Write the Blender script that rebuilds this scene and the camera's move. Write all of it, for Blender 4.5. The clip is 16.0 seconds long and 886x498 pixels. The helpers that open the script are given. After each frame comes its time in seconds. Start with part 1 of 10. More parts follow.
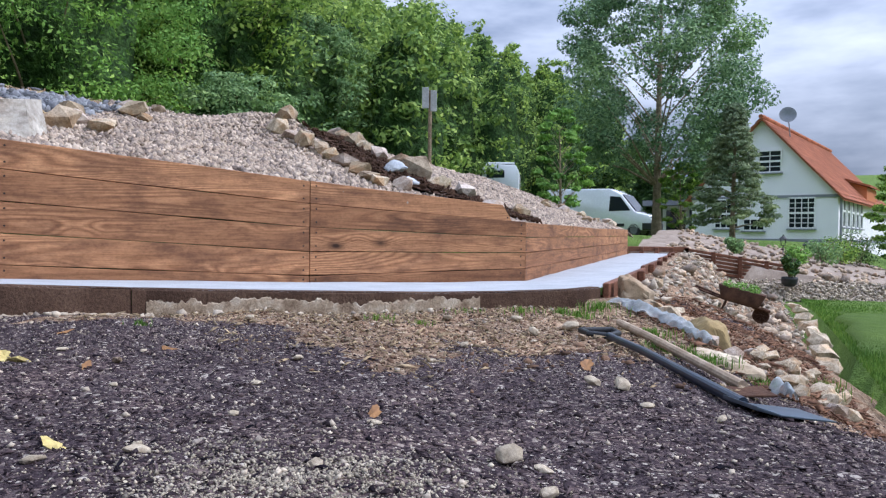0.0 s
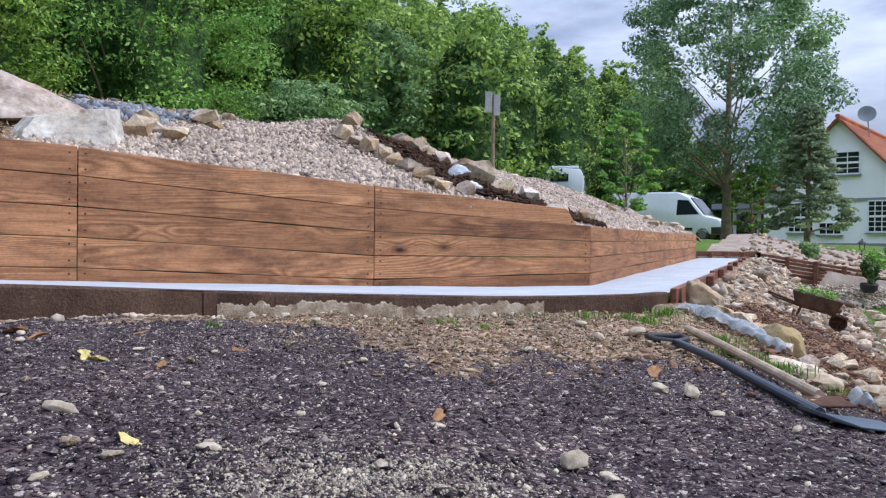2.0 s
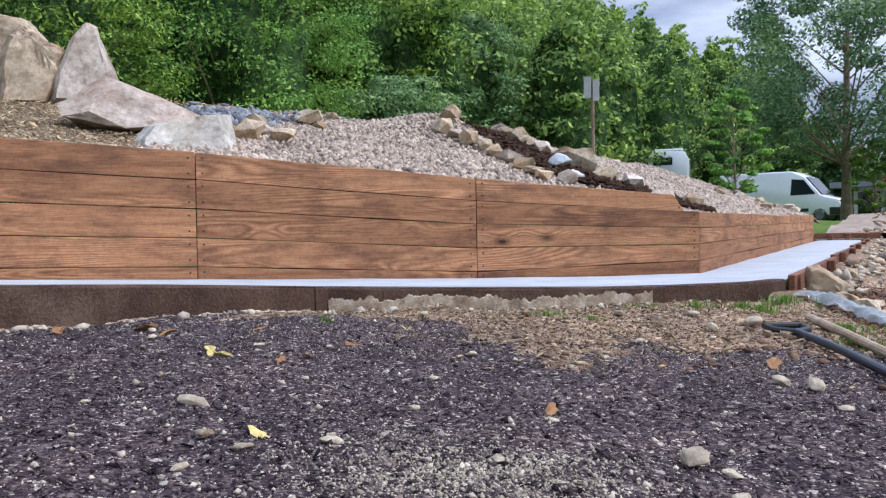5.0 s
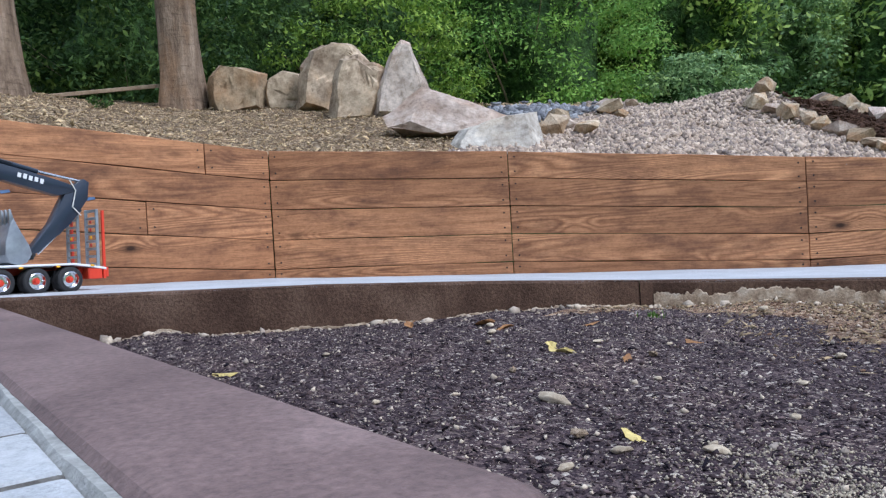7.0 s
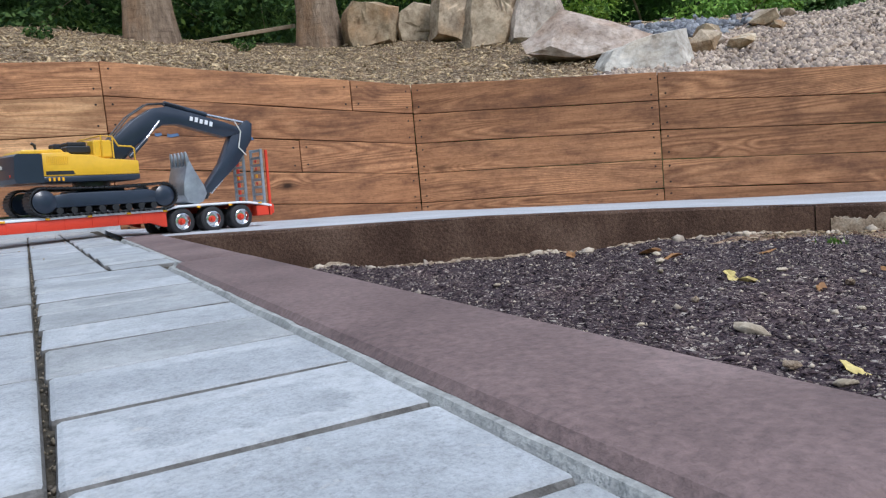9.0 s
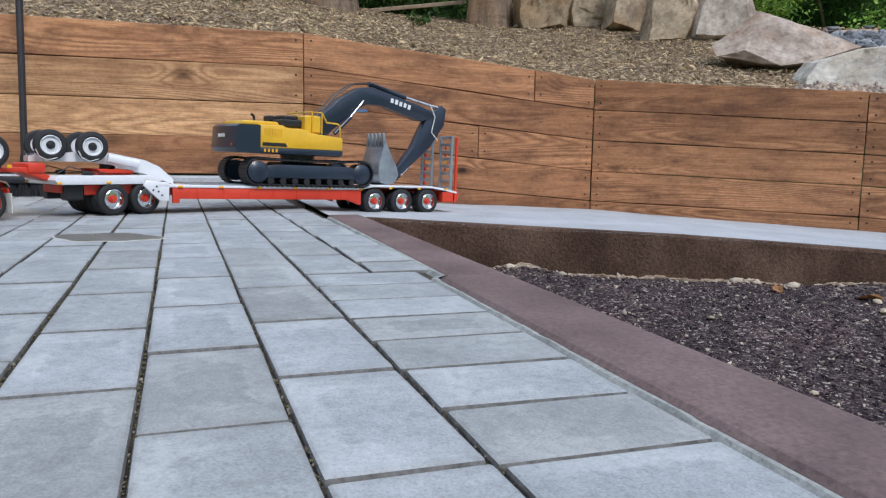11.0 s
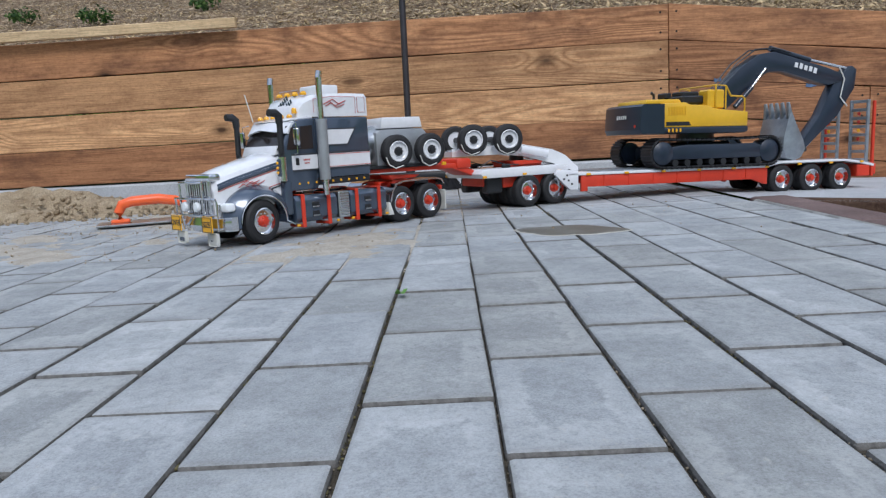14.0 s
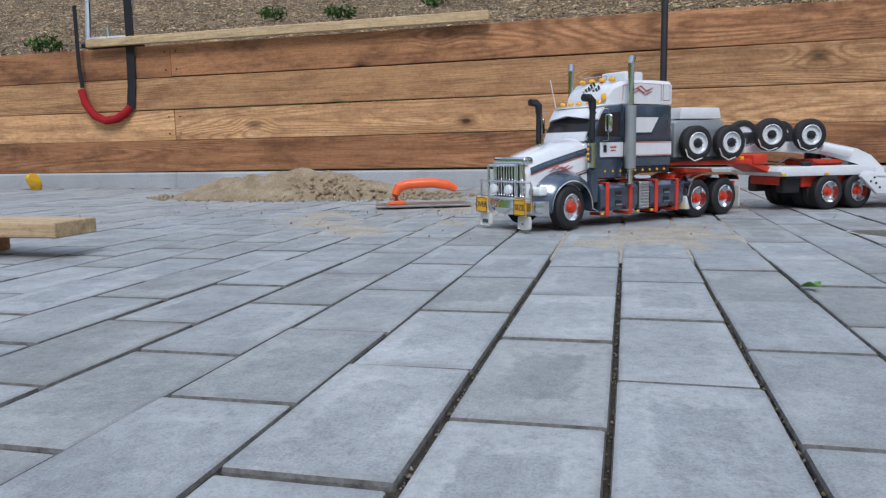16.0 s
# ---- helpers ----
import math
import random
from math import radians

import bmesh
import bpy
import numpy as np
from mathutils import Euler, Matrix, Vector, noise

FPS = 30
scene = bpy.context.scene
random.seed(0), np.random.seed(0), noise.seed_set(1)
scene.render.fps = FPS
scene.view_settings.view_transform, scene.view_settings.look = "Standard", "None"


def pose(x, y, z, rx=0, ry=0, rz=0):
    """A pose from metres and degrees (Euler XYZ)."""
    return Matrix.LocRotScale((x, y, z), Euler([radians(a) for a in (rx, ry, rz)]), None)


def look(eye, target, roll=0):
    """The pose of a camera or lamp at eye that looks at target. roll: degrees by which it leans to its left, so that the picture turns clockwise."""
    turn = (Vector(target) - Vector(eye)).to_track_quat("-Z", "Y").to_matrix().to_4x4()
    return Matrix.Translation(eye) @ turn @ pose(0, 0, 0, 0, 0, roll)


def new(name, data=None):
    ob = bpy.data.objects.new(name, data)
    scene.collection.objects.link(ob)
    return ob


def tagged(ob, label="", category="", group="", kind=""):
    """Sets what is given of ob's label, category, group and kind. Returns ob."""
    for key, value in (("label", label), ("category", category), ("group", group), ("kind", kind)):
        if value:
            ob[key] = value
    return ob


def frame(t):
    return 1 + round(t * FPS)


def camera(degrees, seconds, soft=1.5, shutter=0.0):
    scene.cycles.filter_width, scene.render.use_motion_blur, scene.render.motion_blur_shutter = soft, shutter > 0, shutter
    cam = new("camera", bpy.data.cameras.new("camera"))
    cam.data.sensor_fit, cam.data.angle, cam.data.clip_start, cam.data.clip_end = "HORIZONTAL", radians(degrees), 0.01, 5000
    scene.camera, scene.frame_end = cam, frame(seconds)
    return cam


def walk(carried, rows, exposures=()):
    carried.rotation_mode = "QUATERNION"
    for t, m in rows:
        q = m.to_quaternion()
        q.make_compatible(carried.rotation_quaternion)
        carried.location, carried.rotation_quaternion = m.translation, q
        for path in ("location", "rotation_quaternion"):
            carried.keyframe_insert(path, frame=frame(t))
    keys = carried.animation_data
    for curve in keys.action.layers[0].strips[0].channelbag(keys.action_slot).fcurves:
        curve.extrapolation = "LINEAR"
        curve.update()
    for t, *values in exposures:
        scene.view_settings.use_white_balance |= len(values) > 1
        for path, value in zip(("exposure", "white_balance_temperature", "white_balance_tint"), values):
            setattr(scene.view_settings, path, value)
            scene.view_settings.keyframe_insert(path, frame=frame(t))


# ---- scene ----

# ---------------------------------------------------------------- camera
cam = camera(60.7, 16.0, soft=1.3)
PATH = [
    (0, (0.872, 0.174, 0.066), (0.216, 2.063, 0.041), 0.6),
    (0.5, (0.873, 0.17, 0.066), (0.163, 2.04, 0.042), 0.6),
    (1, (0.872, 0.17, 0.065), (0.093, 2.011, 0.044), 0.6),
    (1.5, (0.873, 0.168, 0.068), (0.07, 1.999, 0.047), 0.6),
    (2, (0.871, 0.173, 0.065), (0.06, 2.001, 0.05), 0.6),
    (2.5, (0.873, 0.164, 0.068), (0.04, 1.982, 0.054), 0.7),
    (3, (0.874, 0.167, 0.067), (-0.004, 1.964, 0.041), 0.6),
    (5.5, (0.853, 0.153, 0.078), (-0.331, 1.765, 0.033), -2.5),
    (6, (0.823, 0.127, 0.084), (-0.578, 1.554, 0.049), -3.2),
    (6.5, (0.792, 0.109, 0.091), (-0.762, 1.368, 0.059), -3.3),
    (7, (0.773, 0.104, 0.092), (-0.828, 1.303, 0.053), -3.3),
    (7.5, (0.755, 0.09, 0.094), (-0.869, 1.256, 0.029), -3.3),
    (8, (0.74, 0.069, 0.095), (-0.947, 1.138, -0.024), -3.7),
    (10.5, (0.644, -0.091, 0.142), (-1.212, 0.613, -0.109), -2.7),
    (11, (0.61, -0.157, 0.182), (-1.278, 0.454, -0.068), 1.0),
    (11.5, (0.582, -0.228, 0.209), (-1.331, 0.295, -0.051), 2.1),
    (12, (0.556, -0.272, 0.198), (-1.373, 0.186, -0.066), 2.0),
    (12.5, (0.539, -0.307, 0.21), (-1.405, 0.077, -0.06), 2.2),
    (13, (0.527, -0.348, 0.211), (-1.434, -0.066, -0.064), 2.1),
    (13.5, (0.46, -0.427, 0.185), (-1.509, -0.223, -0.101), -0.6),
    (14, (0.438, -0.528, 0.192), (-1.54, -0.611, -0.094), -3.1),
    (14.5, (0.454, -0.587, 0.183), (-1.515, -0.81, -0.087), -1.9),
    (15, (0.451, -0.642, 0.156), (-1.506, -0.951, -0.117), -0.9),
    (15.5, (0.449, -0.701, 0.162), (-1.477, -1.17, -0.107), -1.0),
    (16, (0.45, -0.806, 0.171), (-1.463, -1.327, -0.095), -1.1),
]
EXPOSURE = [(0.0, 1.2, 5740, 16), (3.0, 1.24, 5760, 16), (5.5, 1.24, 5760, 15), (7.0, 1.06, 5690, 13), (8.0, 1.0, 5790, 12), (10.5, 0.80, 6000, 11), (12.5, 0.72, 6000, 11), (14.0, 0.55, 6000, 11), (16.0, 0.48, 6000, 11)]
walk(cam, [(t, look(eye, target, roll)) for t, eye, target, roll in PATH], EXPOSURE)

# ---------------------------------------------------------------- world and sun
SUN_EL, SUN_AZ = radians(46), radians(75)
world = bpy.data.worlds.new("overcast_sky")
scene.world = world
world.use_nodes = True
wn, wl = world.node_tree.nodes, world.node_tree.links
wn.clear()
w_out = wn.new("ShaderNodeOutputWorld")
w_bg = wn.new("ShaderNodeBackground")
w_sky = wn.new("ShaderNodeTexSky")
w_sky.sky_type, w_sky.sun_disc = "NISHITA", False
w_sky.sun_elevation, w_sky.sun_rotation = SUN_EL, SUN_AZ
w_sky.air_density, w_sky.dust_density = 1.0, 2.0
w_co = wn.new("ShaderNodeTexCoord")
w_map = wn.new("ShaderNodeMapping")
w_map.inputs["Scale"].default_value = (1.0, 1.0, 3.4)
w_noise = wn.new("ShaderNodeTexNoise")
w_noise.inputs["Scale"].default_value, w_noise.inputs["Detail"].default_value = 2.3, 6
w_noise.inputs["Roughness"].default_value = 0.55
w_ramp = wn.new("ShaderNodeValToRGB")
w_ramp.color_ramp.elements[0].position, w_ramp.color_ramp.elements[0].color = 0.40, (2.1, 2.6, 3.5, 1)
w_ramp.color_ramp.elements[1].position, w_ramp.color_ramp.elements[1].color = 0.68, (8.4, 8.9, 9.7, 1)
w_mix = wn.new("ShaderNodeMix")
w_mix.data_type = "RGBA"
w_mix.inputs["Factor"].default_value = 0.86
wl.new(w_co.outputs["Generated"], w_map.inputs["Vector"])
wl.new(w_map.outputs["Vector"], w_noise.inputs["Vector"])
wl.new(w_noise.outputs["Fac"], w_ramp.inputs["Fac"])
wl.new(w_sky.outputs["Color"], w_mix.inputs["A"])
wl.new(w_ramp.outputs["Color"], w_mix.inputs["B"])
# an overcast sky is about three times brighter overhead than at the horizon
w_sep = wn.new("ShaderNodeSeparateXYZ")
w_rise = wn.new("ShaderNodeMapRange")
w_rise.inputs["From Min"].default_value, w_rise.inputs["From Max"].default_value = 0.0, 1.0
w_rise.inputs["To Min"].default_value, w_rise.inputs["To Max"].default_value = 0.25, 1.46
w_dim = wn.new("ShaderNodeVectorMath")
w_dim.operation = "SCALE"
wl.new(w_co.outputs["Generated"], w_sep.inputs[0])
wl.new(w_sep.outputs["Z"], w_rise.inputs["Value"])
wl.new(w_mix.outputs["Result"], w_dim.inputs[0])
wl.new(w_rise.outputs[0], w_dim.inputs["Scale"])
wl.new(w_dim.outputs[0], w_bg.inputs["Color"])
w_bg.inputs["Strength"].default_value = 0.107
wl.new(w_bg.outputs["Background"], w_out.inputs["Surface"])

sun_data = bpy.data.lights.new("sun", "SUN")
sun_data.energy, sun_data.angle, sun_data.color = 1.3, radians(22), (1.0, 0.96, 0.9)
sun = new("sun", sun_data)
sun.rotation_euler = (radians(90) - SUN_EL, 0, radians(180) - SUN_AZ)


# ---------------------------------------------------------------- materials
def ramp(nt, fac, stops):
    n = nt.nodes.new("ShaderNodeValToRGB")
    el = n.color_ramp.elements
    while len(el) < len(stops):
        el.new(0.5)
    for e, (p, c) in zip(el, stops):
        e.position, e.color = p, (*c[:3], 1)
    nt.links.new(fac, n.inputs["Fac"])
    return n.outputs["Color"]


def tex(nt, kind, vec, scale, detail=4.0, rough=0.6):
    n = nt.nodes.new("ShaderNodeTexNoise" if kind == "noise" else "ShaderNodeTexVoronoi")
    n.inputs["Scale"].default_value = scale
    if kind == "noise":
        n.inputs["Detail"].default_value, n.inputs["Roughness"].default_value = detail, rough
    nt.links.new(vec, n.inputs["Vector"])
    return n


def mix(nt, a, b, fac, mode="MIX"):
    n = nt.nodes.new("ShaderNodeMix")
    n.data_type, n.blend_type = "RGBA", mode
    for key, v in (("Factor", fac), ("A", a), ("B", b)):
        if isinstance(v, (int, float)):
            n.inputs[key].default_value = v
        elif isinstance(v, tuple):
            n.inputs[key].default_value = (*v[:3], 1)
        else:
            nt.links.new(v, n.inputs[key])
    return n.outputs["Result"]


def base_mat(name):
    m = bpy.data.materials.new(name)
    m.use_nodes = True
    nt = m.node_tree
    b = nt.nodes["Principled BSDF"]
    co = nt.nodes.new("ShaderNodeTexCoord").outputs["Object"]
    return m, nt, b, co


def bump(nt, b, height, strength, distance):
    n = nt.nodes.new("ShaderNodeBump")
    n.inputs["Strength"].default_value, n.inputs["Distance"].default_value = strength, distance
    nt.links.new(height, n.inputs["Height"])
    nt.links.new(n.outputs["Normal"], b.inputs["Normal"])


def shifted(nt, co, amount=9.0):
    """Object coordinates moved by a random step for each object, so that no two pieces show the same grain."""
    info = nt.nodes.new("ShaderNodeObjectInfo")
    mul = nt.nodes.new("ShaderNodeMath")
    mul.operation = "MULTIPLY"
    mul.inputs[1].default_value = amount
    nt.links.new(info.outputs["Random"], mul.inputs[0])
    add = nt.nodes.new("ShaderNodeVectorMath")
    add.operation = "ADD"
    nt.links.new(co, add.inputs[0])
    nt.links.new(mul.outputs[0], add.inputs[1])
    return add.outputs[0], info.outputs["Random"]


def surface(name, c1, c2, scale=8.0, rough=0.8, fine=120.0, relief=0.3, depth=0.002, metal=0.0, coat=0.0, c3=None, per_piece=0.0, island=0.0, grain=0.23):
    """A two-scale surface: broad patches between c1 and c2, fine grain, relief; per_piece, island: how far single pieces differ."""
    m, nt, b, co = base_mat(name)
    vec = co
    rnd = None
    if per_piece:
        vec, rnd = shifted(nt, co)
    big = tex(nt, "noise", vec, scale, 5)
    small = tex(nt, "noise", vec, fine, 3, 0.7)
    col = ramp(nt, big.outputs["Fac"], [(0.32, c1), (0.68, c2)] if c3 is None else [(0.3, c1), (0.5, c2), (0.72, c3)])
    g = ramp(nt, small.outputs["Fac"], [(0.3, (1 - 1.2 * grain,) * 3), (0.7, (1 + grain,) * 3)])
    col = mix(nt, col, g, 0.8, "MULTIPLY")
    if per_piece:
        v = ramp(nt, rnd, [(0.0, (1 - per_piece,) * 3), (1.0, (1 + per_piece,) * 3)])
        col = mix(nt, col, v, 1.0, "MULTIPLY")
    if island:
        geo = nt.nodes.new("ShaderNodeNewGeometry")
        v = ramp(nt, geo.outputs["Random Per Island"], [(0.0, (1 - island, 1 - island, 1 - 0.9 * island)), (0.5, (1, 0.98, 0.96)), (1.0, (1 + island, 1 + 0.95 * island, 1 + 0.85 * island))])
        col = mix(nt, col, v, 1.0, "MULTIPLY")
    nt.links.new(col, b.inputs["Base Color"])
    r = nt.nodes.new("ShaderNodeMapRange")
    r.inputs["To Min"].default_value, r.inputs["To Max"].default_value = max(rough - 0.12, 0.02), min(rough + 0.12, 1)
    nt.links.new(big.outputs["Fac"], r.inputs["Value"])
    nt.links.new(r.outputs[0], b.inputs["Roughness"])
    b.inputs["Metallic"].default_value = metal
    b.inputs["Specular IOR Level"].default_value = 0.5 if rough < 0.8 else 0.12
    b.inputs["Coat Weight"].default_value = coat
    if relief:
        bump(nt, b, small.outputs["Fac"], relief, depth)
    return m


def timber(name, dark, mid, light, contrast=1.0):
    """Stained plank: fine growth rings along the piece's x that open into arches, knots, sawn fuzz and blotchy stain."""
    m, nt, b, co = base_mat(name)
    vec, rnd = shifted(nt, co, 37.0)

    def stretched(scale):
        n = nt.nodes.new("ShaderNodeMapping")
        n.inputs["Scale"].default_value = scale
        nt.links.new(vec, n.inputs["Vector"])
        return n.outputs["Vector"]

    def ranged(value, f0, f1, t0, t1):
        n = nt.nodes.new("ShaderNodeMapRange")
        n.interpolation_type = "SMOOTHSTEP"
        for key, v in (("From Min", f0), ("From Max", f1), ("To Min", t0), ("To Max", t1)):
            n.inputs[key].default_value = v
        nt.links.new(value, n.inputs["Value"])
        return n.outputs[0]

    warp = tex(nt, "noise", stretched((2.0, 9.0, 9.0)), 1.0, 4)
    dist = nt.nodes.new("ShaderNodeVectorMath")
    dist.operation = "MULTIPLY_ADD"
    nt.links.new(warp.outputs["Color"], dist.inputs[0])
    dist.inputs[1].default_value = (0.05, 0.12, 0.12)
    nt.links.new(stretched((0.42, 6.0, 6.0)), dist.inputs[2])
    body = tex(nt, "noise", dist.outputs[0], 1.0, 1, 0.4)
    knot = tex(nt, "voronoi", stretched((0.75, 1.5, 1.5)), 3.1)
    knot.inputs["Randomness"].default_value = 1.0
    near_knot = ranged(knot.outputs["Distance"], 0.01, 0.34, 16.0, 0.0)
    rings = nt.nodes.new("ShaderNodeMath")
    rings.operation = "MULTIPLY_ADD"
    rings.inputs[1].default_value = 230.0
    nt.links.new(body.outputs["Fac"], rings.inputs[0])
    nt.links.new(near_knot, rings.inputs[2])
    sine = nt.nodes.new("ShaderNodeMath")
    sine.operation = "SINE"
    nt.links.new(rings.outputs[0], sine.inputs[0])
    half = nt.nodes.new("ShaderNodeMapRange")
    half.inputs["From Min"].default_value = -1
    nt.links.new(sine.outputs[0], half.inputs["Value"])
    late = tuple(0.66 * p + 0.12 * q for p, q in zip(mid, dark))
    col = ramp(nt, half.outputs[0], [(0.0, late), (0.28, mid), (0.7, tuple(0.72 * p + 0.28 * q for p, q in zip(mid, light))), (1.0, tuple(0.5 * p + 0.5 * q for p, q in zip(mid, light)))])
    # where the board is cut along the rings the figure fades into even colour
    calm = tex(nt, "noise", stretched((0.9, 5.0, 5.0)), 1.0, 3)
    col = mix(nt, col, tuple(0.8 * p + 0.1 * q for p, q in zip(mid, light)), ranged(calm.outputs["Fac"], 0.38, 0.58, 0.1, 0.88))
    fibre = tex(nt, "noise", stretched((9.0, 260.0, 260.0)), 1.0, 4, 0.75)
    col = mix(nt, col, ramp(nt, fibre.outputs["Fac"], [(0.28, (0.5, 0.46, 0.43)), (0.5, (1, 1, 1)), (0.72, (1.28, 1.26, 1.22))]), 0.85, "MULTIPLY")
    streak = tex(nt, "noise", stretched((1.6, 34.0, 34.0)), 1.0, 4, 0.65)
    col = mix(nt, col, ramp(nt, streak.outputs["Fac"], [(0.32, (0.62, 0.57, 0.54)), (0.5, (1, 1, 1)), (0.7, (1.18, 1.17, 1.15))]), 0.8, "MULTIPLY")
    stain = tex(nt, "noise", stretched((2.6, 6.5, 6.5)), 1.6, 5, 0.68)
    col = mix(nt, col, dark, ramp(nt, stain.outputs["Fac"], [(0.47, (0, 0, 0)), (0.7, (0.85 * contrast,) * 3)]))
    fuzz = tex(nt, "noise", stretched((70.0, 90.0, 90.0)), 1.0, 5, 0.8)
    col = mix(nt, col, ramp(nt, fuzz.outputs["Fac"], [(0.33, (0.72, 0.69, 0.66)), (0.5, (1, 1, 1)), (0.7, (1.14, 1.13, 1.12))]), 0.8, "MULTIPLY")
    col = mix(nt, col, tuple(0.22 * v for v in dark), ramp(nt, knot.outputs["Distance"], [(0.03, (0.97,) * 3), (0.06, (0.6,) * 3), (0.15, (0, 0, 0))]))
    col = mix(nt, col, ramp(nt, rnd, [(0.0, (0.74, 0.70, 0.68)), (1.0, (1.22, 1.21, 1.18))]), 1.0, "MULTIPLY")
    nt.links.new(col, b.inputs["Base Color"])
    b.inputs["Roughness"].default_value = 0.72
    b.inputs["Specular IOR Level"].default_value = 0.25
    bump(nt, b, mix(nt, fibre.outputs["Fac"], fuzz.outputs["Fac"], 0.4), 0.5, 0.002)
    return m


def plain(name, c, rough=0.4, metal=0.0, coat=0.0, wear=0.12, fine=60.0):
    """Paint, plastic, rubber or metal with faint dirt and uneven gloss."""
    return surface(name, tuple(v * (1 - wear) for v in c), tuple(min(v * (1 + wear), 0.95) for v in c), 14.0, rough, fine, 0.06, 0.0006, metal, coat, grain=0.05)


def foliage(name, c1, c2, c3):
    m, nt, b, co = base_mat(name)
    geo = nt.nodes.new("ShaderNodeNewGeometry")
    big = tex(nt, "noise", co, 0.38, 4, 0.65)
    col = ramp(nt, geo.outputs["Random Per Island"], [(0.0, c1), (0.5, c2), (1.0, c3)])
    col = mix(nt, col, ramp(nt, big.outputs["Fac"], [(0.34, (0.5, 0.58, 0.6)), (0.5, (0.95, 0.95, 0.9)), (0.66, (1.45, 1.32, 0.95))]), 0.85, "MULTIPLY")
    nt.links.new(col, b.inputs["Base Color"])
    b.inputs["Roughness"].default_value = 0.65
    b.inputs["Specular IOR Level"].default_value = 0.25
    tr = nt.nodes.new("ShaderNodeBsdfTranslucent")
    nt.links.new(col, tr.inputs["Color"])
    ms = nt.nodes.new("ShaderNodeMixShader")
    ms.inputs["Fac"].default_value = 0.3
    nt.links.new(b.outputs[0], ms.inputs[1])
    nt.links.new(tr.outputs[0], ms.inputs[2])
    nt.links.new(ms.outputs[0], nt.nodes["Material Output"].inputs["Surface"])
    return m


def stone(name, dark, pale, ochre):
    """Weathered quarry stone: pale and dark patches, iron stains, fine pits and specks."""
    m, nt, b, co = base_mat(name)
    vec, rnd = shifted(nt, co, 23.0)
    big = tex(nt, "noise", vec, 3.0, 6, 0.62)
    col = ramp(nt, big.outputs["Fac"], [(0.38, dark), (0.56, pale)])
    iron = tex(nt, "noise", vec, 1.9, 5, 0.6)
    col = mix(nt, col, ochre, ramp(nt, iron.outputs["Fac"], [(0.48, (0, 0, 0)), (0.64, (0.7,) * 3)]))
    pit = tex(nt, "noise", vec, 34.0, 5, 0.75)
    col = mix(nt, col, ramp(nt, pit.outputs["Fac"], [(0.34, (0.68, 0.66, 0.63)), (0.5, (1.04, 1.04, 1.03)), (0.68, (1.25, 1.24, 1.22))]), 0.85, "MULTIPLY")
    crack = tex(nt, "noise", vec, 7.0, 8, 0.7)
    col = mix(nt, col, ramp(nt, crack.outputs["Fac"], [(0.31, (0.42, 0.38, 0.34)), (0.40, (1, 1, 1))]), 0.85, "MULTIPLY")
    vein = tex(nt, "noise", vec, 13.0, 7, 0.72)
    col = mix(nt, col, ramp(nt, vein.outputs["Fac"], [(0.38, (0.7, 0.66, 0.62)), (0.52, (1, 1, 1)), (0.66, (1.2, 1.19, 1.17))]), 0.9, "MULTIPLY")
    col = mix(nt, col, ramp(nt, rnd, [(0.0, (0.82, 0.78, 0.74)), (0.5, (1, 0.98, 0.95)), (1.0, (1.18, 1.15, 1.12))]), 1.0, "MULTIPLY")
    nt.links.new(col, b.inputs["Base Color"])
    b.inputs["Roughness"].default_value = 0.9
    b.inputs["Specular IOR Level"].default_value = 0.2
    h = mix(nt, pit.outputs["Fac"], crack.outputs["Fac"], 0.5)
    bump(nt, b, h, 0.8, 0.006)
    return m


def trunk_bark():
    """Old beech bark: long upright streaks, warm patches, short level cracks."""
    m, nt, b, co = base_mat("beech_bark")
    outs = []
    for scale, detail in (((13.0, 13.0, 1.6), 5), ((3.0, 3.0, 1.1), 4), ((6.0, 6.0, 46.0), 4), ((60.0, 60.0, 26.0), 4)):
        n = nt.nodes.new("ShaderNodeMapping")
        n.inputs["Scale"].default_value = scale
        nt.links.new(co, n.inputs["Vector"])
        outs.append(tex(nt, "noise", n.outputs["Vector"], 1.0, detail, 0.65).outputs["Fac"])
    col = ramp(nt, outs[0], [(0.32, (0.105, 0.075, 0.055)), (0.5, (0.20, 0.148, 0.108)), (0.68, (0.32, 0.25, 0.19))])
    col = mix(nt, col, (0.27, 0.15, 0.075), ramp(nt, outs[1], [(0.5, (0, 0, 0)), (0.66, (0.6,) * 3)]))
    col = mix(nt, col, ramp(nt, outs[2], [(0.33, (0.5, 0.47, 0.44)), (0.43, (1, 1, 1)), (0.66, (1.14, 1.13, 1.12))]), 0.8, "MULTIPLY")
    col = mix(nt, col, ramp(nt, outs[3], [(0.3, (0.7, 0.68, 0.66)), (0.7, (1.25, 1.24, 1.22))]), 0.8, "MULTIPLY")
    nt.links.new(col, b.inputs["Base Color"])
    b.inputs["Roughness"].default_value = 0.9
    b.inputs["Specular IOR Level"].default_value = 0.2
    bump(nt, b, mix(nt, outs[0], outs[3], 0.5), 0.9, 0.02)
    return m


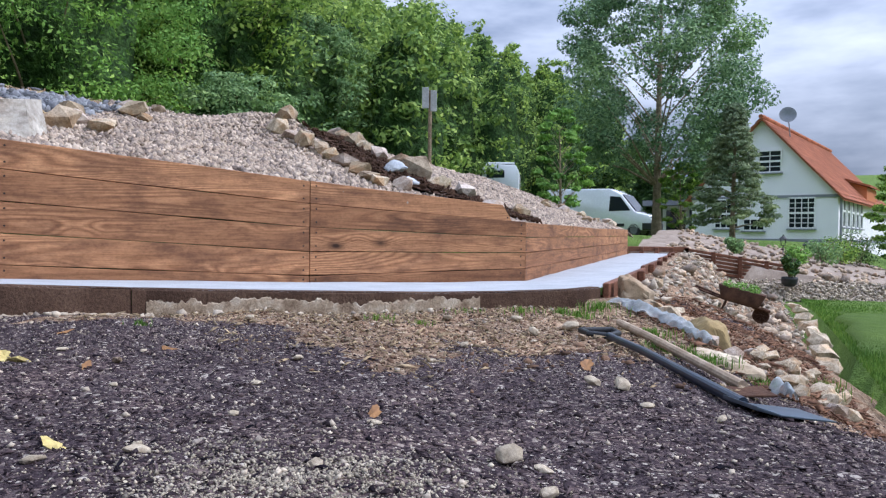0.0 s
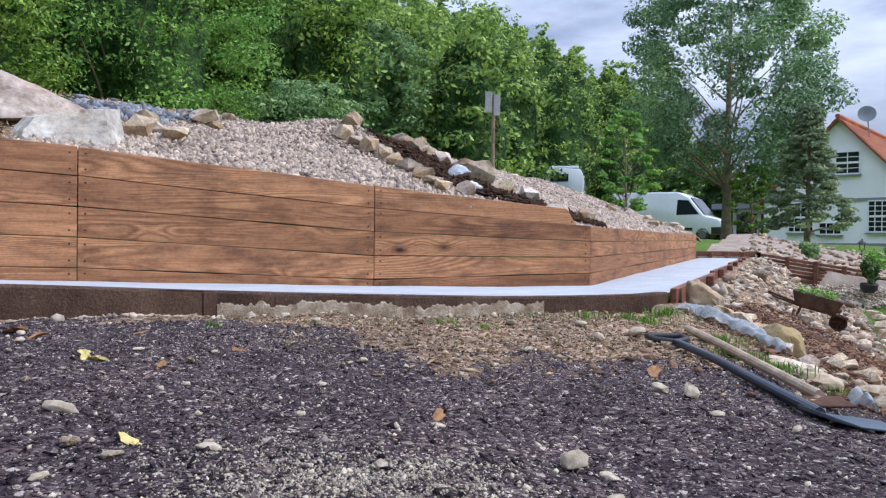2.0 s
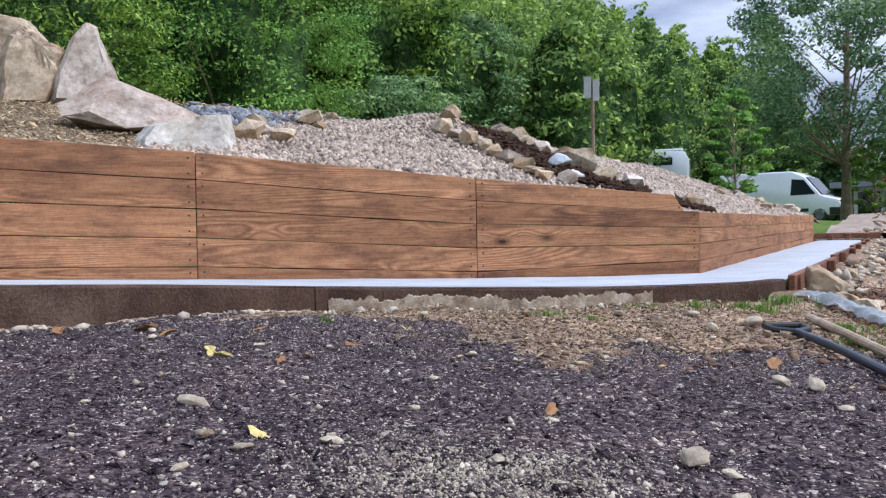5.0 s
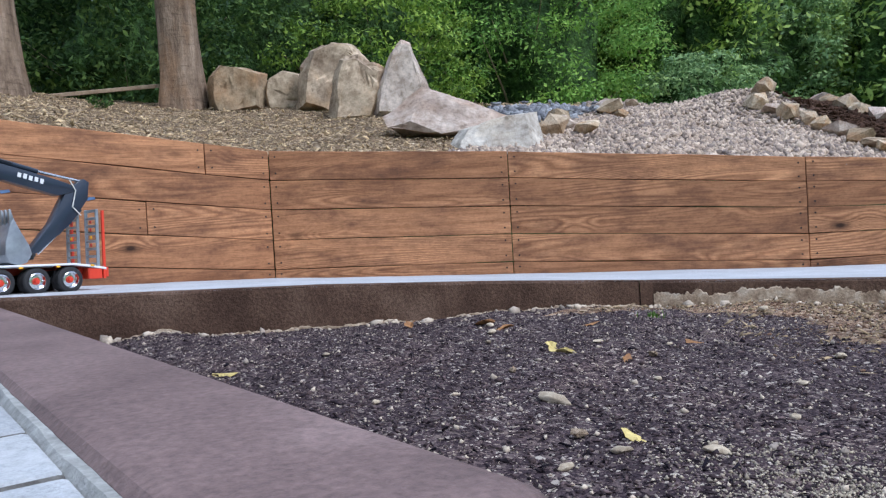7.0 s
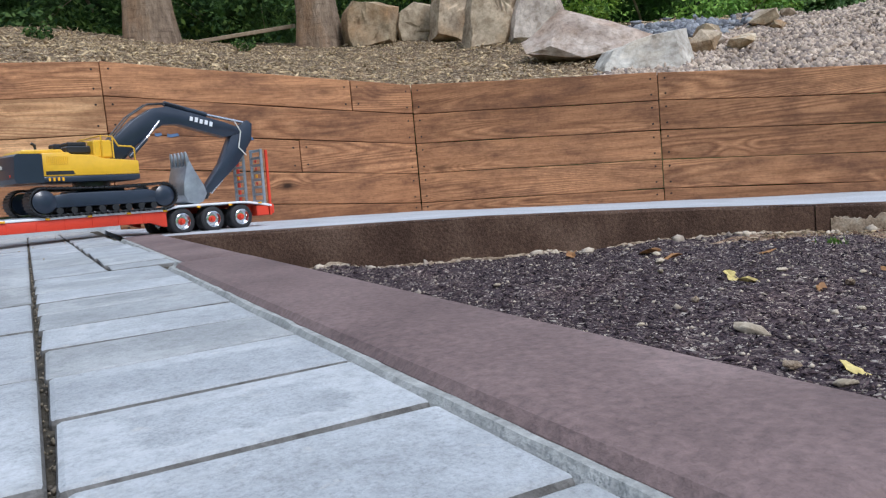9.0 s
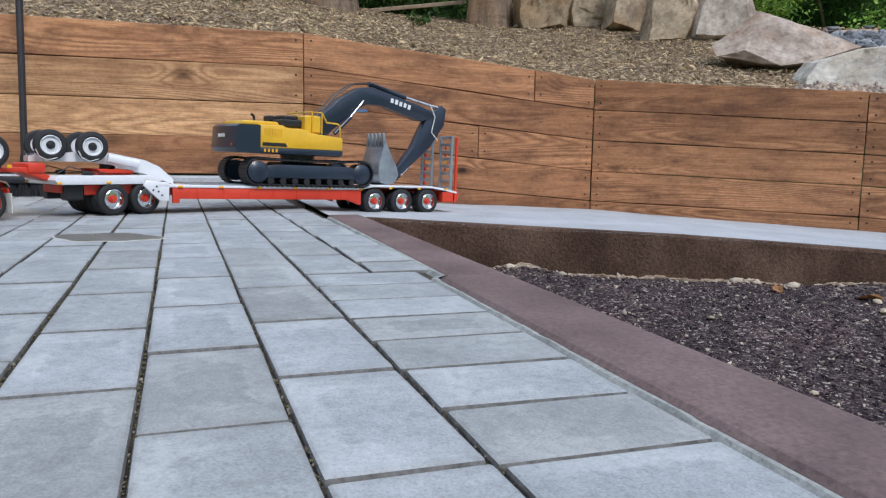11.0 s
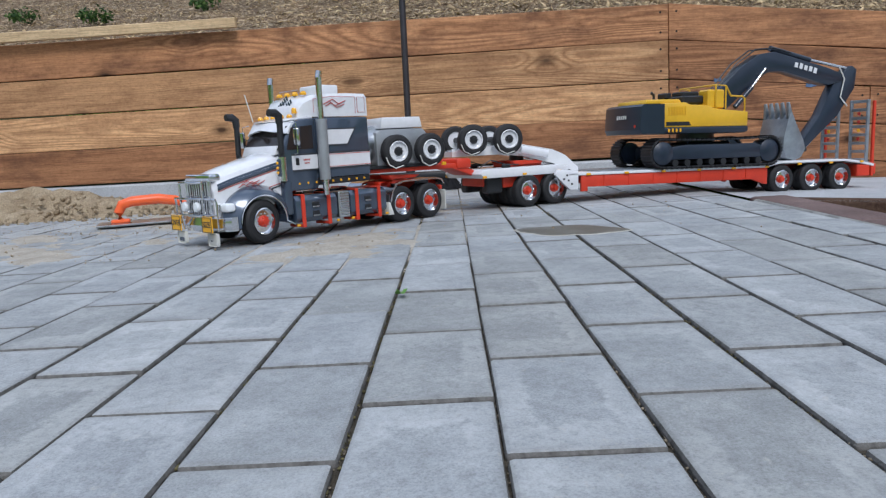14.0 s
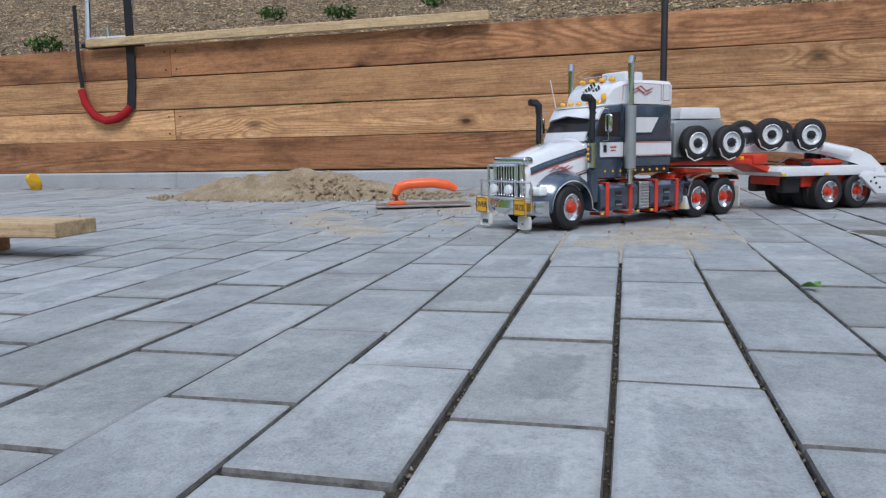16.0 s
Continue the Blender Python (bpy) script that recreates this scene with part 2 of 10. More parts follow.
def granular(name, tones, cell, coarse, rough=0.95, depth=0.004, tint=None):
    """Crumbly ground: two sizes of grains, each grain with a tone of its own."""
    m, nt, b, co = base_mat(name)
    st = nt.nodes.new("ShaderNodeMapping")
    st.inputs["Scale"].default_value = (1.0, 1.0, 1.0)
    nt.links.new(co, st.inputs["Vector"])
    warp = tex(nt, "noise", co, cell * 0.35, 3)
    add = nt.nodes.new("ShaderNodeVectorMath")
    add.operation = "MULTIPLY_ADD"
    nt.links.new(warp.outputs["Color"], add.inputs[0])
    add.inputs[1].default_value = (1.6 / cell,) * 3
    nt.links.new(st.outputs["Vector"], add.inputs[2])
    v1 = tex(nt, "voronoi", add.outputs[0], cell)
    v2 = tex(nt, "voronoi", add.outputs[0], coarse)
    sep = nt.nodes.new("ShaderNodeSeparateColor")
    nt.links.new(v1.outputs["Color"], sep.inputs[0])
    sep2 = nt.nodes.new("ShaderNodeSeparateColor")
    nt.links.new(v2.outputs["Color"], sep2.inputs[0])
    col = ramp(nt, sep.outputs[0], tones)
    col2 = ramp(nt, sep2.outputs[1], tones)
    pick = ramp(nt, sep2.outputs[0], [(0.62, (0, 0, 0)), (0.66, (0.85,) * 3)])
    col = mix(nt, col, col2, pick)
    big = tex(nt, "noise", co, 3.0, 5, 0.65)
    col = mix(nt, col, ramp(nt, big.outputs["Fac"], [(0.32, (0.72, 0.7, 0.72)), (0.5, (1, 1, 1)), (0.7, tint or (1.45, 1.35, 1.25))]), 1.0, "MULTIPLY")
    nt.links.new(col, b.inputs["Base Color"])
    b.inputs["Roughness"].default_value = rough
    b.inputs["Specular IOR Level"].default_value = 0.12
    h = mix(nt, v1.outputs["Distance"], v2.outputs["Distance"], 0.5)
    bump(nt, b, h, 1.0, -depth)
    return m


M_WALL = timber("stained_timber", (0.125, 0.058, 0.034), (0.37, 0.178, 0.088), (0.66, 0.36, 0.185), 1.0)
M_WALL_PALE = timber("pale_timber", (0.27, 0.13, 0.065), (0.62, 0.355, 0.18), (0.90, 0.60, 0.33), 0.75)
M_FENCE = timber("dark_stained_timber", (0.07, 0.03, 0.02), (0.19, 0.082, 0.05), (0.31, 0.15, 0.09), 0.9)
M_RAW = timber("raw_timber", (0.36, 0.24, 0.13), (0.55, 0.41, 0.25), (0.66, 0.52, 0.34), 0.5)
def paver_mat(name="paver_concrete", half_x=10.0, half_y=20.0):
    """Grey concrete block: fine sand grain, cloudy tone, and a pale lime bloom that follows the edges of single blocks."""
    m, nt, b, co = base_mat(name)
    vec, rnd = shifted(nt, co, 17.0)
    big = tex(nt, "noise", vec, 13.0, 6, 0.65)
    col = ramp(nt, big.outputs["Fac"], [(0.3, (0.262, 0.276, 0.286)), (0.52, (0.325, 0.34, 0.35)), (0.72, (0.40, 0.415, 0.425))])
    small = tex(nt, "noise", vec, 460.0, 3, 0.75)
    col = mix(nt, col, ramp(nt, small.outputs["Fac"], [(0.3, (0.62, 0.62, 0.61)), (0.5, (1, 1, 1)), (0.7, (1.22, 1.22, 1.23))]), 0.7, "MULTIPLY")
    wear = tex(nt, "noise", vec, 90.0, 6, 0.78)
    col = mix(nt, col, ramp(nt, wear.outputs["Fac"], [(0.34, (0.8, 0.8, 0.79)), (0.5, (1, 1, 1)), (0.68, (1.14, 1.14, 1.15))]), 0.9, "MULTIPLY")
    sep = nt.nodes.new("ShaderNodeSeparateXYZ")
    nt.links.new(co, sep.inputs[0])
    sides = []
    for k, half in ((0, half_x), (1, half_y)):
        ab = nt.nodes.new("ShaderNodeMath")
        ab.operation = "ABSOLUTE"
        nt.links.new(sep.outputs[k], ab.inputs[0])
        mu = nt.nodes.new("ShaderNodeMath")
        mu.operation = "MULTIPLY"
        mu.inputs[1].default_value = half
        nt.links.new(ab.outputs[0], mu.inputs[0])
        sides.append(mu.outputs[0])
    mx = nt.nodes.new("ShaderNodeMath")
    mx.operation = "MAXIMUM"
    nt.links.new(sides[0], mx.inputs[0])
    nt.links.new(sides[1], mx.inputs[1])
    wob = tex(nt, "noise", vec, 45.0, 6, 0.7)
    ad = nt.nodes.new("ShaderNodeMath")
    ad.operation = "MULTIPLY_ADD"
    ad.inputs[1].default_value = 0.5
    nt.links.new(wob.outputs["Fac"], ad.inputs[0])
    nt.links.new(mx.outputs[0], ad.inputs[2])
    ring = ramp(nt, ad.outputs[0], [(0.74, (0, 0, 0)), (0.86, (1, 1, 1)), (1.0, (0.7,) * 3)])
    dirt = nt.nodes.new("ShaderNodeMapRange")
    dirt.inputs["From Min"].default_value, dirt.inputs["From Max"].default_value = 1.16, 1.34
    dirt.inputs["To Min"].default_value, dirt.inputs["To Max"].default_value = 0.0, 0.5
    nt.links.new(ad.outputs[0], dirt.inputs["Value"])
    patch = tex(nt, "noise", vec, 6.0, 3, 0.5)
    bloom = mix(nt, ring, ramp(nt, patch.outputs["Fac"], [(0.46, (0, 0, 0)), (0.6, (0.5,) * 3)]), 1.0, "MULTIPLY")
    fleck = tex(nt, "noise", vec, 120.0, 5, 0.75)
    bloom = mix(nt, bloom, ramp(nt, fleck.outputs["Fac"], [(0.36, (0.1,) * 3), (0.56, (1, 1, 1))]), 1.0, "MULTIPLY")
    col = mix(nt, col, (0.56, 0.57, 0.57), bloom)
    col = mix(nt, col, (0.11, 0.1, 0.085), dirt.outputs[0])
    col = mix(nt, col, ramp(nt, rnd, [(0.0, (0.85, 0.84, 0.81)), (0.35, (0.97, 0.97, 0.95)), (0.7, (1.02, 1.03, 1.04)), (1.0, (1.14, 1.14, 1.13))]), 1.0, "MULTIPLY")
    dust = tex(nt, "noise", vec, 70.0, 5, 0.7)
    col = mix(nt, col, (0.5, 0.47, 0.42), ramp(nt, dust.outputs["Fac"], [(0.62, (0, 0, 0)), (0.72, (0.45,) * 3)]))
    nt.links.new(col, b.inputs["Base Color"])
    b.inputs["Roughness"].default_value = 0.85
    bump(nt, b, mix(nt, small.outputs["Fac"], wear.outputs["Fac"], 0.5), 0.7, 0.002)
    return m


M_PAVER = paver_mat()
M_PAVER_END = paver_mat("end_paver_concrete", 20.0, 12.0)
M_PAVER_HALF = paver_mat("half_paver_concrete", 20.0, 20.0)
M_JOINT = surface("joint_grit", (0.035, 0.031, 0.026), (0.12, 0.105, 0.08), 60.0, 0.95, 500.0, 0.9, 0.004)
M_STRIP = surface("pale_concrete", (0.37, 0.385, 0.40), (0.48, 0.495, 0.515), 5.0, 0.85, 200.0, 0.3, 0.002)
M_KERB = surface("brown_concrete", (0.058, 0.034, 0.024), (0.092, 0.056, 0.039), 6.0, 0.9, 120.0, 0.8, 0.006, c3=(0.145, 0.095, 0.068), grain=0.4)
M_EDGE = surface("red_brown_edging", (0.098, 0.064, 0.06), (0.16, 0.108, 0.10), 5.0, 0.75, 190.0, 0.6, 0.002, grain=0.32, c3=(0.225, 0.16, 0.148))
# Block edges: dirt, plus the shade of the joint's depth put into the colour.
M_BLOCK_EDGE = surface("block_edge_dirt_and_shade", (0.08, 0.076, 0.07), (0.22, 0.215, 0.205), 40.0, 0.95, 300.0, 0.6, 0.002)
M_BEDMORTAR = surface("grey_mortar", (0.24, 0.245, 0.23), (0.40, 0.405, 0.385), 30.0, 0.95, 160.0, 0.7, 0.003)
M_MORTAR = surface("pale_mortar", (0.17, 0.115, 0.078), (0.37, 0.29, 0.205), 20.0, 0.95, 140.0, 0.8, 0.004, c3=(0.56, 0.49, 0.39), grain=0.35)
M_SOIL = granular("dark_soil", [(0.0, (0.016, 0.011, 0.0145)), (0.5, (0.052, 0.037, 0.043)), (0.8, (0.12, 0.09, 0.088)), (0.93, (0.20, 0.16, 0.14)), (0.97, (0.45, 0.40, 0.34))], 260.0, 110.0)
M_EARTH = granular("brown_earth", [(0.0, (0.085, 0.05, 0.033)), (0.5, (0.20, 0.13, 0.085)), (0.85, (0.33, 0.235, 0.155)), (0.96, (0.45, 0.36, 0.26))], 150.0, 60.0)
M_GRIT = surface("soil_crumbs", (0.028, 0.02, 0.023), (0.085, 0.062, 0.06), 20.0, 0.85, 300.0, 0.6, 0.002, island=0.85)
M_PEBBLE = surface("pale_pebbles", (0.34, 0.285, 0.22), (0.54, 0.47, 0.38), 20.0, 0.85, 200.0, 0.4, 0.002, island=0.4)
M_GRAVEL = surface("pink_gravel", (0.27, 0.21, 0.165), (0.47, 0.39, 0.315), 6.0, 0.85, 90.0, 0.6, 0.004, island=0.5)
M_MULCH = granular("bark_mulch", [(0.0, (0.07, 0.044, 0.027)), (0.5, (0.15, 0.105, 0.066)), (0.85, (0.28, 0.21, 0.13)), (0.96, (0.52, 0.43, 0.3))], 75.0, 32.0, depth=0.012)
M_CHIP = surface("wood_chips", (0.26, 0.18, 0.10), (0.60, 0.48, 0.31), 15.0, 0.9, 200.0, 0.5, 0.002, island=0.55)
M_BARKBED = surface("dark_bark", (0.045, 0.024, 0.016), (0.11, 0.062, 0.04), 12.0, 0.95, 80.0, 1.0, 0.02)
M_ROCK = stone("sandstone", (0.215, 0.165, 0.12), (0.45, 0.375, 0.285), (0.38, 0.245, 0.135))
M_ROCK_GREY = stone("grey_sandstone", (0.34, 0.32, 0.29), (0.52, 0.50, 0.46), (0.42, 0.35, 0.26))
M_ROCK_PINK = stone("pink_sandstone", (0.33, 0.27, 0.235), (0.56, 0.50, 0.455), (0.44, 0.32, 0.24))
M_ROCK_PALE = stone("pale_limestone", (0.38, 0.315, 0.23), (0.60, 0.52, 0.405), (0.48, 0.31, 0.165))
M_LIMESTONE = surface("white_limestone", (0.31, 0.25, 0.175), (0.54, 0.46, 0.345), 3.0, 0.92, 22.0, 0.6, 0.001, per_piece=0.22)
M_ROCK_BROWN = stone("brown_sandstone", (0.18, 0.14, 0.09), (0.385, 0.315, 0.225), (0.36, 0.22, 0.12))
M_LAWN = surface("lawn", (0.085, 0.145, 0.03), (0.155, 0.235, 0.05), 1.5, 0.95, 60.0, 1.0, 0.03)
M_GRASS = foliage("grass_blades", (0.08, 0.17, 0.025), (0.14, 0.27, 0.04), (0.22, 0.34, 0.07))
M_TRUNK = trunk_bark()
M_BARK = surface("tree_bark", (0.19, 0.14, 0.095), (0.42, 0.33, 0.235), 6.0, 0.95, 60.0, 1.0, 0.03)
M_LEAF = foliage("leaves_green", (0.05, 0.12, 0.022), (0.20, 0.34, 0.055), (0.44, 0.60, 0.12))
M_LEAF_WOOD = foliage("leaves_wood", (0.085, 0.165, 0.04), (0.23, 0.36, 0.08), (0.47, 0.60, 0.15))
M_LEAF_LIGHT = foliage("leaves_light", (0.12, 0.26, 0.05), (0.22, 0.42, 0.085), (0.38, 0.58, 0.14))
M_LEAF_DARK = foliage("leaves_dark", (0.02, 0.055, 0.018), (0.06, 0.125, 0.034), (0.17, 0.27, 0.07))
M_LEAF_ASH = foliage("leaves_ash", (0.085, 0.165, 0.09), (0.20, 0.325, 0.165), (0.35, 0.5, 0.255))
M_LEAF_BLUE = foliage("leaves_blue_green", (0.11, 0.20, 0.085), (0.22, 0.36, 0.15), (0.38, 0.53, 0.23))


# ---------------------------------------------------------------- mesh helpers
def thing(name, label, category, group="", at=None):
    ob = tagged(new(name), label, category, group)
    if at is not None:
        ob.matrix_basis = at
    return ob


def mesh_of(bm, name, smooth=False):
    me = bpy.data.meshes.new(name)
    bm.normal_update()
    bm.to_mesh(me)
    bm.free()
    if smooth:
        me.shade_smooth()
        me.set_sharp_from_angle(angle=radians(27))
    return me


def part(name, bm, material, parent, label="", smooth=True):
    """One mesh object under a thing or a part."""
    ob = new(name, mesh_of(bm, name, smooth))
    ob.data.materials.append(material)
    ob.parent = parent
    return tagged(ob, label)


def single(name, bm, material, label, category, group="", smooth=True, kind="", at=None):
    """A thing of one mesh."""
    ob = part(name, bm, material, None, label, smooth)
    tagged(ob, "", category, group, kind)
    if at is not None:
        ob.matrix_basis = at
    return ob


def from_np(name, verts, faces, material, label="", category="", kind="", smooth=False, parent=None):
    me = bpy.data.meshes.new(name)
    verts, faces = np.asarray(verts, np.float32), np.asarray(faces, np.int32)
    n, k = faces.shape
    me.vertices.add(len(verts))
    me.vertices.foreach_set("co", verts.ravel())
    me.loops.add(n * k)
    me.loops.foreach_set("vertex_index", faces.ravel())
    me.polygons.add(n)
    me.polygons.foreach_set("loop_start", np.arange(0, n * k, k, dtype=np.int32))
    me.update(calc_edges=True)
    me.validate()
    if smooth:
        me.shade_smooth()
    me.materials.append(material)
    ob = tagged(new(name, me), label, category, "", kind)
    ob.parent = parent
    return ob


def box(bm, c, s, r=0.0, m=None, seg=1):
    """A box of size s round c, its edges rounded by r."""
    mat = (m or Matrix()) @ Matrix.Translation(c) @ Matrix.Diagonal((*s, 1))
    v = bmesh.ops.create_cube(bm, size=1, matrix=mat)["verts"]
    if r:
        e = list({e for x in v for e in x.link_edges})
        bmesh.ops.bevel(bm, geom=e, offset=r, segments=seg, affect="EDGES", profile=0.5)


def cyl(bm, a, b, r, r2=None, seg=14, caps=True):
    a, b = Vector(a), Vector(b)
    q = (b - a).to_track_quat("Z", "Y").to_matrix().to_4x4()
    bmesh.ops.create_cone(bm, cap_ends=caps, segments=seg, radius1=r, radius2=r if r2 is None else r2, depth=(b - a).length, matrix=Matrix.Translation((a + b) / 2) @ q)


def tube(bm, pts, r, seg=8):
    """A round bar along points; r is one radius or one for each point."""
    pts = [Vector(p) for p in pts]
    rings = []
    for i, p in enumerate(pts):
        d = (pts[min(i + 1, len(pts) - 1)] - pts[max(i - 1, 0)]).normalized()
        q = d.to_track_quat("Z", "Y")
        rr = r[i] if isinstance(r, (list, tuple)) else r
        rings.append([bm.verts.new(p + q @ Vector((rr * math.cos(2 * math.pi * k / seg), rr * math.sin(2 * math.pi * k / seg), 0))) for k in range(seg)])
    for u, w in zip(rings, rings[1:]):
        for k in range(seg):
            bm.faces.new((u[k], u[(k + 1) % seg], w[(k + 1) % seg], w[k]))
    bm.faces.new(rings[0][::-1])
    bm.faces.new(rings[-1])


def prism(bm, profile, y0, y1, r=0.0, m=None):
    """A side profile of (x, z) points pulled from y0 to y1."""
    m = m or Matrix()
    a = [bm.verts.new(m @ Vector((x, y0, z))) for x, z in profile]
    b = [bm.verts.new(m @ Vector((x, y1, z))) for x, z in profile]
    n = len(profile)
    fs = [bm.faces.new(a), bm.faces.new(b[::-1])]
    for i in range(n):
        fs.append(bm.faces.new((a[i], b[i], b[(i + 1) % n], a[(i + 1) % n])))
    bmesh.ops.recalc_face_normals(bm, faces=fs)
    if r:
        bmesh.ops.bevel(bm, geom=list({e for f in fs for e in f.edges}), offset=r, segments=2, affect="EDGES", profile=0.5)


def lathe(bm, profile, m=None, seg=24, caps=True):
    """A profile of (radius, height) turned round z."""
    m = m or Matrix()
    rings = [[bm.verts.new(m @ Vector((r * math.cos(2 * math.pi * k / seg), r * math.sin(2 * math.pi * k / seg), h))) for k in range(seg)] for r, h in profile]
    for u, w in zip(rings, rings[1:]):
        for k in range(seg):
            bm.faces.new((u[k], u[(k + 1) % seg], w[(k + 1) % seg], w[k]))
    if caps:
        bm.faces.new(rings[0][::-1])
        bm.faces.new(rings[-1])


def smooth01(a, b, x):
    t = np.clip((np.asarray(x, float) - a) / (b - a), 0, 1)
    return t * t * (3 - 2 * t)


def wave_noise(x, y, scale, seed=0):
    """Cheap smooth noise in -1..1 for arrays."""
    x, y = np.asarray(x, float) * scale, np.asarray(y, float) * scale
    s = seed * 1.7
    return (np.sin(1.3 * x + 2.1 * np.sin(0.9 * y + s) + s) + np.sin(1.7 * y + 1.9 * np.sin(1.1 * x - s) + 2 * s) + 0.6 * np.sin(2.9 * x + 3.1 * y + 3 * s) + 0.5 * np.sin(5.3 * x - 4.7 * y + s)) / 3.1


def grid_sheet(xs, ys, height):
    X, Y = np.meshgrid(xs, ys)
    Z = height(X, Y)
    v = np.stack([X.ravel(), Y.ravel(), Z.ravel()], 1)
    nx, ny = len(xs), len(ys)
    i = np.arange(nx - 1)[None, :] + nx * np.arange(ny - 1)[:, None]
    i = i.ravel()
    return v, np.stack([i, i + 1, i + 1 + nx, i + nx], 1)


ICO_V, ICO_F = None, None


def ico():
    global ICO_V, ICO_F
    if ICO_V is None:
        bm = bmesh.new()
        bmesh.ops.create_icosphere(bm, subdivisions=1, radius=1)
        bm.verts.ensure_lookup_table()
        ICO_V = np.array([v.co[:] for v in bm.verts])
        ICO_F = np.array([[v.index for v in f.verts] for f in bm.faces])
        bm.free()
    return ICO_V, ICO_F


def turns(n, rng):
    q = rng.normal(size=(n, 4))
    q /= np.linalg.norm(q, axis=1)[:, None]
    w, x, y, z = q.T
    return np.stack([np.stack([1 - 2 * (y * y + z * z), 2 * (x * y - z * w), 2 * (x * z + y * w)], 1), np.stack([2 * (x * y + z * w), 1 - 2 * (x * x + z * z), 2 * (y * z - x * w)], 1), np.stack([2 * (x * z - y * w), 2 * (y * z + x * w), 1 - 2 * (x * x + y * y)], 1)], 1)


OCTA = (np.array([(1, 0, 0), (-1, 0, 0), (0, 1, 0), (0, -1, 0), (0, 0, 1), (0, 0, -1)], float), np.array([(0, 2, 4), (2, 1, 4), (1, 3, 4), (3, 0, 4), (2, 0, 5), (1, 2, 5), (3, 1, 5), (0, 3, 5)]))


def scatter_stones(name, places, sizes, material, label, category, rng, flat=0.65, parent=None, tiny=False):
    """Many angular stones in one mesh: small twelve-point bodies (six points for tiny grains), each squashed, roughened and turned by chance."""
    V, F = OCTA if tiny else ico()
    n = len(places)
    pts = V[None] * (1 + 0.22 * rng.normal(size=(n, len(V), 1)))
    pts *= np.stack([np.ones(n), rng.uniform(0.6, 1, n), rng.uniform(flat * 0.7, flat * 1.2, n)], 1)[:, None, :]
    a = rng.uniform(0, 2 * math.pi, n)
    tilt = turns(n, rng)
    z = np.stack([np.stack([np.cos(a), -np.sin(a), 0 * a], 1), np.stack([np.sin(a), np.cos(a), 0 * a], 1), np.stack([0 * a, 0 * a, 1 + 0 * a], 1)], 1)
    R = np.where(rng.uniform(size=n)[:, None, None] < 0.55, tilt, z)
    pts = np.einsum("nij,nkj->nki", R, pts) * np.asarray(sizes)[:, None, None] + np.asarray(places)[:, None, :]
    faces = (F[None] + (np.arange(n) * len(V))[:, None, None]).reshape(-1, 3)
    return from_np(name, pts.reshape(-1, 3), faces, material, label, category, "stuff", parent=parent)


def boulder(bm, c, s, seed, cuts=7, rough=0.06, m=None, sub=3):
    """A quarried block: a ball flattened by random planes, with a rough skin."""
    rng = random.Random(seed)
    planes = [(Vector((rng.gauss(0, 1), rng.gauss(0, 1), rng.gauss(0, 1))).normalized(), rng.uniform(0.42, 0.78)) for _ in range(cuts)]
    g = bmesh.ops.create_icosphere(bm, subdivisions=sub, radius=1)["verts"]
    off = Vector((seed * 3.7 % 31, seed * 1.3 % 17, seed * 2.1 % 23))
    for v in g:
        p = v.co.copy()
        for n, d in planes:
            k = p.dot(n) - d
            if k > 0:
                p -= n * k * 0.93
        p += p.normalized() * rough * (noise.noise(p * 2.3 + off) + 0.6 * noise.noise(p * 6.1 + off) + 0.35 * noise.noise(p * 14.0 + off))
        p = Vector((p.x * s[0] / 2 * 1.25, p.y * s[1] / 2 * 1.25, p.z * s[2] / 2 * 1.25))
        v.co = (m or Matrix()) @ p + Vector(c) if m else p + Vector(c)


def hull_rock(points, cuts, rough, seed, soften=0):
    """An angular stone: the convex body of a few corners, its faces split, roughened and worn at the edges."""
    bm = bmesh.new()
    vs = [bm.verts.new(p) for p in points]
    out = bmesh.ops.convex_hull(bm, input=vs)
    bmesh.ops.delete(bm, geom=list({g for g in out["geom_interior"] + out["geom_unused"] if isinstance(g, bmesh.types.BMVert)}), context="VERTS")
    bmesh.ops.triangulate(bm, faces=bm.faces)
    bmesh.ops.subdivide_edges(bm, edges=bm.edges, cuts=cuts, use_grid_fill=True)
    for _ in range(soften):
        bmesh.ops.smooth_vert(bm, verts=bm.verts, factor=0.5, use_axis_x=True, use_axis_y=True, use_axis_z=True)
    size = max((v.co.length for v in bm.verts))
    off = Vector((seed * 3.7 % 31, seed * 1.3 % 17, seed * 2.1 % 23))
    bm.normal_update()
    for v in bm.verts:
        p = v.co / size
        # broken facets: each cell of the skin is a small plane with a slope of its own
        cell = noise.voronoi(p * 2.9 + off)[1][0]
        facet = (p * 2.9 + off - cell).dot(noise.noise_vector(cell * 7.3))
        k = 0.8 * noise.noise(p * 2.6 + off) + 0.4 * noise.noise(p * 6.5 + off) + 0.3 * noise.noise(p * 15.0 + off) + 2.4 * facet
        v.co += v.normal * rough * size * k
    bmesh.ops.recalc_face_normals(bm, faces=bm.faces)
    return bm


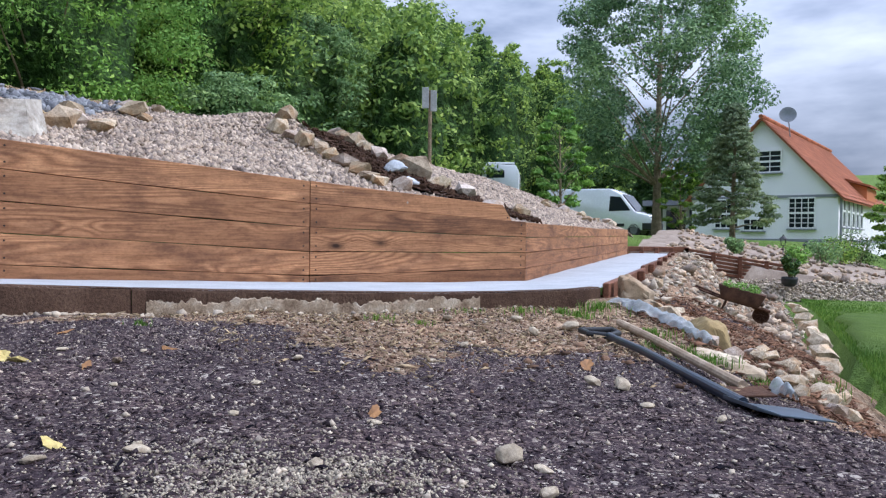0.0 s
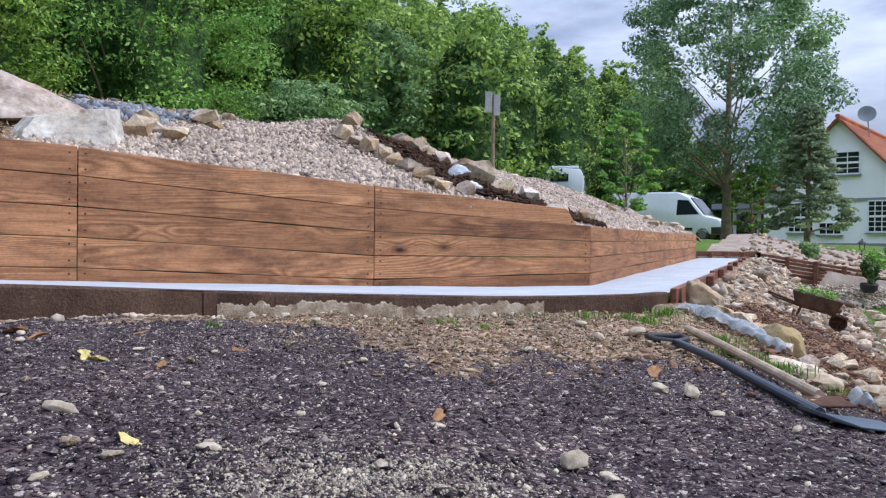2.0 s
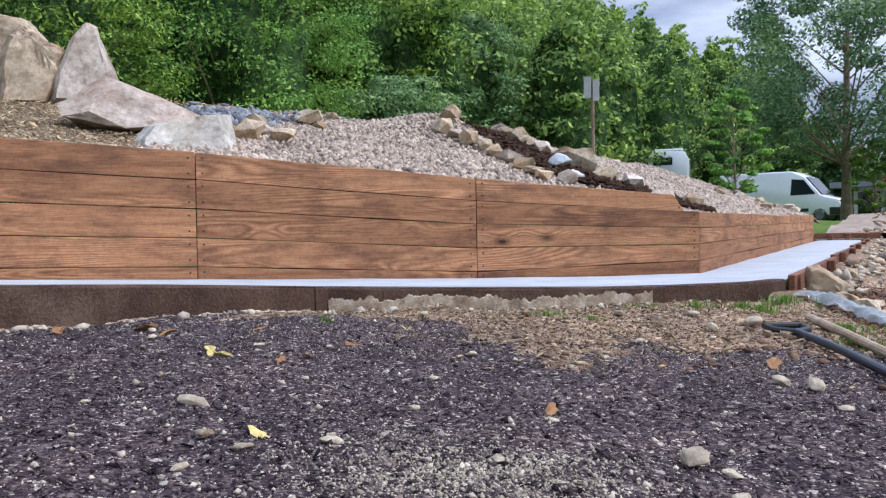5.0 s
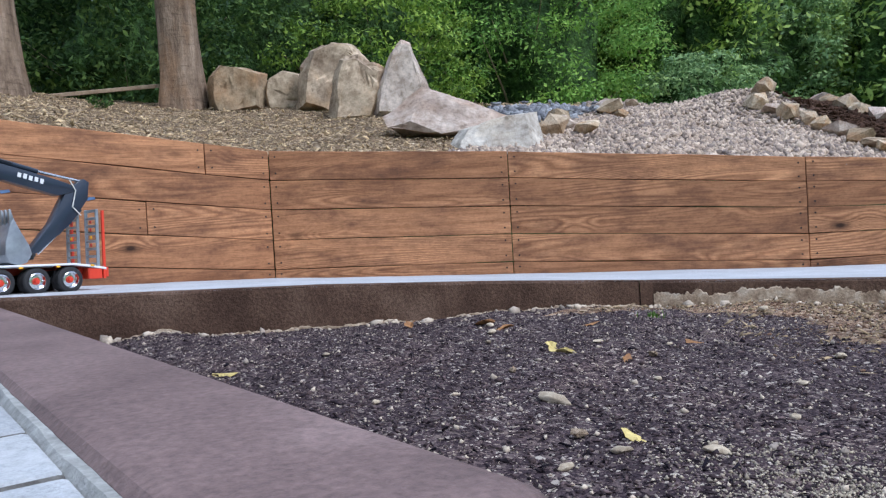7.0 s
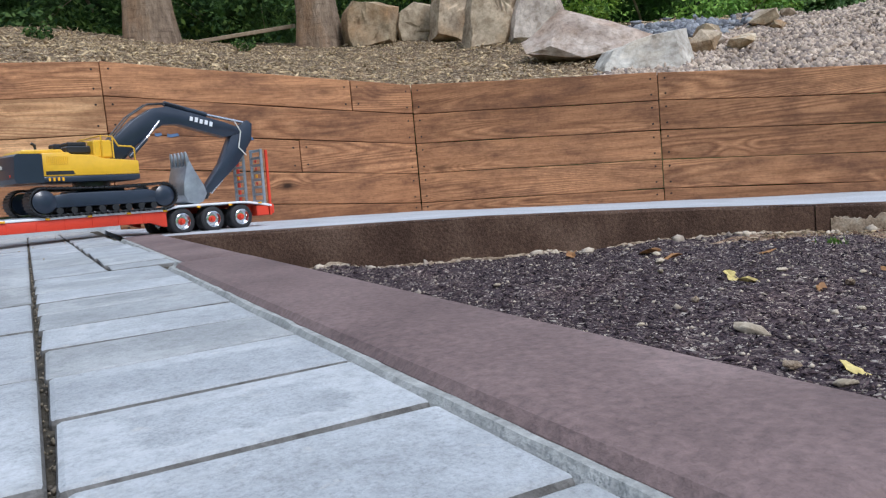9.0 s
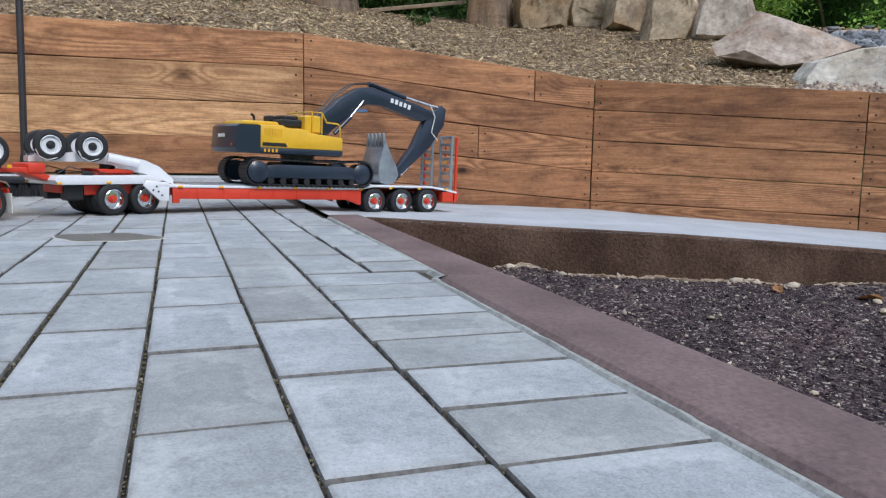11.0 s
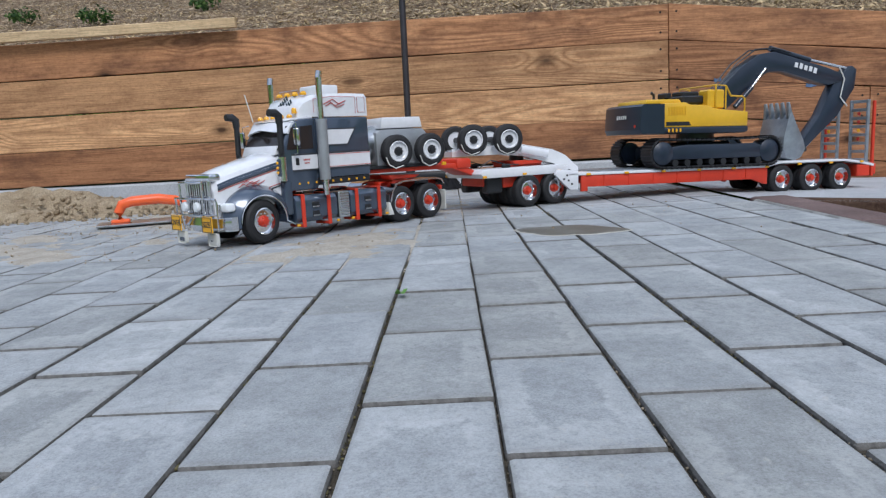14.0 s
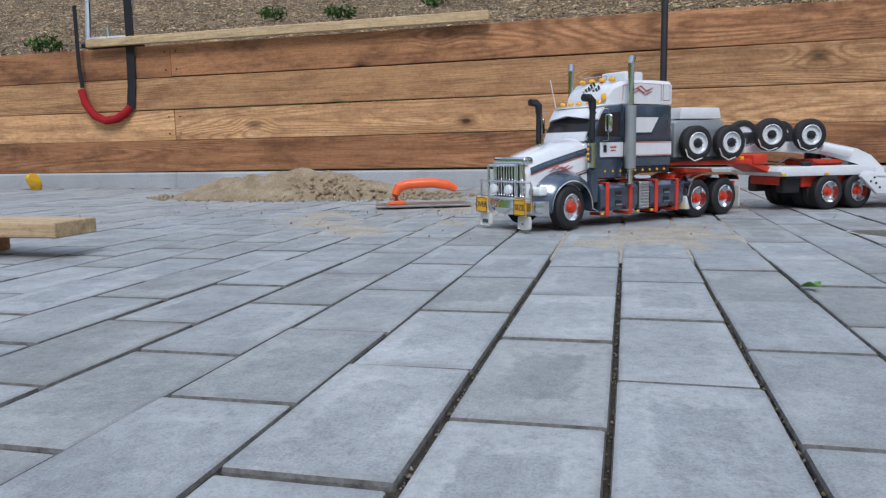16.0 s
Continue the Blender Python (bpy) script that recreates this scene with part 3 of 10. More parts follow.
def rock_points(seed, n=13, flat=0.72):
    """Corners of a broken stone about one unit wide."""
    rd = random.Random(seed)
    pts = []
    for k in range(n):
        z = 1 - 2 * (k + 0.5) / n
        r = math.sqrt(1 - z * z)
        a = k * 2.399 + rd.uniform(-0.5, 0.5)
        q = rd.uniform(0.40, 0.56)
        # pushed towards a block's faces
        x, y = r * math.cos(a), r * math.sin(a)
        m_ = max(abs(x), abs(y), abs(z))
        g = q * (0.55 + 0.45 / m_ ** 0.8)
        pts.append((x * g, y * g * 0.82, z * g * flat))
    return pts

# ---------------------------------------------------------------- plan of the place
# wall corners in plan with the heights of the board seams there, top to bottom; the last is the foot of the wall
WALL = [
    ((-3.12, -9.0), (0.69, 0.535, 0.38, 0.23, 0.075, -0.03)),
    ((-2.82, -3.04), (0.69, 0.535, 0.38, 0.23, 0.075, -0.03)),
    ((-2.64, 0.27), (0.67, 0.53, 0.38, 0.235, 0.085, -0.03)),
    ((-2.71, 1.673), (0.55, 0.405, 0.26, 0.11, -0.035, -0.13)),
    ((-1.953, 2.565), (0.475, 0.345, 0.21, 0.075, -0.06, -0.17)),
    ((-0.976, 3.488), (0.35, 0.236, 0.12, 0.0, -0.12, -0.2)),
    ((-0.081, 4.334), (0.262, 0.17, 0.082, -0.004, -0.092, -0.2)),
    ((-0.11, 7.6), (0.29, 0.19, 0.11, 0.02, -0.07, -0.18)),
    ((-0.14, 10.8), (0.33, 0.23, 0.14, 0.05, -0.045, -0.16)),
]
WP = np.array([p for p, _ in WALL] + [(-0.18, 12.4)])
WTOP = np.array([z[0] for _, z in WALL] + [0.15])
WTOP[6:9] = [0.17, 0.19, 0.23]


def behind(x, y):
    """For plan points: distance behind the wall's face and the wall's top height beside them."""
    x, y = np.asarray(x, float), np.asarray(y, float)
    best = np.full(x.shape, 1e9)
    dist, top = np.zeros(x.shape), np.zeros(x.shape)
    for i in range(len(WP) - 1):
        a, b = WP[i], WP[i + 1]
        d = b - a
        L = np.hypot(*d)
        u = np.clip(((x - a[0]) * d[0] + (y - a[1]) * d[1]) / L ** 2, 0, 1)
        px, py = x - a[0] - u * d[0], y - a[1] - u * d[1]
        r = np.hypot(px, py)
        side = np.where(d[0] * (y - a[1]) - d[1] * (x - a[0]) > 0, 1.0, -1.0)
        near = r < best - 1e-9
        best = np.where(near, r, best)
        dist = np.where(near, r * side, dist)
        top = np.where(near, WTOP[i] + u * (WTOP[i + 1] - WTOP[i]), top)
    return dist, top


def bank(x, y):
    """Height of the planted bank behind the wall."""
    x, y = np.asarray(x, float), np.asarray(y, float)
    d, top = behind(x, y)
    right = smooth01(2.2, 4.2, y + 0.55 * (x + 3.0))
    k = 0.252 + 0.01 * right + 0.11 * smooth01(4.2, 5.6, y) * smooth01(-3.0, -2.0, x)
    k = k + 0.1 * smooth01(-3.5, -7.0, y)
    crest = 3.9 - 1.45 * right + 0.5 * smooth01(4.2, 5.6, y) * smooth01(-3.0, -2.0, x)
    crest = crest + 3.0 * smooth01(-3.0, -6.0, y)
    over = np.maximum(d - crest, 0)
    rise = k * np.minimum(d, crest) - 0.02 * over
    return top - 0.035 + rise + 0.025 * wave_noise(x, y, 1.6, 1) * smooth01(0.2, 0.9, d)


def soil(x, y):
    """Height of the open soil in front of the strip, down to the lawn."""
    x, y = np.asarray(x, float), np.asarray(y, float)
    z = np.interp(x, (-1.5, -1.2, -0.95, -0.7, -0.4, 0.15), (-0.145, -0.155, -0.165, -0.175, -0.183, -0.2))
    z = z - 0.02 * smooth01(0.8, 1.5, y) * smooth01(0.0, 0.6, x)
    foot = np.hypot(np.maximum(x - 0.45, 0), np.maximum(y - 2.9, 0))
    toe = smooth01(0.5, 0.05, strip_gap(x, y)) * smooth01(-0.3, 0.3, x)
    z = z + 0.028 * toe
    z = z - 0.62 * smooth01(0.55, 2.3, x) * smooth01(1.0, 2.6, y) - 0.22 * smooth01(1.2, 3.0, x)
    z = z - 0.25 * smooth01(2.2, 5.0, x)
    return z + 0.012 * wave_noise(x, y, 5.0, 2) + 0.006 * wave_noise(x, y, 14.0, 3)


# outer edge of the pale strip in plan, with its height
EDGE = [(-1.56, 0.30, -0.012), (-1.42, 0.62, -0.022), (-1.19, 1.14, -0.038), (-0.99, 1.61, -0.064), (-0.78, 2.10, -0.098), (-0.45, 2.37, -0.112), (-0.03, 2.70, -0.124), (0.20, 2.90, -0.125), (0.40, 3.08, -0.122), (0.475, 3.25, -0.12)]


def strip_gap(x, y):
    """Plan distance from the strip's outer edge."""
    best = np.full(np.shape(x), 1e9)
    for (ax, ay, _), (bx, by, _) in zip(EDGE, EDGE[1:]):
        L = (bx - ax) ** 2 + (by - ay) ** 2
        u = np.clip(((x - ax) * (bx - ax) + (y - ay) * (by - ay)) / L, 0, 1)
        best = np.minimum(best, np.hypot(x - ax - u * (bx - ax), y - ay - u * (by - ay)))
    return best


PADS = [(-0.6, 25.0, 0.15, 4.0), (1.5, 22.0, 0.05, 2.5), (-4.2, 42.0, -0.98, 5.0), (-9.4, 39.0, 1.6, 4.0), (-2.6, 20.0, 0.2, 3.0)]
RIDGE_AZ = (60, 76, 84, 90, 94, 97, 100, 102, 105, 109, 113, 116, 130, 222)
RIDGE_EL = (4.5, 4.6, 4.2, 3.6, 5.5, 9.5, 12.3, 13.1, 14.5, 15.8, 16.8, 17.6, 19.5, 19.5)


def lawn_z(x, y):
    """Lawn beside the rock garden, meadow and hillside behind."""
    x, y = np.asarray(x, float), np.asarray(y, float)
    r = np.hypot(x - 0.87, y - 0.2)
    ang = np.degrees(np.arctan2(y - 0.2, x - 0.87))
    ang = np.where(ang < -60, ang + 360, ang)
    z = -0.5 - 0.62 * smooth01(3, 26, r)
    z = z + 0.95 * smooth01(86, 96, ang) * smooth01(9, 20, r) + 0.5 * smooth01(96, 110, ang) * smooth01(7, 14, r)
    el = np.tan(np.radians(np.interp(ang, RIDGE_AZ, RIDGE_EL)))
    z = z + smooth01(90, 98, ang) * smooth01(16 + 26 * smooth01(112, 100, ang), 115, r) * np.maximum(112 * el - 10.5, 0) + smooth01(90, 300, r) * 24.0
    for px, py, pz, pr in PADS:
        w = smooth01(2.0 * pr, pr, np.hypot(x - px, y - py))
        z = z * (1 - w) + pz * w
    return z


# ---------------------------------------------------------------- ground to the horizon
rr = np.concatenate([np.linspace(0.0, 12, 25), np.geomspace(12.6, 900, 60)])
aa = np.linspace(0, 2 * math.pi, 145)
R, A = np.meshgrid(rr, aa)
GX, GY = 1.0 + R * np.cos(A), 3.0 + R * np.sin(A)
GZ = lawn_z(GX, GY) + 0.03 * wave_noise(GX, GY, 0.5, 4)
GD = behind(GX, GY)[0]
GZ = np.where((GD > -1.4) & (GD < 7) & (GY < 13), np.minimum(GZ, -0.45), GZ)
GZ = np.where((GX < 1.9) & (GY < 3.6) & (R < 10), np.minimum(GZ, -0.95), GZ)
GZ = np.where((GX < 1.55 + 0.07 * (GY - 3)) & (GY < 11) & (GY > 3), np.minimum(GZ, -0.8), GZ)
gi = (np.arange(len(rr) - 1)[None, :] + len(rr) * np.arange(len(aa) - 1)[:, None]).ravel()
from_np("ground", np.stack([GX.ravel(), GY.ravel(), GZ.ravel()], 1), np.stack([gi, gi + 1, gi + 1 + len(rr), gi + len(rr)], 1), M_LAWN, "green lawn and rough meadow rising to wooded hills", "ground", "structure", smooth=True)

# ---------------------------------------------------------------- timber retaining wall, board by board
wall_main = tagged(new("wall_timber"), "brown stained timber board retaining wall on a concrete footing", "wall", "", "structure")


def board(p0, p1, z0, z1, thick, material, gap=0.0016, cut=0.0, inset=0.0):
    """A board between plan points p0 and p1; z0, z1: its (bottom, top) at either end; cut shortens its top edge at the far end."""
    a, b = Vector((*p0, 0)), Vector((*p1, 0))
    d = (b - a).normalized()
    L = (b - a).length
    out = Vector((d.y, -d.x, 0))
    org = a + Vector((0, 0, z0[0]))
    m = Matrix((d, -out, Vector((0, 0, 1)))).transposed().to_4x4()
    m.translation = org + out * (-inset)
    h0, h1 = z0[1] - z0[0], z1[1] - z1[0]
    lift = z1[0] - z0[0]
    bm = bmesh.new()
    n = max(2, int(L / 0.35))
    prof = []
    for i in range(n + 1):
        u = i / n
        prof.append((gap + u * (L - 2 * gap), gap + u * lift + 0.0015 * math.sin(9 * u + z0[0] * 40)))
    topp = []
    for i in range(n + 1):
        u = i / n
        x = gap + u * (L - 2 * gap - cut)
        topp.append((x, h0 + u * (lift + h1 - h0) - gap + 0.0015 * math.sin(7 * u + z0[1] * 60)))
    prism(bm, prof + topp[::-1], 0.0, thick, 0.003)
    ob = part("board", bm, material, wall_main, smooth=False)
    ob.matrix_basis = m
    return ob


def wall_bays():
    rng = random.Random(5)
    for i in range(len(WALL) - 1):
        (p0, z0), (p1, z1) = WALL[i], WALL[i + 1]
        for r in range(5):
            if i >= 6 and r == 0:
                continue
            stops = [0.0, 1.0]
            if i == 0:
                stops = [0.0, (0.45, 0.66, 0.5, 0.72, 0.6)[r], 1.0]
            if i == 1:
                stops = [0.0, 1.0]
            if i == 2:
                stops = [[0.0, 0.77, 1.0], [0.0, 1.0], [0.0, 0.57, 1.0], [0.0, 1.0], [0.0, 1.0]][r]
            if i == 0 and r in (1, 3):
                stops = stops[:2]
            for u0, u1 in zip(stops, stops[1:]):
                lerp = lambda a, b, u: a + (b - a) * u
                q0 = (lerp(p0[0], p1[0], u0), lerp(p0[1], p1[1], u0))
                q1 = (lerp(p0[0], p1[0], u1), lerp(p0[1], p1[1], u1))
                e0 = (lerp(z0[r + 1], z1[r + 1], u0), lerp(z0[r], z1[r], u0))
                e1 = (lerp(z0[r + 1], z1[r + 1], u1), lerp(z0[r], z1[r], u1))
                if i == 1 and r in (1, 3):
                    # these boards run on past the next joint
                    w_ = (0.66, 0.72)[r == 3]
                    q0 = (lerp(WALL[0][0][0], p0[0], w_), lerp(WALL[0][0][1], p0[1], w_))
                pale = i <= 1 and r in (1, 2)
                cut = 0.0
                if i == 5 and r == 0:
                    q1 = (lerp(p0[0], p1[0], 0.93), lerp(p0[1], p1[1], 0.93))
                    cut = 0.06
                if i <= 1 and r == 4:
                    continue
                board(q0, q1, e0, e1, 0.045, M_WALL_PALE if pale else M_WALL, inset=rng.uniform(-0.002, 0.002), cut=cut)


wall_bays()

# screw heads near the board ends
bm = bmesh.new()
for ob in [o for o in bpy.data.objects if o.parent == wall_main and o.name.startswith("board")]:
    bb = [Vector(c) for c in ob.bound_box]
    x0, x1 = min(c.x for c in bb), max(c.x for c in bb)
    za, zb = [v.co.z for v in ob.data.vertices if v.co.x < x0 + 0.1], [v.co.z for v in ob.data.vertices if v.co.x > x1 - 0.12]
    for x, zz in ((x0 + 0.03, za), (x1 - 0.03, zb)):
        for u in (0.22, 0.78):
            z = min(zz) + (max(zz) - min(zz)) * u
            bmesh.ops.create_cone(bm, cap_ends=True, segments=8, radius1=0.0045, radius2=0.0045, depth=0.006, matrix=ob.matrix_basis @ Matrix.Translation((x, 0.002, z)) @ Matrix.Rotation(radians(90), 4, "X"))
tagged(part("screw_heads", bm, plain("dark_screws", (0.03, 0.025, 0.022), 0.5, 0.6), wall_main, "dark screw heads"), kind="stuff")

# faint blue chalk marks on the boards
for cx, cy, cz, w in ((-2.668, 0.836, 0.328, 0.05), (-2.652, 0.520, 0.361, 0.05), (-2.650, 0.462, 0.367, 0.03)):
    bm = bmesh.new()
    prism(bm, [(-w / 2, -0.006), (-w * 0.1, -0.009), (w / 2, -0.004), (w * 0.4, 0.007), (-w * 0.2, 0.004), (-w * 0.45, 0.008)], -0.0035, 0.002)
    part("chalk_mark", bm, plain("blue_chalk", (0.1, 0.16, 0.27), 0.9, wear=0.3), wall_main, "blue chalk mark").matrix_basis = pose(cx, cy, cz, 0, 0, 93)

# concrete footing under the left wall
bm = bmesh.new()
for (p0, _), (p1, _) in ((WALL[0], WALL[1]), (WALL[1], WALL[2])):
    a, b = Vector((*p0, 0)), Vector((*p1, 0))
    d = (b - a).normalized()
    out = Vector((d.y, -d.x, 0))
    m = Matrix((d, -out, Vector((0, 0, 1)))).transposed().to_4x4()
    m.translation = a
    box(bm, ((b - a).length / 2, 0.03, 0.005), ((b - a).length, 0.10, 0.14), 0.008, m)
part("footing", bm, M_STRIP, wall_main, "grey concrete footing")

# pale batten on top of the left wall
bm = bmesh.new()
box(bm, (0, 0, 0), (2.05, 0.04, 0.024), 0.003)
single("wooden_batten", bm, M_RAW, "pale raw wooden batten lying on the wall top", "batten", at=look((-2.745, -2.47, 0.708), (-2.8, -3.5, 0.712)) @ pose(0, 0, 0, 0, 90, 0))


# ---------------------------------------------------------------- pale concrete strip and its brown edge
def strip_mesh():
    inner, outer = [], []
    path_w = [(-2.63, 0.30), (-2.67, 0.95), (-2.70, 1.665), (-2.33, 2.11), (-1.945, 2.558), (-1.46, 3.02), (-0.97, 3.48), (-0.6, 3.83), (-0.3, 4.11), (-0.075, 4.33)]
    zw = [-0.012, -0.045, -0.075, -0.1, -0.118, -0.135, -0.15, -0.158, -0.16, -0.16]
    vs, fs = [], []
    n = 14
    rows = []
    for (ix, iy), iz, (ox, oy, oz) in zip(path_w, zw, EDGE):
        rows.append(((ix, iy, iz), (ox, oy, oz)))
    for y, wx, ox, z0, z1 in ((5.5, -0.09, 0.47, -0.15, -0.125), (7.6, -0.105, 0.46, -0.13, -0.12), (9.4, -0.125, 0.45, -0.115, -0.11), (11.4, -0.14, 0.44, -0.1, -0.1)):
        rows.append(((wx, y, z0), (ox, y, z1)))
    rows.insert(0, ((-2.625, 0.212, -0.006), (-1.565, 0.212, -0.006)))
    fine = []
    for a, b in zip(rows, rows[1:]):
        for k in range(6):
            u = k / 6
            fine.append(tuple(tuple(p + (q - p) * u for p, q in zip(a[s], b[s])) for s in (0, 1)))
    fine.append(rows[-1])
    for a, b in fine:
        for k in range(n + 1):
            u = k / n
            vs.append([p + (q - p) * u for p, q in zip(a, b)])
    vs = np.array(vs)
    vs[:, 2] += 0.003 * wave_noise(vs[:, 0], vs[:, 1], 4.0, 7)
    i = (np.arange(n)[None, :] + (n + 1) * np.arange(len(fine) - 1)[:, None]).ravel()
    fs = np.stack([i, i + n + 1, i + n + 2, i + 1], 1)
    return vs, fs, fine


SV, SF, SFINE = strip_mesh()
strip = from_np("concrete_strip", SV, SF, M_STRIP, "pale grey smooth concrete strip along the timber wall", "path", "structure", smooth=True)

# brown concrete kerb face along the open edge of the strip
kerb = tagged(new("kerb_brown"), "dark brown stained concrete kerb edging the pale strip", "kerb", "", "structure")


def sweep_edge(pts, name, top, drop, thick, material, seed, slope=0.0):
    """A low upright edge that follows plan points, its face uneven."""
    bm = bmesh.new()
    prev = None
    P = [Vector(p) for p in pts]
    for i, p in enumerate(P):
        d = (P[min(i + 1, len(P) - 1)] - P[max(i - 1, 0)])
        d.z = 0
        d.normalize()
        o = Vector((d.y, -d.x, 0))
        w = 0.006 * noise.noise(p * 6 + Vector((seed, 0, 0)))
        h = 0.006 * noise.noise(p * 9 + Vector((0, seed, 0)))
        ring = [bm.verts.new(p + o * (-thick) + Vector((0, 0, top))), bm.verts.new(p + o * (-0.006) + Vector((0, 0, top + h * 0.4))), bm.verts.new(p + o * (0.002 + w) + Vector((0, 0, top - 0.008 + h * 0.4))), bm.verts.new(p + o * (0.004 + w + 0.5 * slope) + Vector((0, 0, top - drop * 0.5))), bm.verts.new(p + o * (0.004 + w + slope) + Vector((0, 0, top - drop)))]
        if prev:
            for a, b, c, e in zip(prev, prev[1:], ring[1:], ring):
                bm.faces.new((a, e, c, b))
        prev = ring
    bmesh.ops.recalc_face_normals(bm, faces=bm.faces)
    return part(name, bm, material, kerb)


edge_pts = []
for a, b in zip(EDGE, EDGE[1:]):
    for k in range(12):
        edge_pts.append(tuple(p + (q - p) * k / 12 for p, q in zip(a, b)))
edge_pts.append(EDGE[-1])
cutk = next(i for i, p in enumerate(edge_pts) if p[0] > -0.80)
sweep_edge(edge_pts[: cutk + 1], "kerb_face", 0.003, 0.26, 0.05, M_KERB, 3.0)
sweep_edge(edge_pts[cutk:], "kerb_face", 0.002, 0.24, 0.05, M_KERB, 8.0)


def ledge(pts, name, z_off, width, material, seed, rise=0.0):
    """A crumbly pale mortar foot along the kerb."""
    bm = bmesh.new()
    prev = None
    P = [Vector(p) for p in pts]
    for i, p in enumerate(P):
        d = (P[min(i + 1, len(P) - 1)] - P[max(i - 1, 0)])
        d.z = 0
        d.normalize()
        o = Vector((d.y, -d.x, 0))
        g = soil(np.array(p.x + o.x * 0.02), np.array(p.y + o.y * 0.02))
        h = 0.35 + 0.7 * noise.noise(p * 6 + Vector((seed, 0, 0))) + 0.9 * noise.noise(p * 23 + Vector((seed, 0, 0))) + 0.8 * noise.noise(p * 60) + 0.6 * noise.noise(p * 140)
        z = float(g) + z_off * h + rise * (0.95 + 0.35 * noise.noise(p * 3 + Vector((seed, 3, 0))))
        ww = width * (0.8 + 0.3 * noise.noise(p * 8 + Vector((0, seed, 0))))
        ring = [bm.verts.new((p.x, p.y, z + 0.004 + 0.005 * noise.noise(p * 40))), bm.verts.new((p.x + o.x * ww, p.y + o.y * ww, z + 0.006 * noise.noise(p * 37))), bm.verts.new((p.x + o.x * ww * 1.5, p.y + o.y * ww * 1.5, float(g) - 0.04))]
        if prev:
            for a, b, c, e in zip(prev, prev[1:], ring[1:], ring):
                bm.faces.new((a, e, c, b))
        prev = ring
    bmesh.ops.recalc_face_normals(bm, faces=bm.faces)
    return part(name, bm, material, kerb, "crumbly pale mortar foot")


fine_pts = []
for a, b in zip(edge_pts, edge_pts[1:]):
    for k in range(10):
        fine_pts.append(tuple(p + (q - p) * k / 10 for p, q in zip(a, b)))
ledge([p for p in fine_pts if p[0] < -0.76], "mortar_foot", 0.006, 0.010, M_MORTAR, 4.0)
ledge([p for p in fine_pts if -0.78 < p[0] < 0.1], "mortar_foot", 0.013, 0.009, M_MORTAR, 14.0, 0.036)

# dark boards with posts along the far open edge of the strip
board_edge = tagged(new("edge_boards"), "dark brown edge boards with posts beside the strip", "edging", "", "structure")
for k in range(4):
    bm = bmesh.new()
    y0, y1 = 3.3 + k * 2.0, 3.3 + (k + 1) * 2.0
    box(bm, (0, 0, 0), (1.99, 0.028, 0.12), 0.004)
    part("board", bm, M_FENCE, board_edge).matrix_basis = pose(0.49 - 0.008 * k, (y0 + y1) / 2, -0.165 + 0.012 * k, 0, 0, 90)
    for j in range(2):
        bm = bmesh.new()
        box(bm, (0, 0, 0), (0.06, 0.04, 0.20), 0.006)
        part("post", bm, M_FENCE, board_edge).matrix_basis = pose(0.525 - 0.008 * k, y0 + 0.35 + j, -0.2 + 0.012 * k, 0, 0, 90)

# ---------------------------------------------------------------- red-brown edging stones of the paving
edging = tagged(new("edging_paving"), "reddish brown concrete edging stones beside the grey paving", "edging", "", "structure")
for x0, x1, y0, y1, z in ((-1.56, -1.0, 0.19, 0.292, 0.0), (-0.998, -0.435, 0.19, 0.292, 0.0), (-0.43, 0.598, 0.171, 0.283, 0.004), (0.603, 1.6, 0.172, 0.286, -0.004)):
    bm = bmesh.new()
    box(bm, ((x0 + x1) / 2, (y0 + y1) / 2, z - 0.12), (x1 - x0 - 0.003, y1 - y0, 0.246), 0.012, seg=3)
    part("edging_stone", bm, M_EDGE, edging)
bm = bmesh.new()
pv = None
for i in range(160):
    x = -1.5 + i * 0.02
    y = 0.19 if x < -0.44 else 0.171
    w = 0.006 + 0.005 * noise.noise(Vector((x * 9, 0, 0)))
    ring = [bm.verts.new((x, y - w - 0.003, -0.006)), bm.verts.new((x, y - w * 0.5, 0.0005 + 0.002 * noise.noise(Vector((x * 30, 3, 0))))), bm.verts.new((x, y + 0.004, 0.0005))]
    if pv:
        for a, b, c, e in zip(pv, pv[1:], ring[1:], ring):
            bm.faces.new((a, b, c, e))
    pv = ring
bmesh.ops.recalc_face_normals(bm, faces=bm.faces)
part("mortar_joint", bm, M_BEDMORTAR, edging, "pale grey mortar joint")

# ---------------------------------------------------------------- soil, crumbs and pebbles
def soil_sheet():
    xs = np.concatenate([np.linspace(-1.7, 1.6, 150), np.linspace(1.66, 6.0, 50)])
    ys = np.linspace(0.22, 4.2, 170)
    def h(X, Y):
        z = soil(X, Y)
        # under the strip the soil stays below it
        ex = np.interp(Y, [e[1] for e in EDGE], [e[0] for e in EDGE])
        under = (X < ex - 0.03) | ((Y > 3.2) & (X < 0.5))
        return np.where(under, np.minimum(z, -0.26), z)
    return grid_sheet(xs, ys, h)


v, f = soil_sheet()
soil_bed = from_np("soil_bed", v, f, M_SOIL, "dark crumbly soil bed with pale grit", "soil", "structure", smooth=True)

rng = np.random.default_rng(3)


def soil_points(n, xr, yr, keep):
    x, y = rng.uniform(*xr, n), rng.uniform(*yr, n)
    ex = np.interp(y, [e[1] for e in EDGE], [e[0] for e in EDGE])
    ok = (x > ex + 0.01) & ((y < 3.2) | (x > 0.53)) & (y > 0.3) & keep(x, y)
    return x[ok], y[ok]




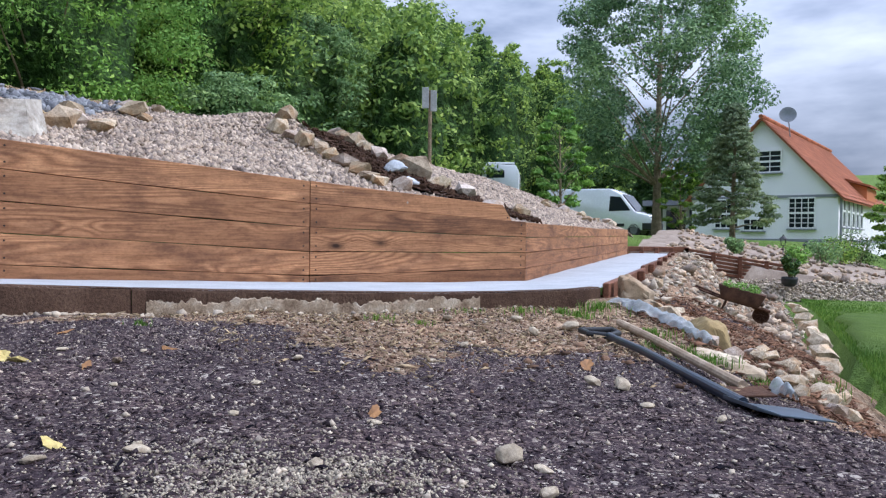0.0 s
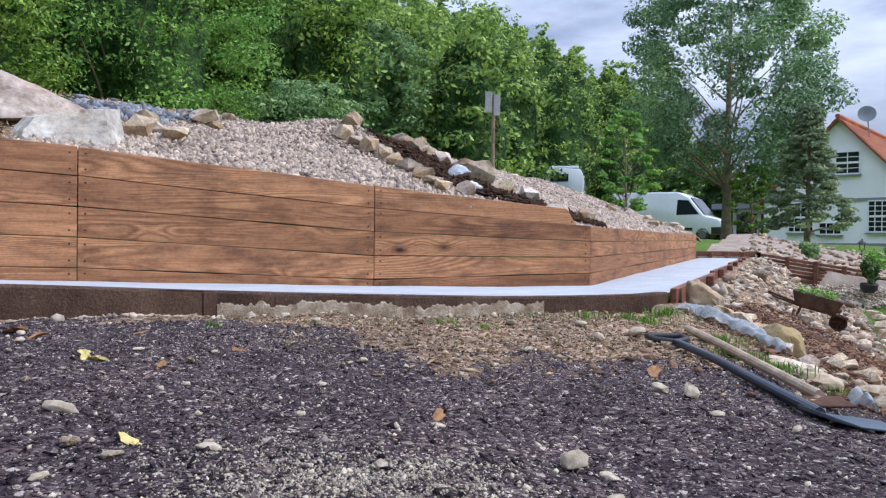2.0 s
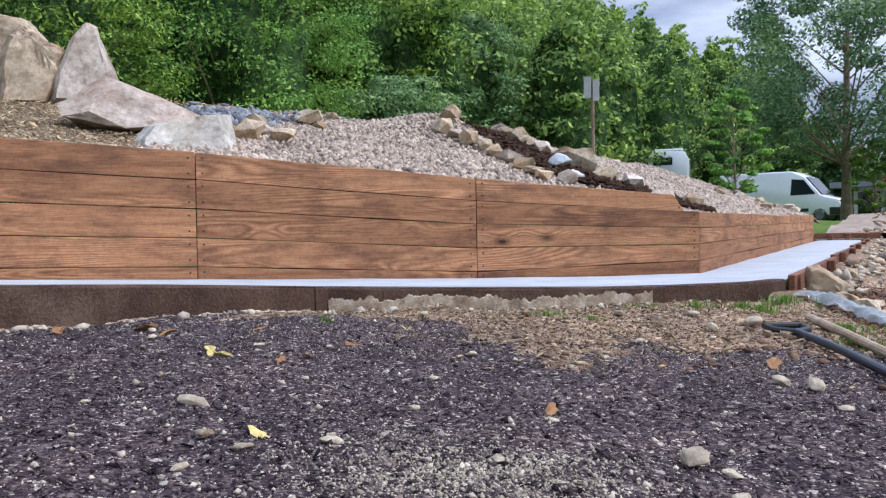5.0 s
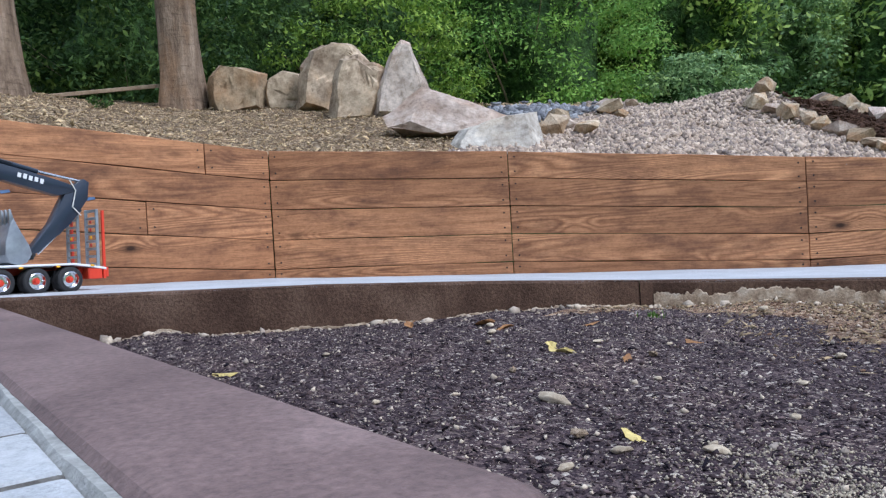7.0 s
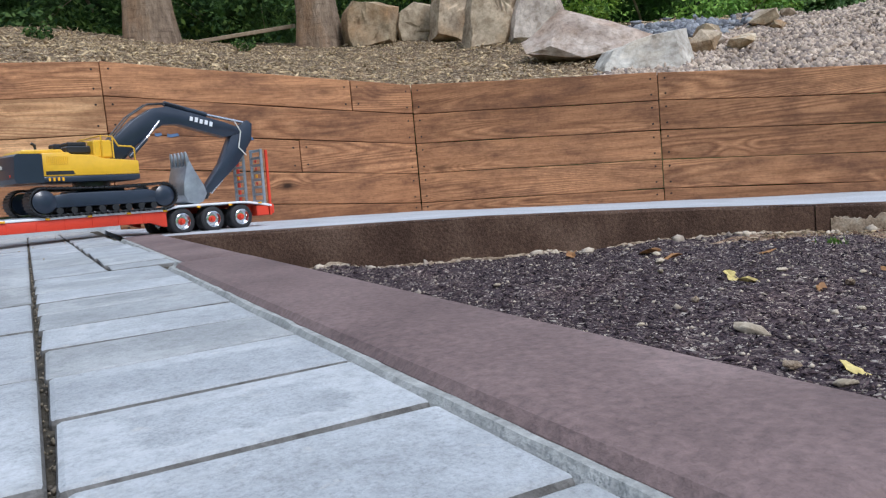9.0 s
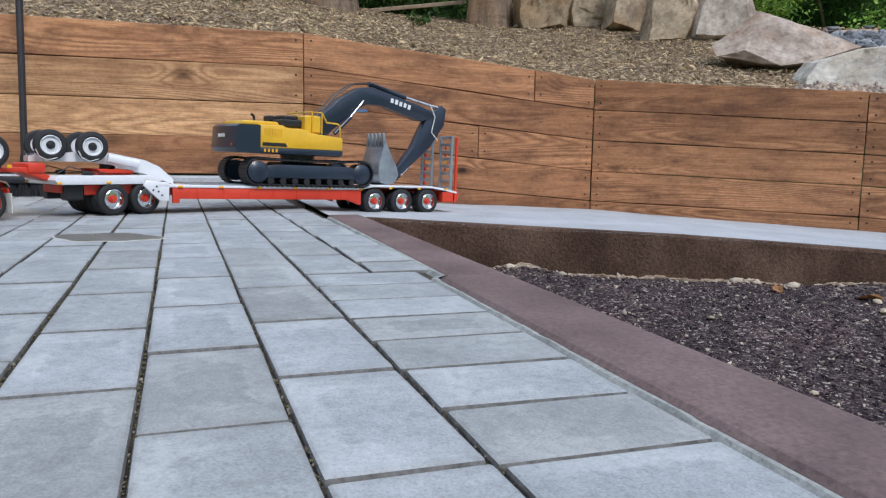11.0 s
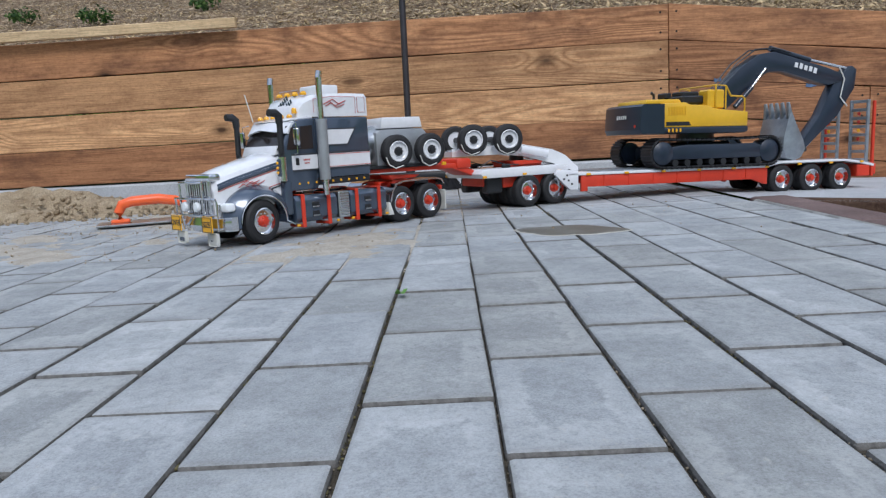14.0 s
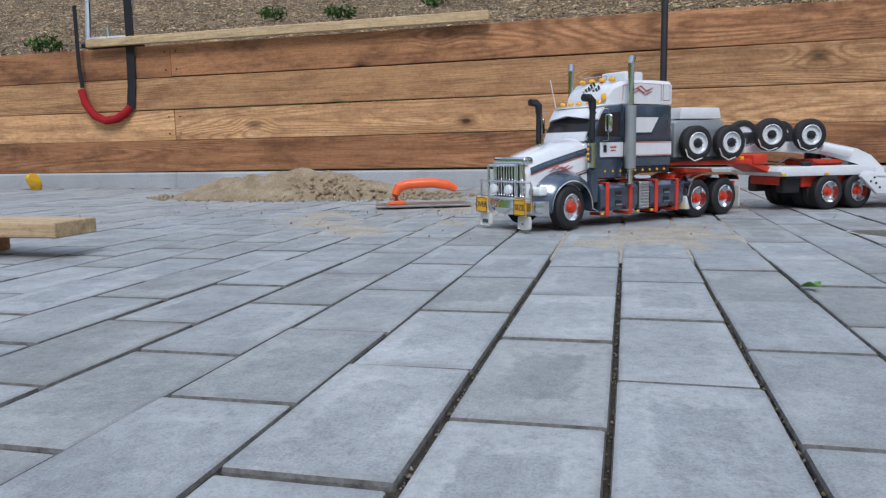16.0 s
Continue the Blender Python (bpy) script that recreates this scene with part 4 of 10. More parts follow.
def scatter_splinters(name, places, sizes, material, label, category, rng, lift=0.5):
    """Many thin bark splinters in one mesh, each a long four-cornered sliver lying nearly flat."""
    n = len(places)
    base = np.array([(-1, -0.22, 0), (1, -0.12, 0.05), (-0.6, 0.26, 0.02), (0.3, 0.05, 0.3)])
    pts = base[None] * (1 + 0.35 * rng.normal(size=(n, 4, 3)))
    a, tl = rng.uniform(0, 2 * math.pi, n), rng.normal(0, 0.35, n)
    x, y, z = pts[..., 0], pts[..., 1], pts[..., 2]
    ct, st = np.cos(tl)[:, None], np.sin(tl)[:, None]
    x, z = x * ct - z * st, x * st + z * ct
    ca, sa = np.cos(a)[:, None], np.sin(a)[:, None]
    pts = np.stack([x * ca - y * sa, x * sa + y * ca, z], 2) * np.asarray(sizes)[:, None, None] + np.asarray(places)[:, None, :]
    faces = (np.array([[0, 1, 3], [1, 2, 3], [2, 0, 3], [0, 2, 1]])[None] + (np.arange(n) * 4)[:, None, None]).reshape(-1, 3)
    return from_np(name, pts.reshape(-1, 3), faces, material, label, category, "stuff")


def earth_zone(x, y):
    """1 on the brown earth below the strip's bend, 0 on the dark soil."""
    g = strip_gap(x, y)
    return np.clip(1.55 - g / (0.10 + 0.66 * smooth01(-0.75, 0.25, x)) + 0.4 * wave_noise(x, y, 6.0, 12), 0, 1) * (x > -0.85) * (y > 1.4)


M_SPLINTER = surface("bark_splinters", (0.022, 0.0155, 0.019), (0.112, 0.083, 0.086), 60.0, 0.8, 300.0, 0.3, 0.001, island=0.97)
x, y = soil_points(125000, (-1.5, 2.4), (0.3, 2.9), lambda x, y: rng.uniform(size=len(x)) < (1.2 - 0.36 * y) * (1 - 0.8 * earth_zone(x, y)))
s = np.minimum(rng.lognormal(-5.5, 0.5, len(x)), 0.011)
scatter_splinters("bark_splinters", np.stack([x, y, soil(x, y) + 0.15 * s], 1), s, M_SPLINTER, "dark purplish bark splinters on the soil", "soil", rng)
x, y = soil_points(16000, (-1.5, 2.6), (0.3, 3.2), lambda x, y: rng.uniform(size=len(x)) < 1.15 - 0.28 * y)
s = np.minimum(rng.lognormal(-5.9, 0.45, len(x)), 0.009)
scatter_stones("soil_crumbs", np.stack([x, y, soil(x, y) + 0.2 * s], 1), s, M_GRIT, "dark soil crumbs and bark bits", "soil", rng, 0.7, tiny=True)
x, y = soil_points(70000, (-1.5, 2.6), (0.3, 3.1), lambda x, y: rng.uniform(size=len(x)) < 0.30 + 0.16 * wave_noise(x, y, 3.0, 5) + 0.9 * np.exp(-((x - 0.5) ** 2 / 0.09 + (y - 0.66) ** 2 / 0.03)) + 0.15 * (strip_gap(x, y) < 0.12))
s = np.minimum(rng.lognormal(-6.35, 0.55, len(x)), 0.011)
scatter_stones("pale_grit", np.stack([x, y, soil(x, y) + 0.25 * s], 1), s, M_PEBBLE, "pale grit strewn over the dark soil", "grit", rng, 0.75, tiny=True)

M_SANDGRIT = surface("sandy_grit", (0.27, 0.235, 0.175), (0.46, 0.41, 0.32), 20.0, 0.9, 200.0, 0.5, 0.003, island=0.45)
n = 5500
x, y = rng.normal(0.46, 0.12, n), rng.normal(0.89, 0.07, n) + 0.02 * wave_noise(rng.uniform(0, 9, n), rng.uniform(0, 9, n), 3.0, 4)
s = np.minimum(rng.lognormal(-6.45, 0.4, n), 0.005)
scatter_stones("sand_grit", np.stack([x, y, soil(x, y) + 0.3 * s], 1), s, M_SANDGRIT, "patch of pale sandy grit on the soil", "grit", rng, 0.8, tiny=True)

x, y = soil_points(9000, (-1.5, 0.4), (0.4, 3.0), lambda x, y: strip_gap(x, y) < 0.015 + 0.05 * rng.uniform(size=len(x)) ** 2)
s = np.minimum(rng.lognormal(-4.9, 0.5, len(x)), 0.02)
scatter_stones("kerb_rubble", np.stack([x, y, soil(x, y) + 0.15 * s], 1), s, M_PEBBLE, "crumbled mortar and stones at the kerb's foot", "rubble", rng, 0.6)

# brown earth below the strip's bend
soil_bed.data.materials.append(M_EARTH)
mid = v[f].mean(1)
which = ((earth_zone(mid[:, 0], mid[:, 1]) > 0.5) | ((mid[:, 0] > 1.15) & (mid[:, 1] > 1.9))).astype(np.int32)
soil_bed.data.polygons.foreach_set("material_index", which)

# ---------------------------------------------------------------- bank behind the wall
def bank_sheet(name, s0, s1, dmax, material, label, step=0.12):
    """A sheet that starts at the wall's back and follows the bank; s0, s1: stretch along the wall."""
    seg = np.hypot(*np.diff(WP, axis=0).T)
    cum = np.concatenate([[0], np.cumsum(seg)])
    ss = np.linspace(s0, s1, max(4, int((s1 - s0) / step)))
    px, py = np.interp(ss, cum, WP[:, 0]), np.interp(ss, cum, WP[:, 1])
    tx, ty = np.gradient(px, ss), np.gradient(py, ss)
    k = np.ones(25) / 25
    def sm(a):
        return np.convolve(np.pad(a, 12, mode="edge"), k, mode="valid")
    tx, ty = sm(tx), sm(ty)
    n = np.hypot(tx, ty)
    nx, ny = -ty / n, tx / n
    dd = np.concatenate([[0.03, 0.1], np.linspace(0.2, dmax, 36)])
    X = px[:, None] + nx[:, None] * dd[None]
    Y = py[:, None] + ny[:, None] * dd[None]
    Z = bank(X, Y)
    i = (np.arange(len(dd) - 1)[None, :] + len(dd) * np.arange(len(ss) - 1)[:, None]).ravel()
    return from_np(name, np.stack([X.ravel(), Y.ravel(), Z.ravel()], 1), np.stack([i, i + len(dd), i + len(dd) + 1, i + 1], 1), material, label, "bank", "structure", smooth=True)


SEG = np.concatenate([[0], np.cumsum(np.hypot(*np.diff(WP, axis=0).T))])
bank_sheet("bank_mulch", 0.0, SEG[4] - 0.05, 7.5, M_MULCH, "sloping bank covered in brown bark mulch")
bank_sheet("bank_gravel", SEG[4] - 0.17, SEG[9], 5.2, M_GRAVEL, "sloping bank under pale pinkish gravel")


def along(s):
    return np.interp(s, SEG, WP[:, 0]), np.interp(s, SEG, WP[:, 1])


# dark bark bed that crosses the gravel between two rows of rocks: its axis in plan
BED = [Vector((-2.6, 6.5)), Vector((-1.85, 5.4)), Vector((-1.25, 4.98)), Vector((-0.82, 4.66)), Vector((-0.42, 4.85))]


def bed_gap(x, y):
    best = np.full(np.shape(x), 1e9)
    for a, b in zip(BED, BED[1:]):
        d = b - a
        u = np.clip(((x - a.x) * d.x + (y - a.y) * d.y) / d.length_squared, 0, 1)
        best = np.minimum(best, np.hypot(x - a.x - u * d.x, y - a.y - u * d.y))
    return best


def gravel_limit(x, y):
    """Line across the bank where mulch and blocks end and gravel begins; positive on the gravel's side."""
    return (x + 2.35) * 0.72 + (y - 2.75) * 0.28 + 0.35 * np.maximum(y - 4.2, 0)


x, y = rng.uniform(-6, 0.1, 120000), rng.uniform(2.2, 12.2, 120000)
d, top = behind(x, y)
ok = (d > 0.02) & (d < 3.3) & (bed_gap(x, y) > 0.27) & (gravel_limit(x, y) > 0) & (rng.uniform(size=len(x)) < np.clip(1.5 - 0.1 * y, 0.35, 1))
x, y = x[ok], y[ok]
s = rng.uniform(0.013, 0.028, len(x))
scatter_stones("gravel", np.stack([x, y, bank(x, y) + 0.25 * s], 1), s, M_GRAVEL, "loose pale pinkish crushed gravel on the bank", "gravel", rng, 0.8, tiny=True)

x, y = rng.uniform(-6.5, -1.9, 110000), rng.uniform(-7.5, 5.4, 110000)
d, top = behind(x, y)
ok = (d > 0.03) & (d < 4.0) & (gravel_limit(x, y) < 0.05) & (rng.uniform(size=len(x)) < (1.2 - 0.22 * d) * (0.35 + 0.65 * smooth01(-2.0, 0.8, y)))
x, y = x[ok], y[ok]
s = np.minimum(rng.lognormal(-4.5, 0.5, len(x)), 0.038)
scatter_splinters("wood_chips", np.stack([x, y, bank(x, y) + 0.25 * s], 1), s, M_CHIP, "loose straw-coloured wood chips on the bank", "mulch", rng)

# bark bed surface
bm = bmesh.new()
pv = None
for i in range(41):
    u = i / 40 * (len(BED) - 1)
    k = min(int(u), len(BED) - 2)
    p = BED[k].lerp(BED[k + 1], u - k)
    dd = (BED[k + 1] - BED[k]).normalized()
    o = Vector((-dd.y, dd.x))
    ring = []
    for j in range(9):
        q = p + o * (j - 4) * 0.075
        ring.append(bm.verts.new((q.x, q.y, float(bank(np.array(q.x), np.array(q.y))) + 0.03 + 0.012 * noise.noise(Vector((q.x * 9, q.y * 9, 0))))))
    if pv:
        for a, b, c, e in zip(pv, pv[1:], ring[1:], ring):
            bm.faces.new((a, e, c, b))
    pv = ring
bmesh.ops.recalc_face_normals(bm, faces=bm.faces)
single("bark_bed", bm, M_BARKBED, "dark bark mulch bed between rows of rocks", "mulch bed", kind="structure")
x, y = rng.uniform(-3.6, 0, 14000), rng.uniform(4.1, 7.2, 14000)
ok = (bed_gap(x, y) < 0.3) & (behind(x, y)[0] > 0.03)
x, y = x[ok], y[ok]
s = np.minimum(rng.lognormal(-4.1, 0.35, len(x)), 0.035)
scatter_stones("bark_chips", np.stack([x, y, bank(x, y) + 0.035], 1), s, M_BARKBED, "dark bark chips in the planting bed", "mulch", rng, 0.3)

# ---------------------------------------------------------------- boulders and rows of rocks on the bank
def ground_at(fn, x, y):
    return float(fn(np.array(float(x)), np.array(float(y))))


def block_stone(name, label, x, y, z, size, turn, seed, material, cuts=8, rough=0.05, sub=4, group=""):
    bm = bmesh.new()
    boulder(bm, (0, 0, 0), size, seed, cuts, rough, sub=sub)
    ob = single(name, bm, material, label, "boulder", group)
    ob.matrix_basis = pose(x, y, z, *turn)
    return ob


def outline_stone(label, x, y, z, w, dep, h, turn, outline, seed, material, cuts=5, rough=0.03, group="boulders on the bank", lean=0.0, soften=0):
    """A quarried stone whose front outline is given in parts of its width and height; it faces the paving."""
    pts = []
    for u, v in outline:
        px, pz = (u - 0.5) * w, v * h
        cx, cz = 0.0, 0.42 * h
        pts.append((px, lean * v * dep, pz))
        for s, k in ((-0.5, 0.7), (0.5, 0.74)):
            pts.append((cx + (px - cx) * k, s * dep + lean * v * dep, cz + (pz - cz) * (k + 0.12)))
    bm = hull_rock(pts, cuts, rough, seed, soften)
    return single("boulder", bm, material, label, "boulder", group, at=pose(x, y, z, 0, 0, turn))


# upright stones in a row above the mulch; each faces the paving
outline_stone("squat greenish brown sandstone boulder on the mulch", -5.62, 2.74, 1.22, 0.52, 0.40, 0.47, 61, [(0.0, 0.2), (0.02, 0.75), (0.2, 1.0), (0.55, 0.93), (1.0, 0.8), (0.95, 0.1), (0.5, 0.0), (0.08, 0.0)], 11, M_ROCK_BROWN)
outline_stone("pale angular stone boulder on the mulch", -5.50, 3.13, 1.24, 0.42, 0.36, 0.40, 60, [(0.0, 0.4), (0.12, 0.8), (0.5, 1.0), (0.98, 0.88), (1.0, 0.3), (0.8, 0.0), (0.1, 0.05)], 12, M_ROCK_PALE)
outline_stone("tall brown sandstone boulder standing on the mulch", -5.02, 3.36, 1.12, 0.66, 0.46, 0.68, 60, [(0.0, 0.15), (0.06, 0.6), (0.2, 0.9), (0.5, 1.0), (0.8, 0.96), (0.97, 0.75), (1.0, 0.1), (0.5, 0.0)], 23, M_ROCK)
outline_stone("grey brown sandstone boulder leaning on a taller one", -4.32, 3.18, 0.98, 0.47, 0.30, 0.55, 57, [(0.0, 0.0), (0.06, 0.6), (0.22, 0.95), (0.55, 1.0), (1.0, 0.75), (0.95, 0.45), (0.78, 0.0)], 14, M_ROCK)
outline_stone("pointed pinkish sandstone boulder standing upright", -4.12, 3.46, 0.98, 0.50, 0.36, 0.64, 56, [(0.0, 0.05), (0.04, 0.35), (0.35, 0.85), (0.52, 1.0), (0.66, 0.96), (0.98, 0.3), (1.0, 0.0)], 31, M_ROCK_PINK)
outline_stone("small brown stone beside a tree trunk", -5.85, 2.36, 1.26, 0.17, 0.15, 0.24, 62, [(0.0, 0.0), (0.05, 0.9), (0.4, 1.0), (0.95, 0.9), (1.0, 0.0)], 16, M_ROCK_BROWN, 4)
# the long slab with its undercut and the grey block before it
slab = hull_rock([(-0.37, -0.02, 0.20), (-0.34, -0.12, 0.12), (-0.02, -0.22, 0.05), (0.14, -0.2, 0.075), (0.37, -0.02, 0.16), (0.3, 0.2, 0.15), (-0.14, 0.06, 0.38), (-0.1, 0.14, 0.36), (0.06, 0.08, 0.30), (0.2, 0.1, 0.25), (-0.34, 0.22, 0.22), (-0.2, -0.18, 0.14), (-0.1, 0.28, 0.02), (0.2, 0.26, 0.02)], 6, 0.03, 41)
single("boulder", slab, M_ROCK_PINK, "large pinkish sandstone slab tilted over the mulch", "boulder", "boulders on the bank", at=pose(-2.80, 2.86, 0.61, 0, 0, 50))
outline_stone("dark brown sandstone foot under the tilted slab", -2.74, 2.9, 0.48, 0.5, 0.26, 0.2, 50, [(0.0, 0.0), (0.1, 0.9), (0.9, 1.0), (1.0, 0.0)], 43, M_ROCK_BROWN, 4, 0.03)
outline_stone("flat pale grey stone block at the wall", -2.30, 2.80, 0.47, 0.52, 0.30, 0.27, 48, [(0.0, 0.0), (0.0, 0.35), (0.12, 0.7), (0.6, 0.95), (0.95, 1.0), (1.0, 0.3), (0.98, 0.0)], 47, M_ROCK_GREY, 5, 0.012, lean=0.5)

# rounded field stones: between slab and gravel, along the crest, and lining the bark bed
ROCK_ME = []
for k in range(12):
    bm = hull_rock(rock_points(60 + k, 9 + k % 3, (0.62, 0.75, 0.5)[k % 3]), 3, 0.035, 60 + k, 0)
    me = mesh_of(bm, "field_stone", True)
    me.materials.append((M_ROCK, M_ROCK_PALE, M_ROCK_PINK, M_ROCK_BROWN)[k % 4])
    ROCK_ME.append(me)


def field_stone(x, y, fn, size, seed, label="weathered field stone bedded in the slope", sink=0.25, group="field stones", cat="rock", only=None):
    r = random.Random(seed)
    pick = ROCK_ME if only is None else ROCK_ME[only::4]
    ob = tagged(new("field_stone", pick[seed % len(pick)]), label, cat, group)
    ob.matrix_basis = pose(x, y, ground_at(fn, x, y) + size * (0.36 - sink * 0.5), r.uniform(-22, 22), r.uniform(-22, 22), r.uniform(0, 360)) @ Matrix.Diagonal((size * 1.1, size * r.uniform(0.8, 1.15), size * r.uniform(0.8, 1.2), 1))
    return ob


ROCK_LOW = [mesh_of(hull_rock(rock_points(160 + k, 9 + k % 3, (0.62, 0.75, 0.55)[k % 3]), 1, 0.03, 60 + k, 0), "rubble", True) for k in range(12)]


def stone_rubble(name, stones, fn, label, material):
    """Stones too far off to pick apart, in one mesh; stones: (x, y, size, seed)."""
    V, F, n = [], [], 0
    for x, y, size, seed in stones:
        me = ROCK_LOW[seed % 12]
        r = random.Random(seed)
        m = pose(x, y, ground_at(fn, x, y) + size * 0.25, r.uniform(-22, 22), r.uniform(-22, 22), r.uniform(0, 360)) @ Matrix.Diagonal((size * 1.1, size * r.uniform(0.8, 1.15), size * r.uniform(0.8, 1.2), 1))
        co = np.array([v.co[:] for v in me.vertices])
        mm = np.array(m)
        V.append(co @ mm[:3, :3].T + mm[:3, 3])
        F.append(np.array([p.vertices[:] for p in me.polygons]) + n)
        n += len(co)
    return from_np(name, np.concatenate(V), np.concatenate(F), material, label, "rocks", "stuff")


M_RUBBLE = surface("mixed_sandstone", (0.23, 0.165, 0.115), (0.44, 0.355, 0.265), 7.0, 0.9, 60.0, 0.9, 0.01, island=0.5, c3=(0.50, 0.31, 0.18))
for i, (x, y, s) in enumerate([(-2.34, 3.28, 0.2), (-2.22, 3.42, 0.17), (-2.48, 3.5, 0.18), (-2.62, 3.62, 0.2), (-2.35, 3.62, 0.14), (-2.74, 4.26, 0.22), (-2.9, 4.4, 0.16), (-2.6, 4.2, 0.13), (-2.95, 4.75, 0.15)]):
    field_stone(x, y, bank, s, 100 + i, "weathered field stone on the crest")
for i, (x, y, s) in enumerate([(-2.1, 5.15, 0.2), (-2.0, 4.86, 0.19), (-1.86, 4.78, 0.15), (-1.7, 4.70, 0.21), (-1.56, 4.68, 0.15), (-1.44, 4.58, 0.17), (-1.28, 4.47, 0.19), (-1.12, 4.34, 0.18), (-1.0, 4.24, 0.15), (-0.92, 4.2, 0.13), (-0.8, 4.28, 0.16), (-2.35, 5.45, 0.17)]):
    field_stone(x, y, bank, s, 120 + i, "angular brown stone lining the bark bed")
for i, (x, y, s) in enumerate([(-2.62, 6.85, 0.26), (-2.4, 6.55, 0.2), (-2.2, 6.15, 0.22), (-2.05, 5.98, 0.2), (-1.86, 5.8, 0.24), (-1.68, 5.6, 0.2), (-1.5, 5.5, 0.25), (-1.3, 5.4, 0.22), (-1.1, 5.25, 0.28), (-0.88, 5.12, 0.2), (-0.66, 5.05, 0.22), (-2.75, 7.2, 0.25)]):
    field_stone(x, y, bank, s, 140 + i, "angular brown stone lining the bark bed")
for i, (x, y, s) in enumerate([(-2.75, 8.2, 0.26), (-2.8, 9.0, 0.3), (-2.7, 9.8, 0.3), (-2.65, 10.6, 0.32), (-0.36, 4.62, 0.2), (-0.28, 5.0, 0.16), (-0.9, 10.0, 0.16), (-0.6, 9.6, 0.14), (-0.7, 9.0, 0.15), (-1.0, 9.4, 0.16), (-0.45, 9.9, 0.13), (-0.3, 10.4, 0.16), (-0.42, 10.6, 0.18), (-0.8, 8.4, 0.14), (-0.4, 8.8, 0.13)]):
    field_stone(x, y, bank, s, 170 + i, "weathered stone lying on the gravel bank")

# bluish slate heap on the crest and slate chips between the crest stones
M_SLATE = surface("slate_chips", (0.17, 0.18, 0.2), (0.3, 0.315, 0.34), 8.0, 0.8, 80.0, 0.7, 0.01, island=0.4)
rng = np.random.default_rng(21)
n = 420
x, y = rng.normal(-3.2, 0.2, n), rng.normal(3.98, 0.2, n)
scatter_stones("slate_chips", np.stack([x, y, bank(x, y) + 0.02], 1), rng.uniform(0.02, 0.045, n), M_SLATE, "bluish grey slate chips on the crest", "slate", rng, 0.4)
bm = bmesh.new()
boulder(bm, (0, 0, 0), (0.9, 0.7, 0.34), 91, 4, 0.05)
single("slate_boulder", bm, M_SLATE, "low bluish grey slate boulder behind the bark bed", "boulder", at=pose(-3.05, 7.4, ground_at(bank, -3.05, 7.4) + 0.05))

# pale plastic bags in the bark bed
M_BAG = surface("white_plastic", (0.62, 0.66, 0.74), (0.8, 0.82, 0.86), 12.0, 0.4, 80.0, 0.3, 0.004)
for i, (x, y, s) in enumerate([(-1.02, 4.68, 0.15), (-0.82, 4.46, 0.1), (-1.62, 5.0, 0.12)]):
    bm = bmesh.new()
    boulder(bm, (0, 0, 0), (s, s * 0.55, s * 0.5), 200 + i, 9, 0.16)
    single("plastic_bag", bm, M_BAG, "crumpled white plastic plant bag on the bark", "plastic bag", "plant bags", at=pose(x, y, ground_at(bank, x, y) + s * 0.3 + 0.02, 10, 15, 40 * i))

# ---------------------------------------------------------------- rock garden below the open side of the strip
def garden(x, y):
    x, y = np.asarray(x, float), np.asarray(y, float)
    w = 0.75 + 0.06 * (y - 3.2)
    z = -0.175 + 0.012 * (y - 3.3) * (y > 3.3) * (x < 1.0)
    z = z - 0.43 * smooth01(0.0, 1.0, (x - 0.5) / w) - 0.1 * smooth01(4, 11, y) * smooth01(0.0, 1.0, (x - 0.5) / w)
    return z + 0.02 * wave_noise(x, y, 4.0, 9)


v, f = grid_sheet(np.linspace(0.44, 2.1, 50), np.linspace(2.95, 12.2, 130), lambda X, Y: np.where(X > 0.62 + 0.75 + 0.06 * (Y - 3.2), garden(X, Y) - 0.1 - 0.8 * (X - 0.6 - 0.75 - 0.06 * (Y - 3.2)), garden(X, Y)) - 0.03 * smooth01(3.1, 2.95, Y))
from_np("rock_garden_earth", v, f, M_EARTH, "brown earth and bark of the rock garden slope", "earth", "structure", smooth=True)
rg = random.Random(77)
count = 0
far_stones = []
for i in range(620):
    y = 3.15 + 8.2 * rg.random() ** 1.6
    w = 0.75 + 0.06 * (y - 3.2)
    u = rg.random()
    x = 0.6 + u * (w - 0.05)
    if rg.random() < 0.25 and y > 3.3 and 0.45 < u < 0.75 and y < 4.0:
        continue
    if u < 0.62 and rg.random() < 0.42:
        continue
    s = min(0.15, 0.042 * math.exp(rg.gauss(0, 0.5))) * (0.85 + 0.05 * (y - 3.0)) * (1.3 if u > 0.8 else 1.0)
    if y > 4.9:
        far_stones.append((x, y, s, 300 + i))
        continue
    field_stone(x, y, garden, s, 300 + i, "weathered sandstone piece in the rock garden", 0.3, "rock garden stones", only=(1, 0, 3, 2, 0)[i % 5])
    count += 1
    if count >= 280:
        break
stone_rubble("garden_rocks", far_stones, garden, "jumble of pale sandstone pieces in the rock garden", M_RUBBLE)
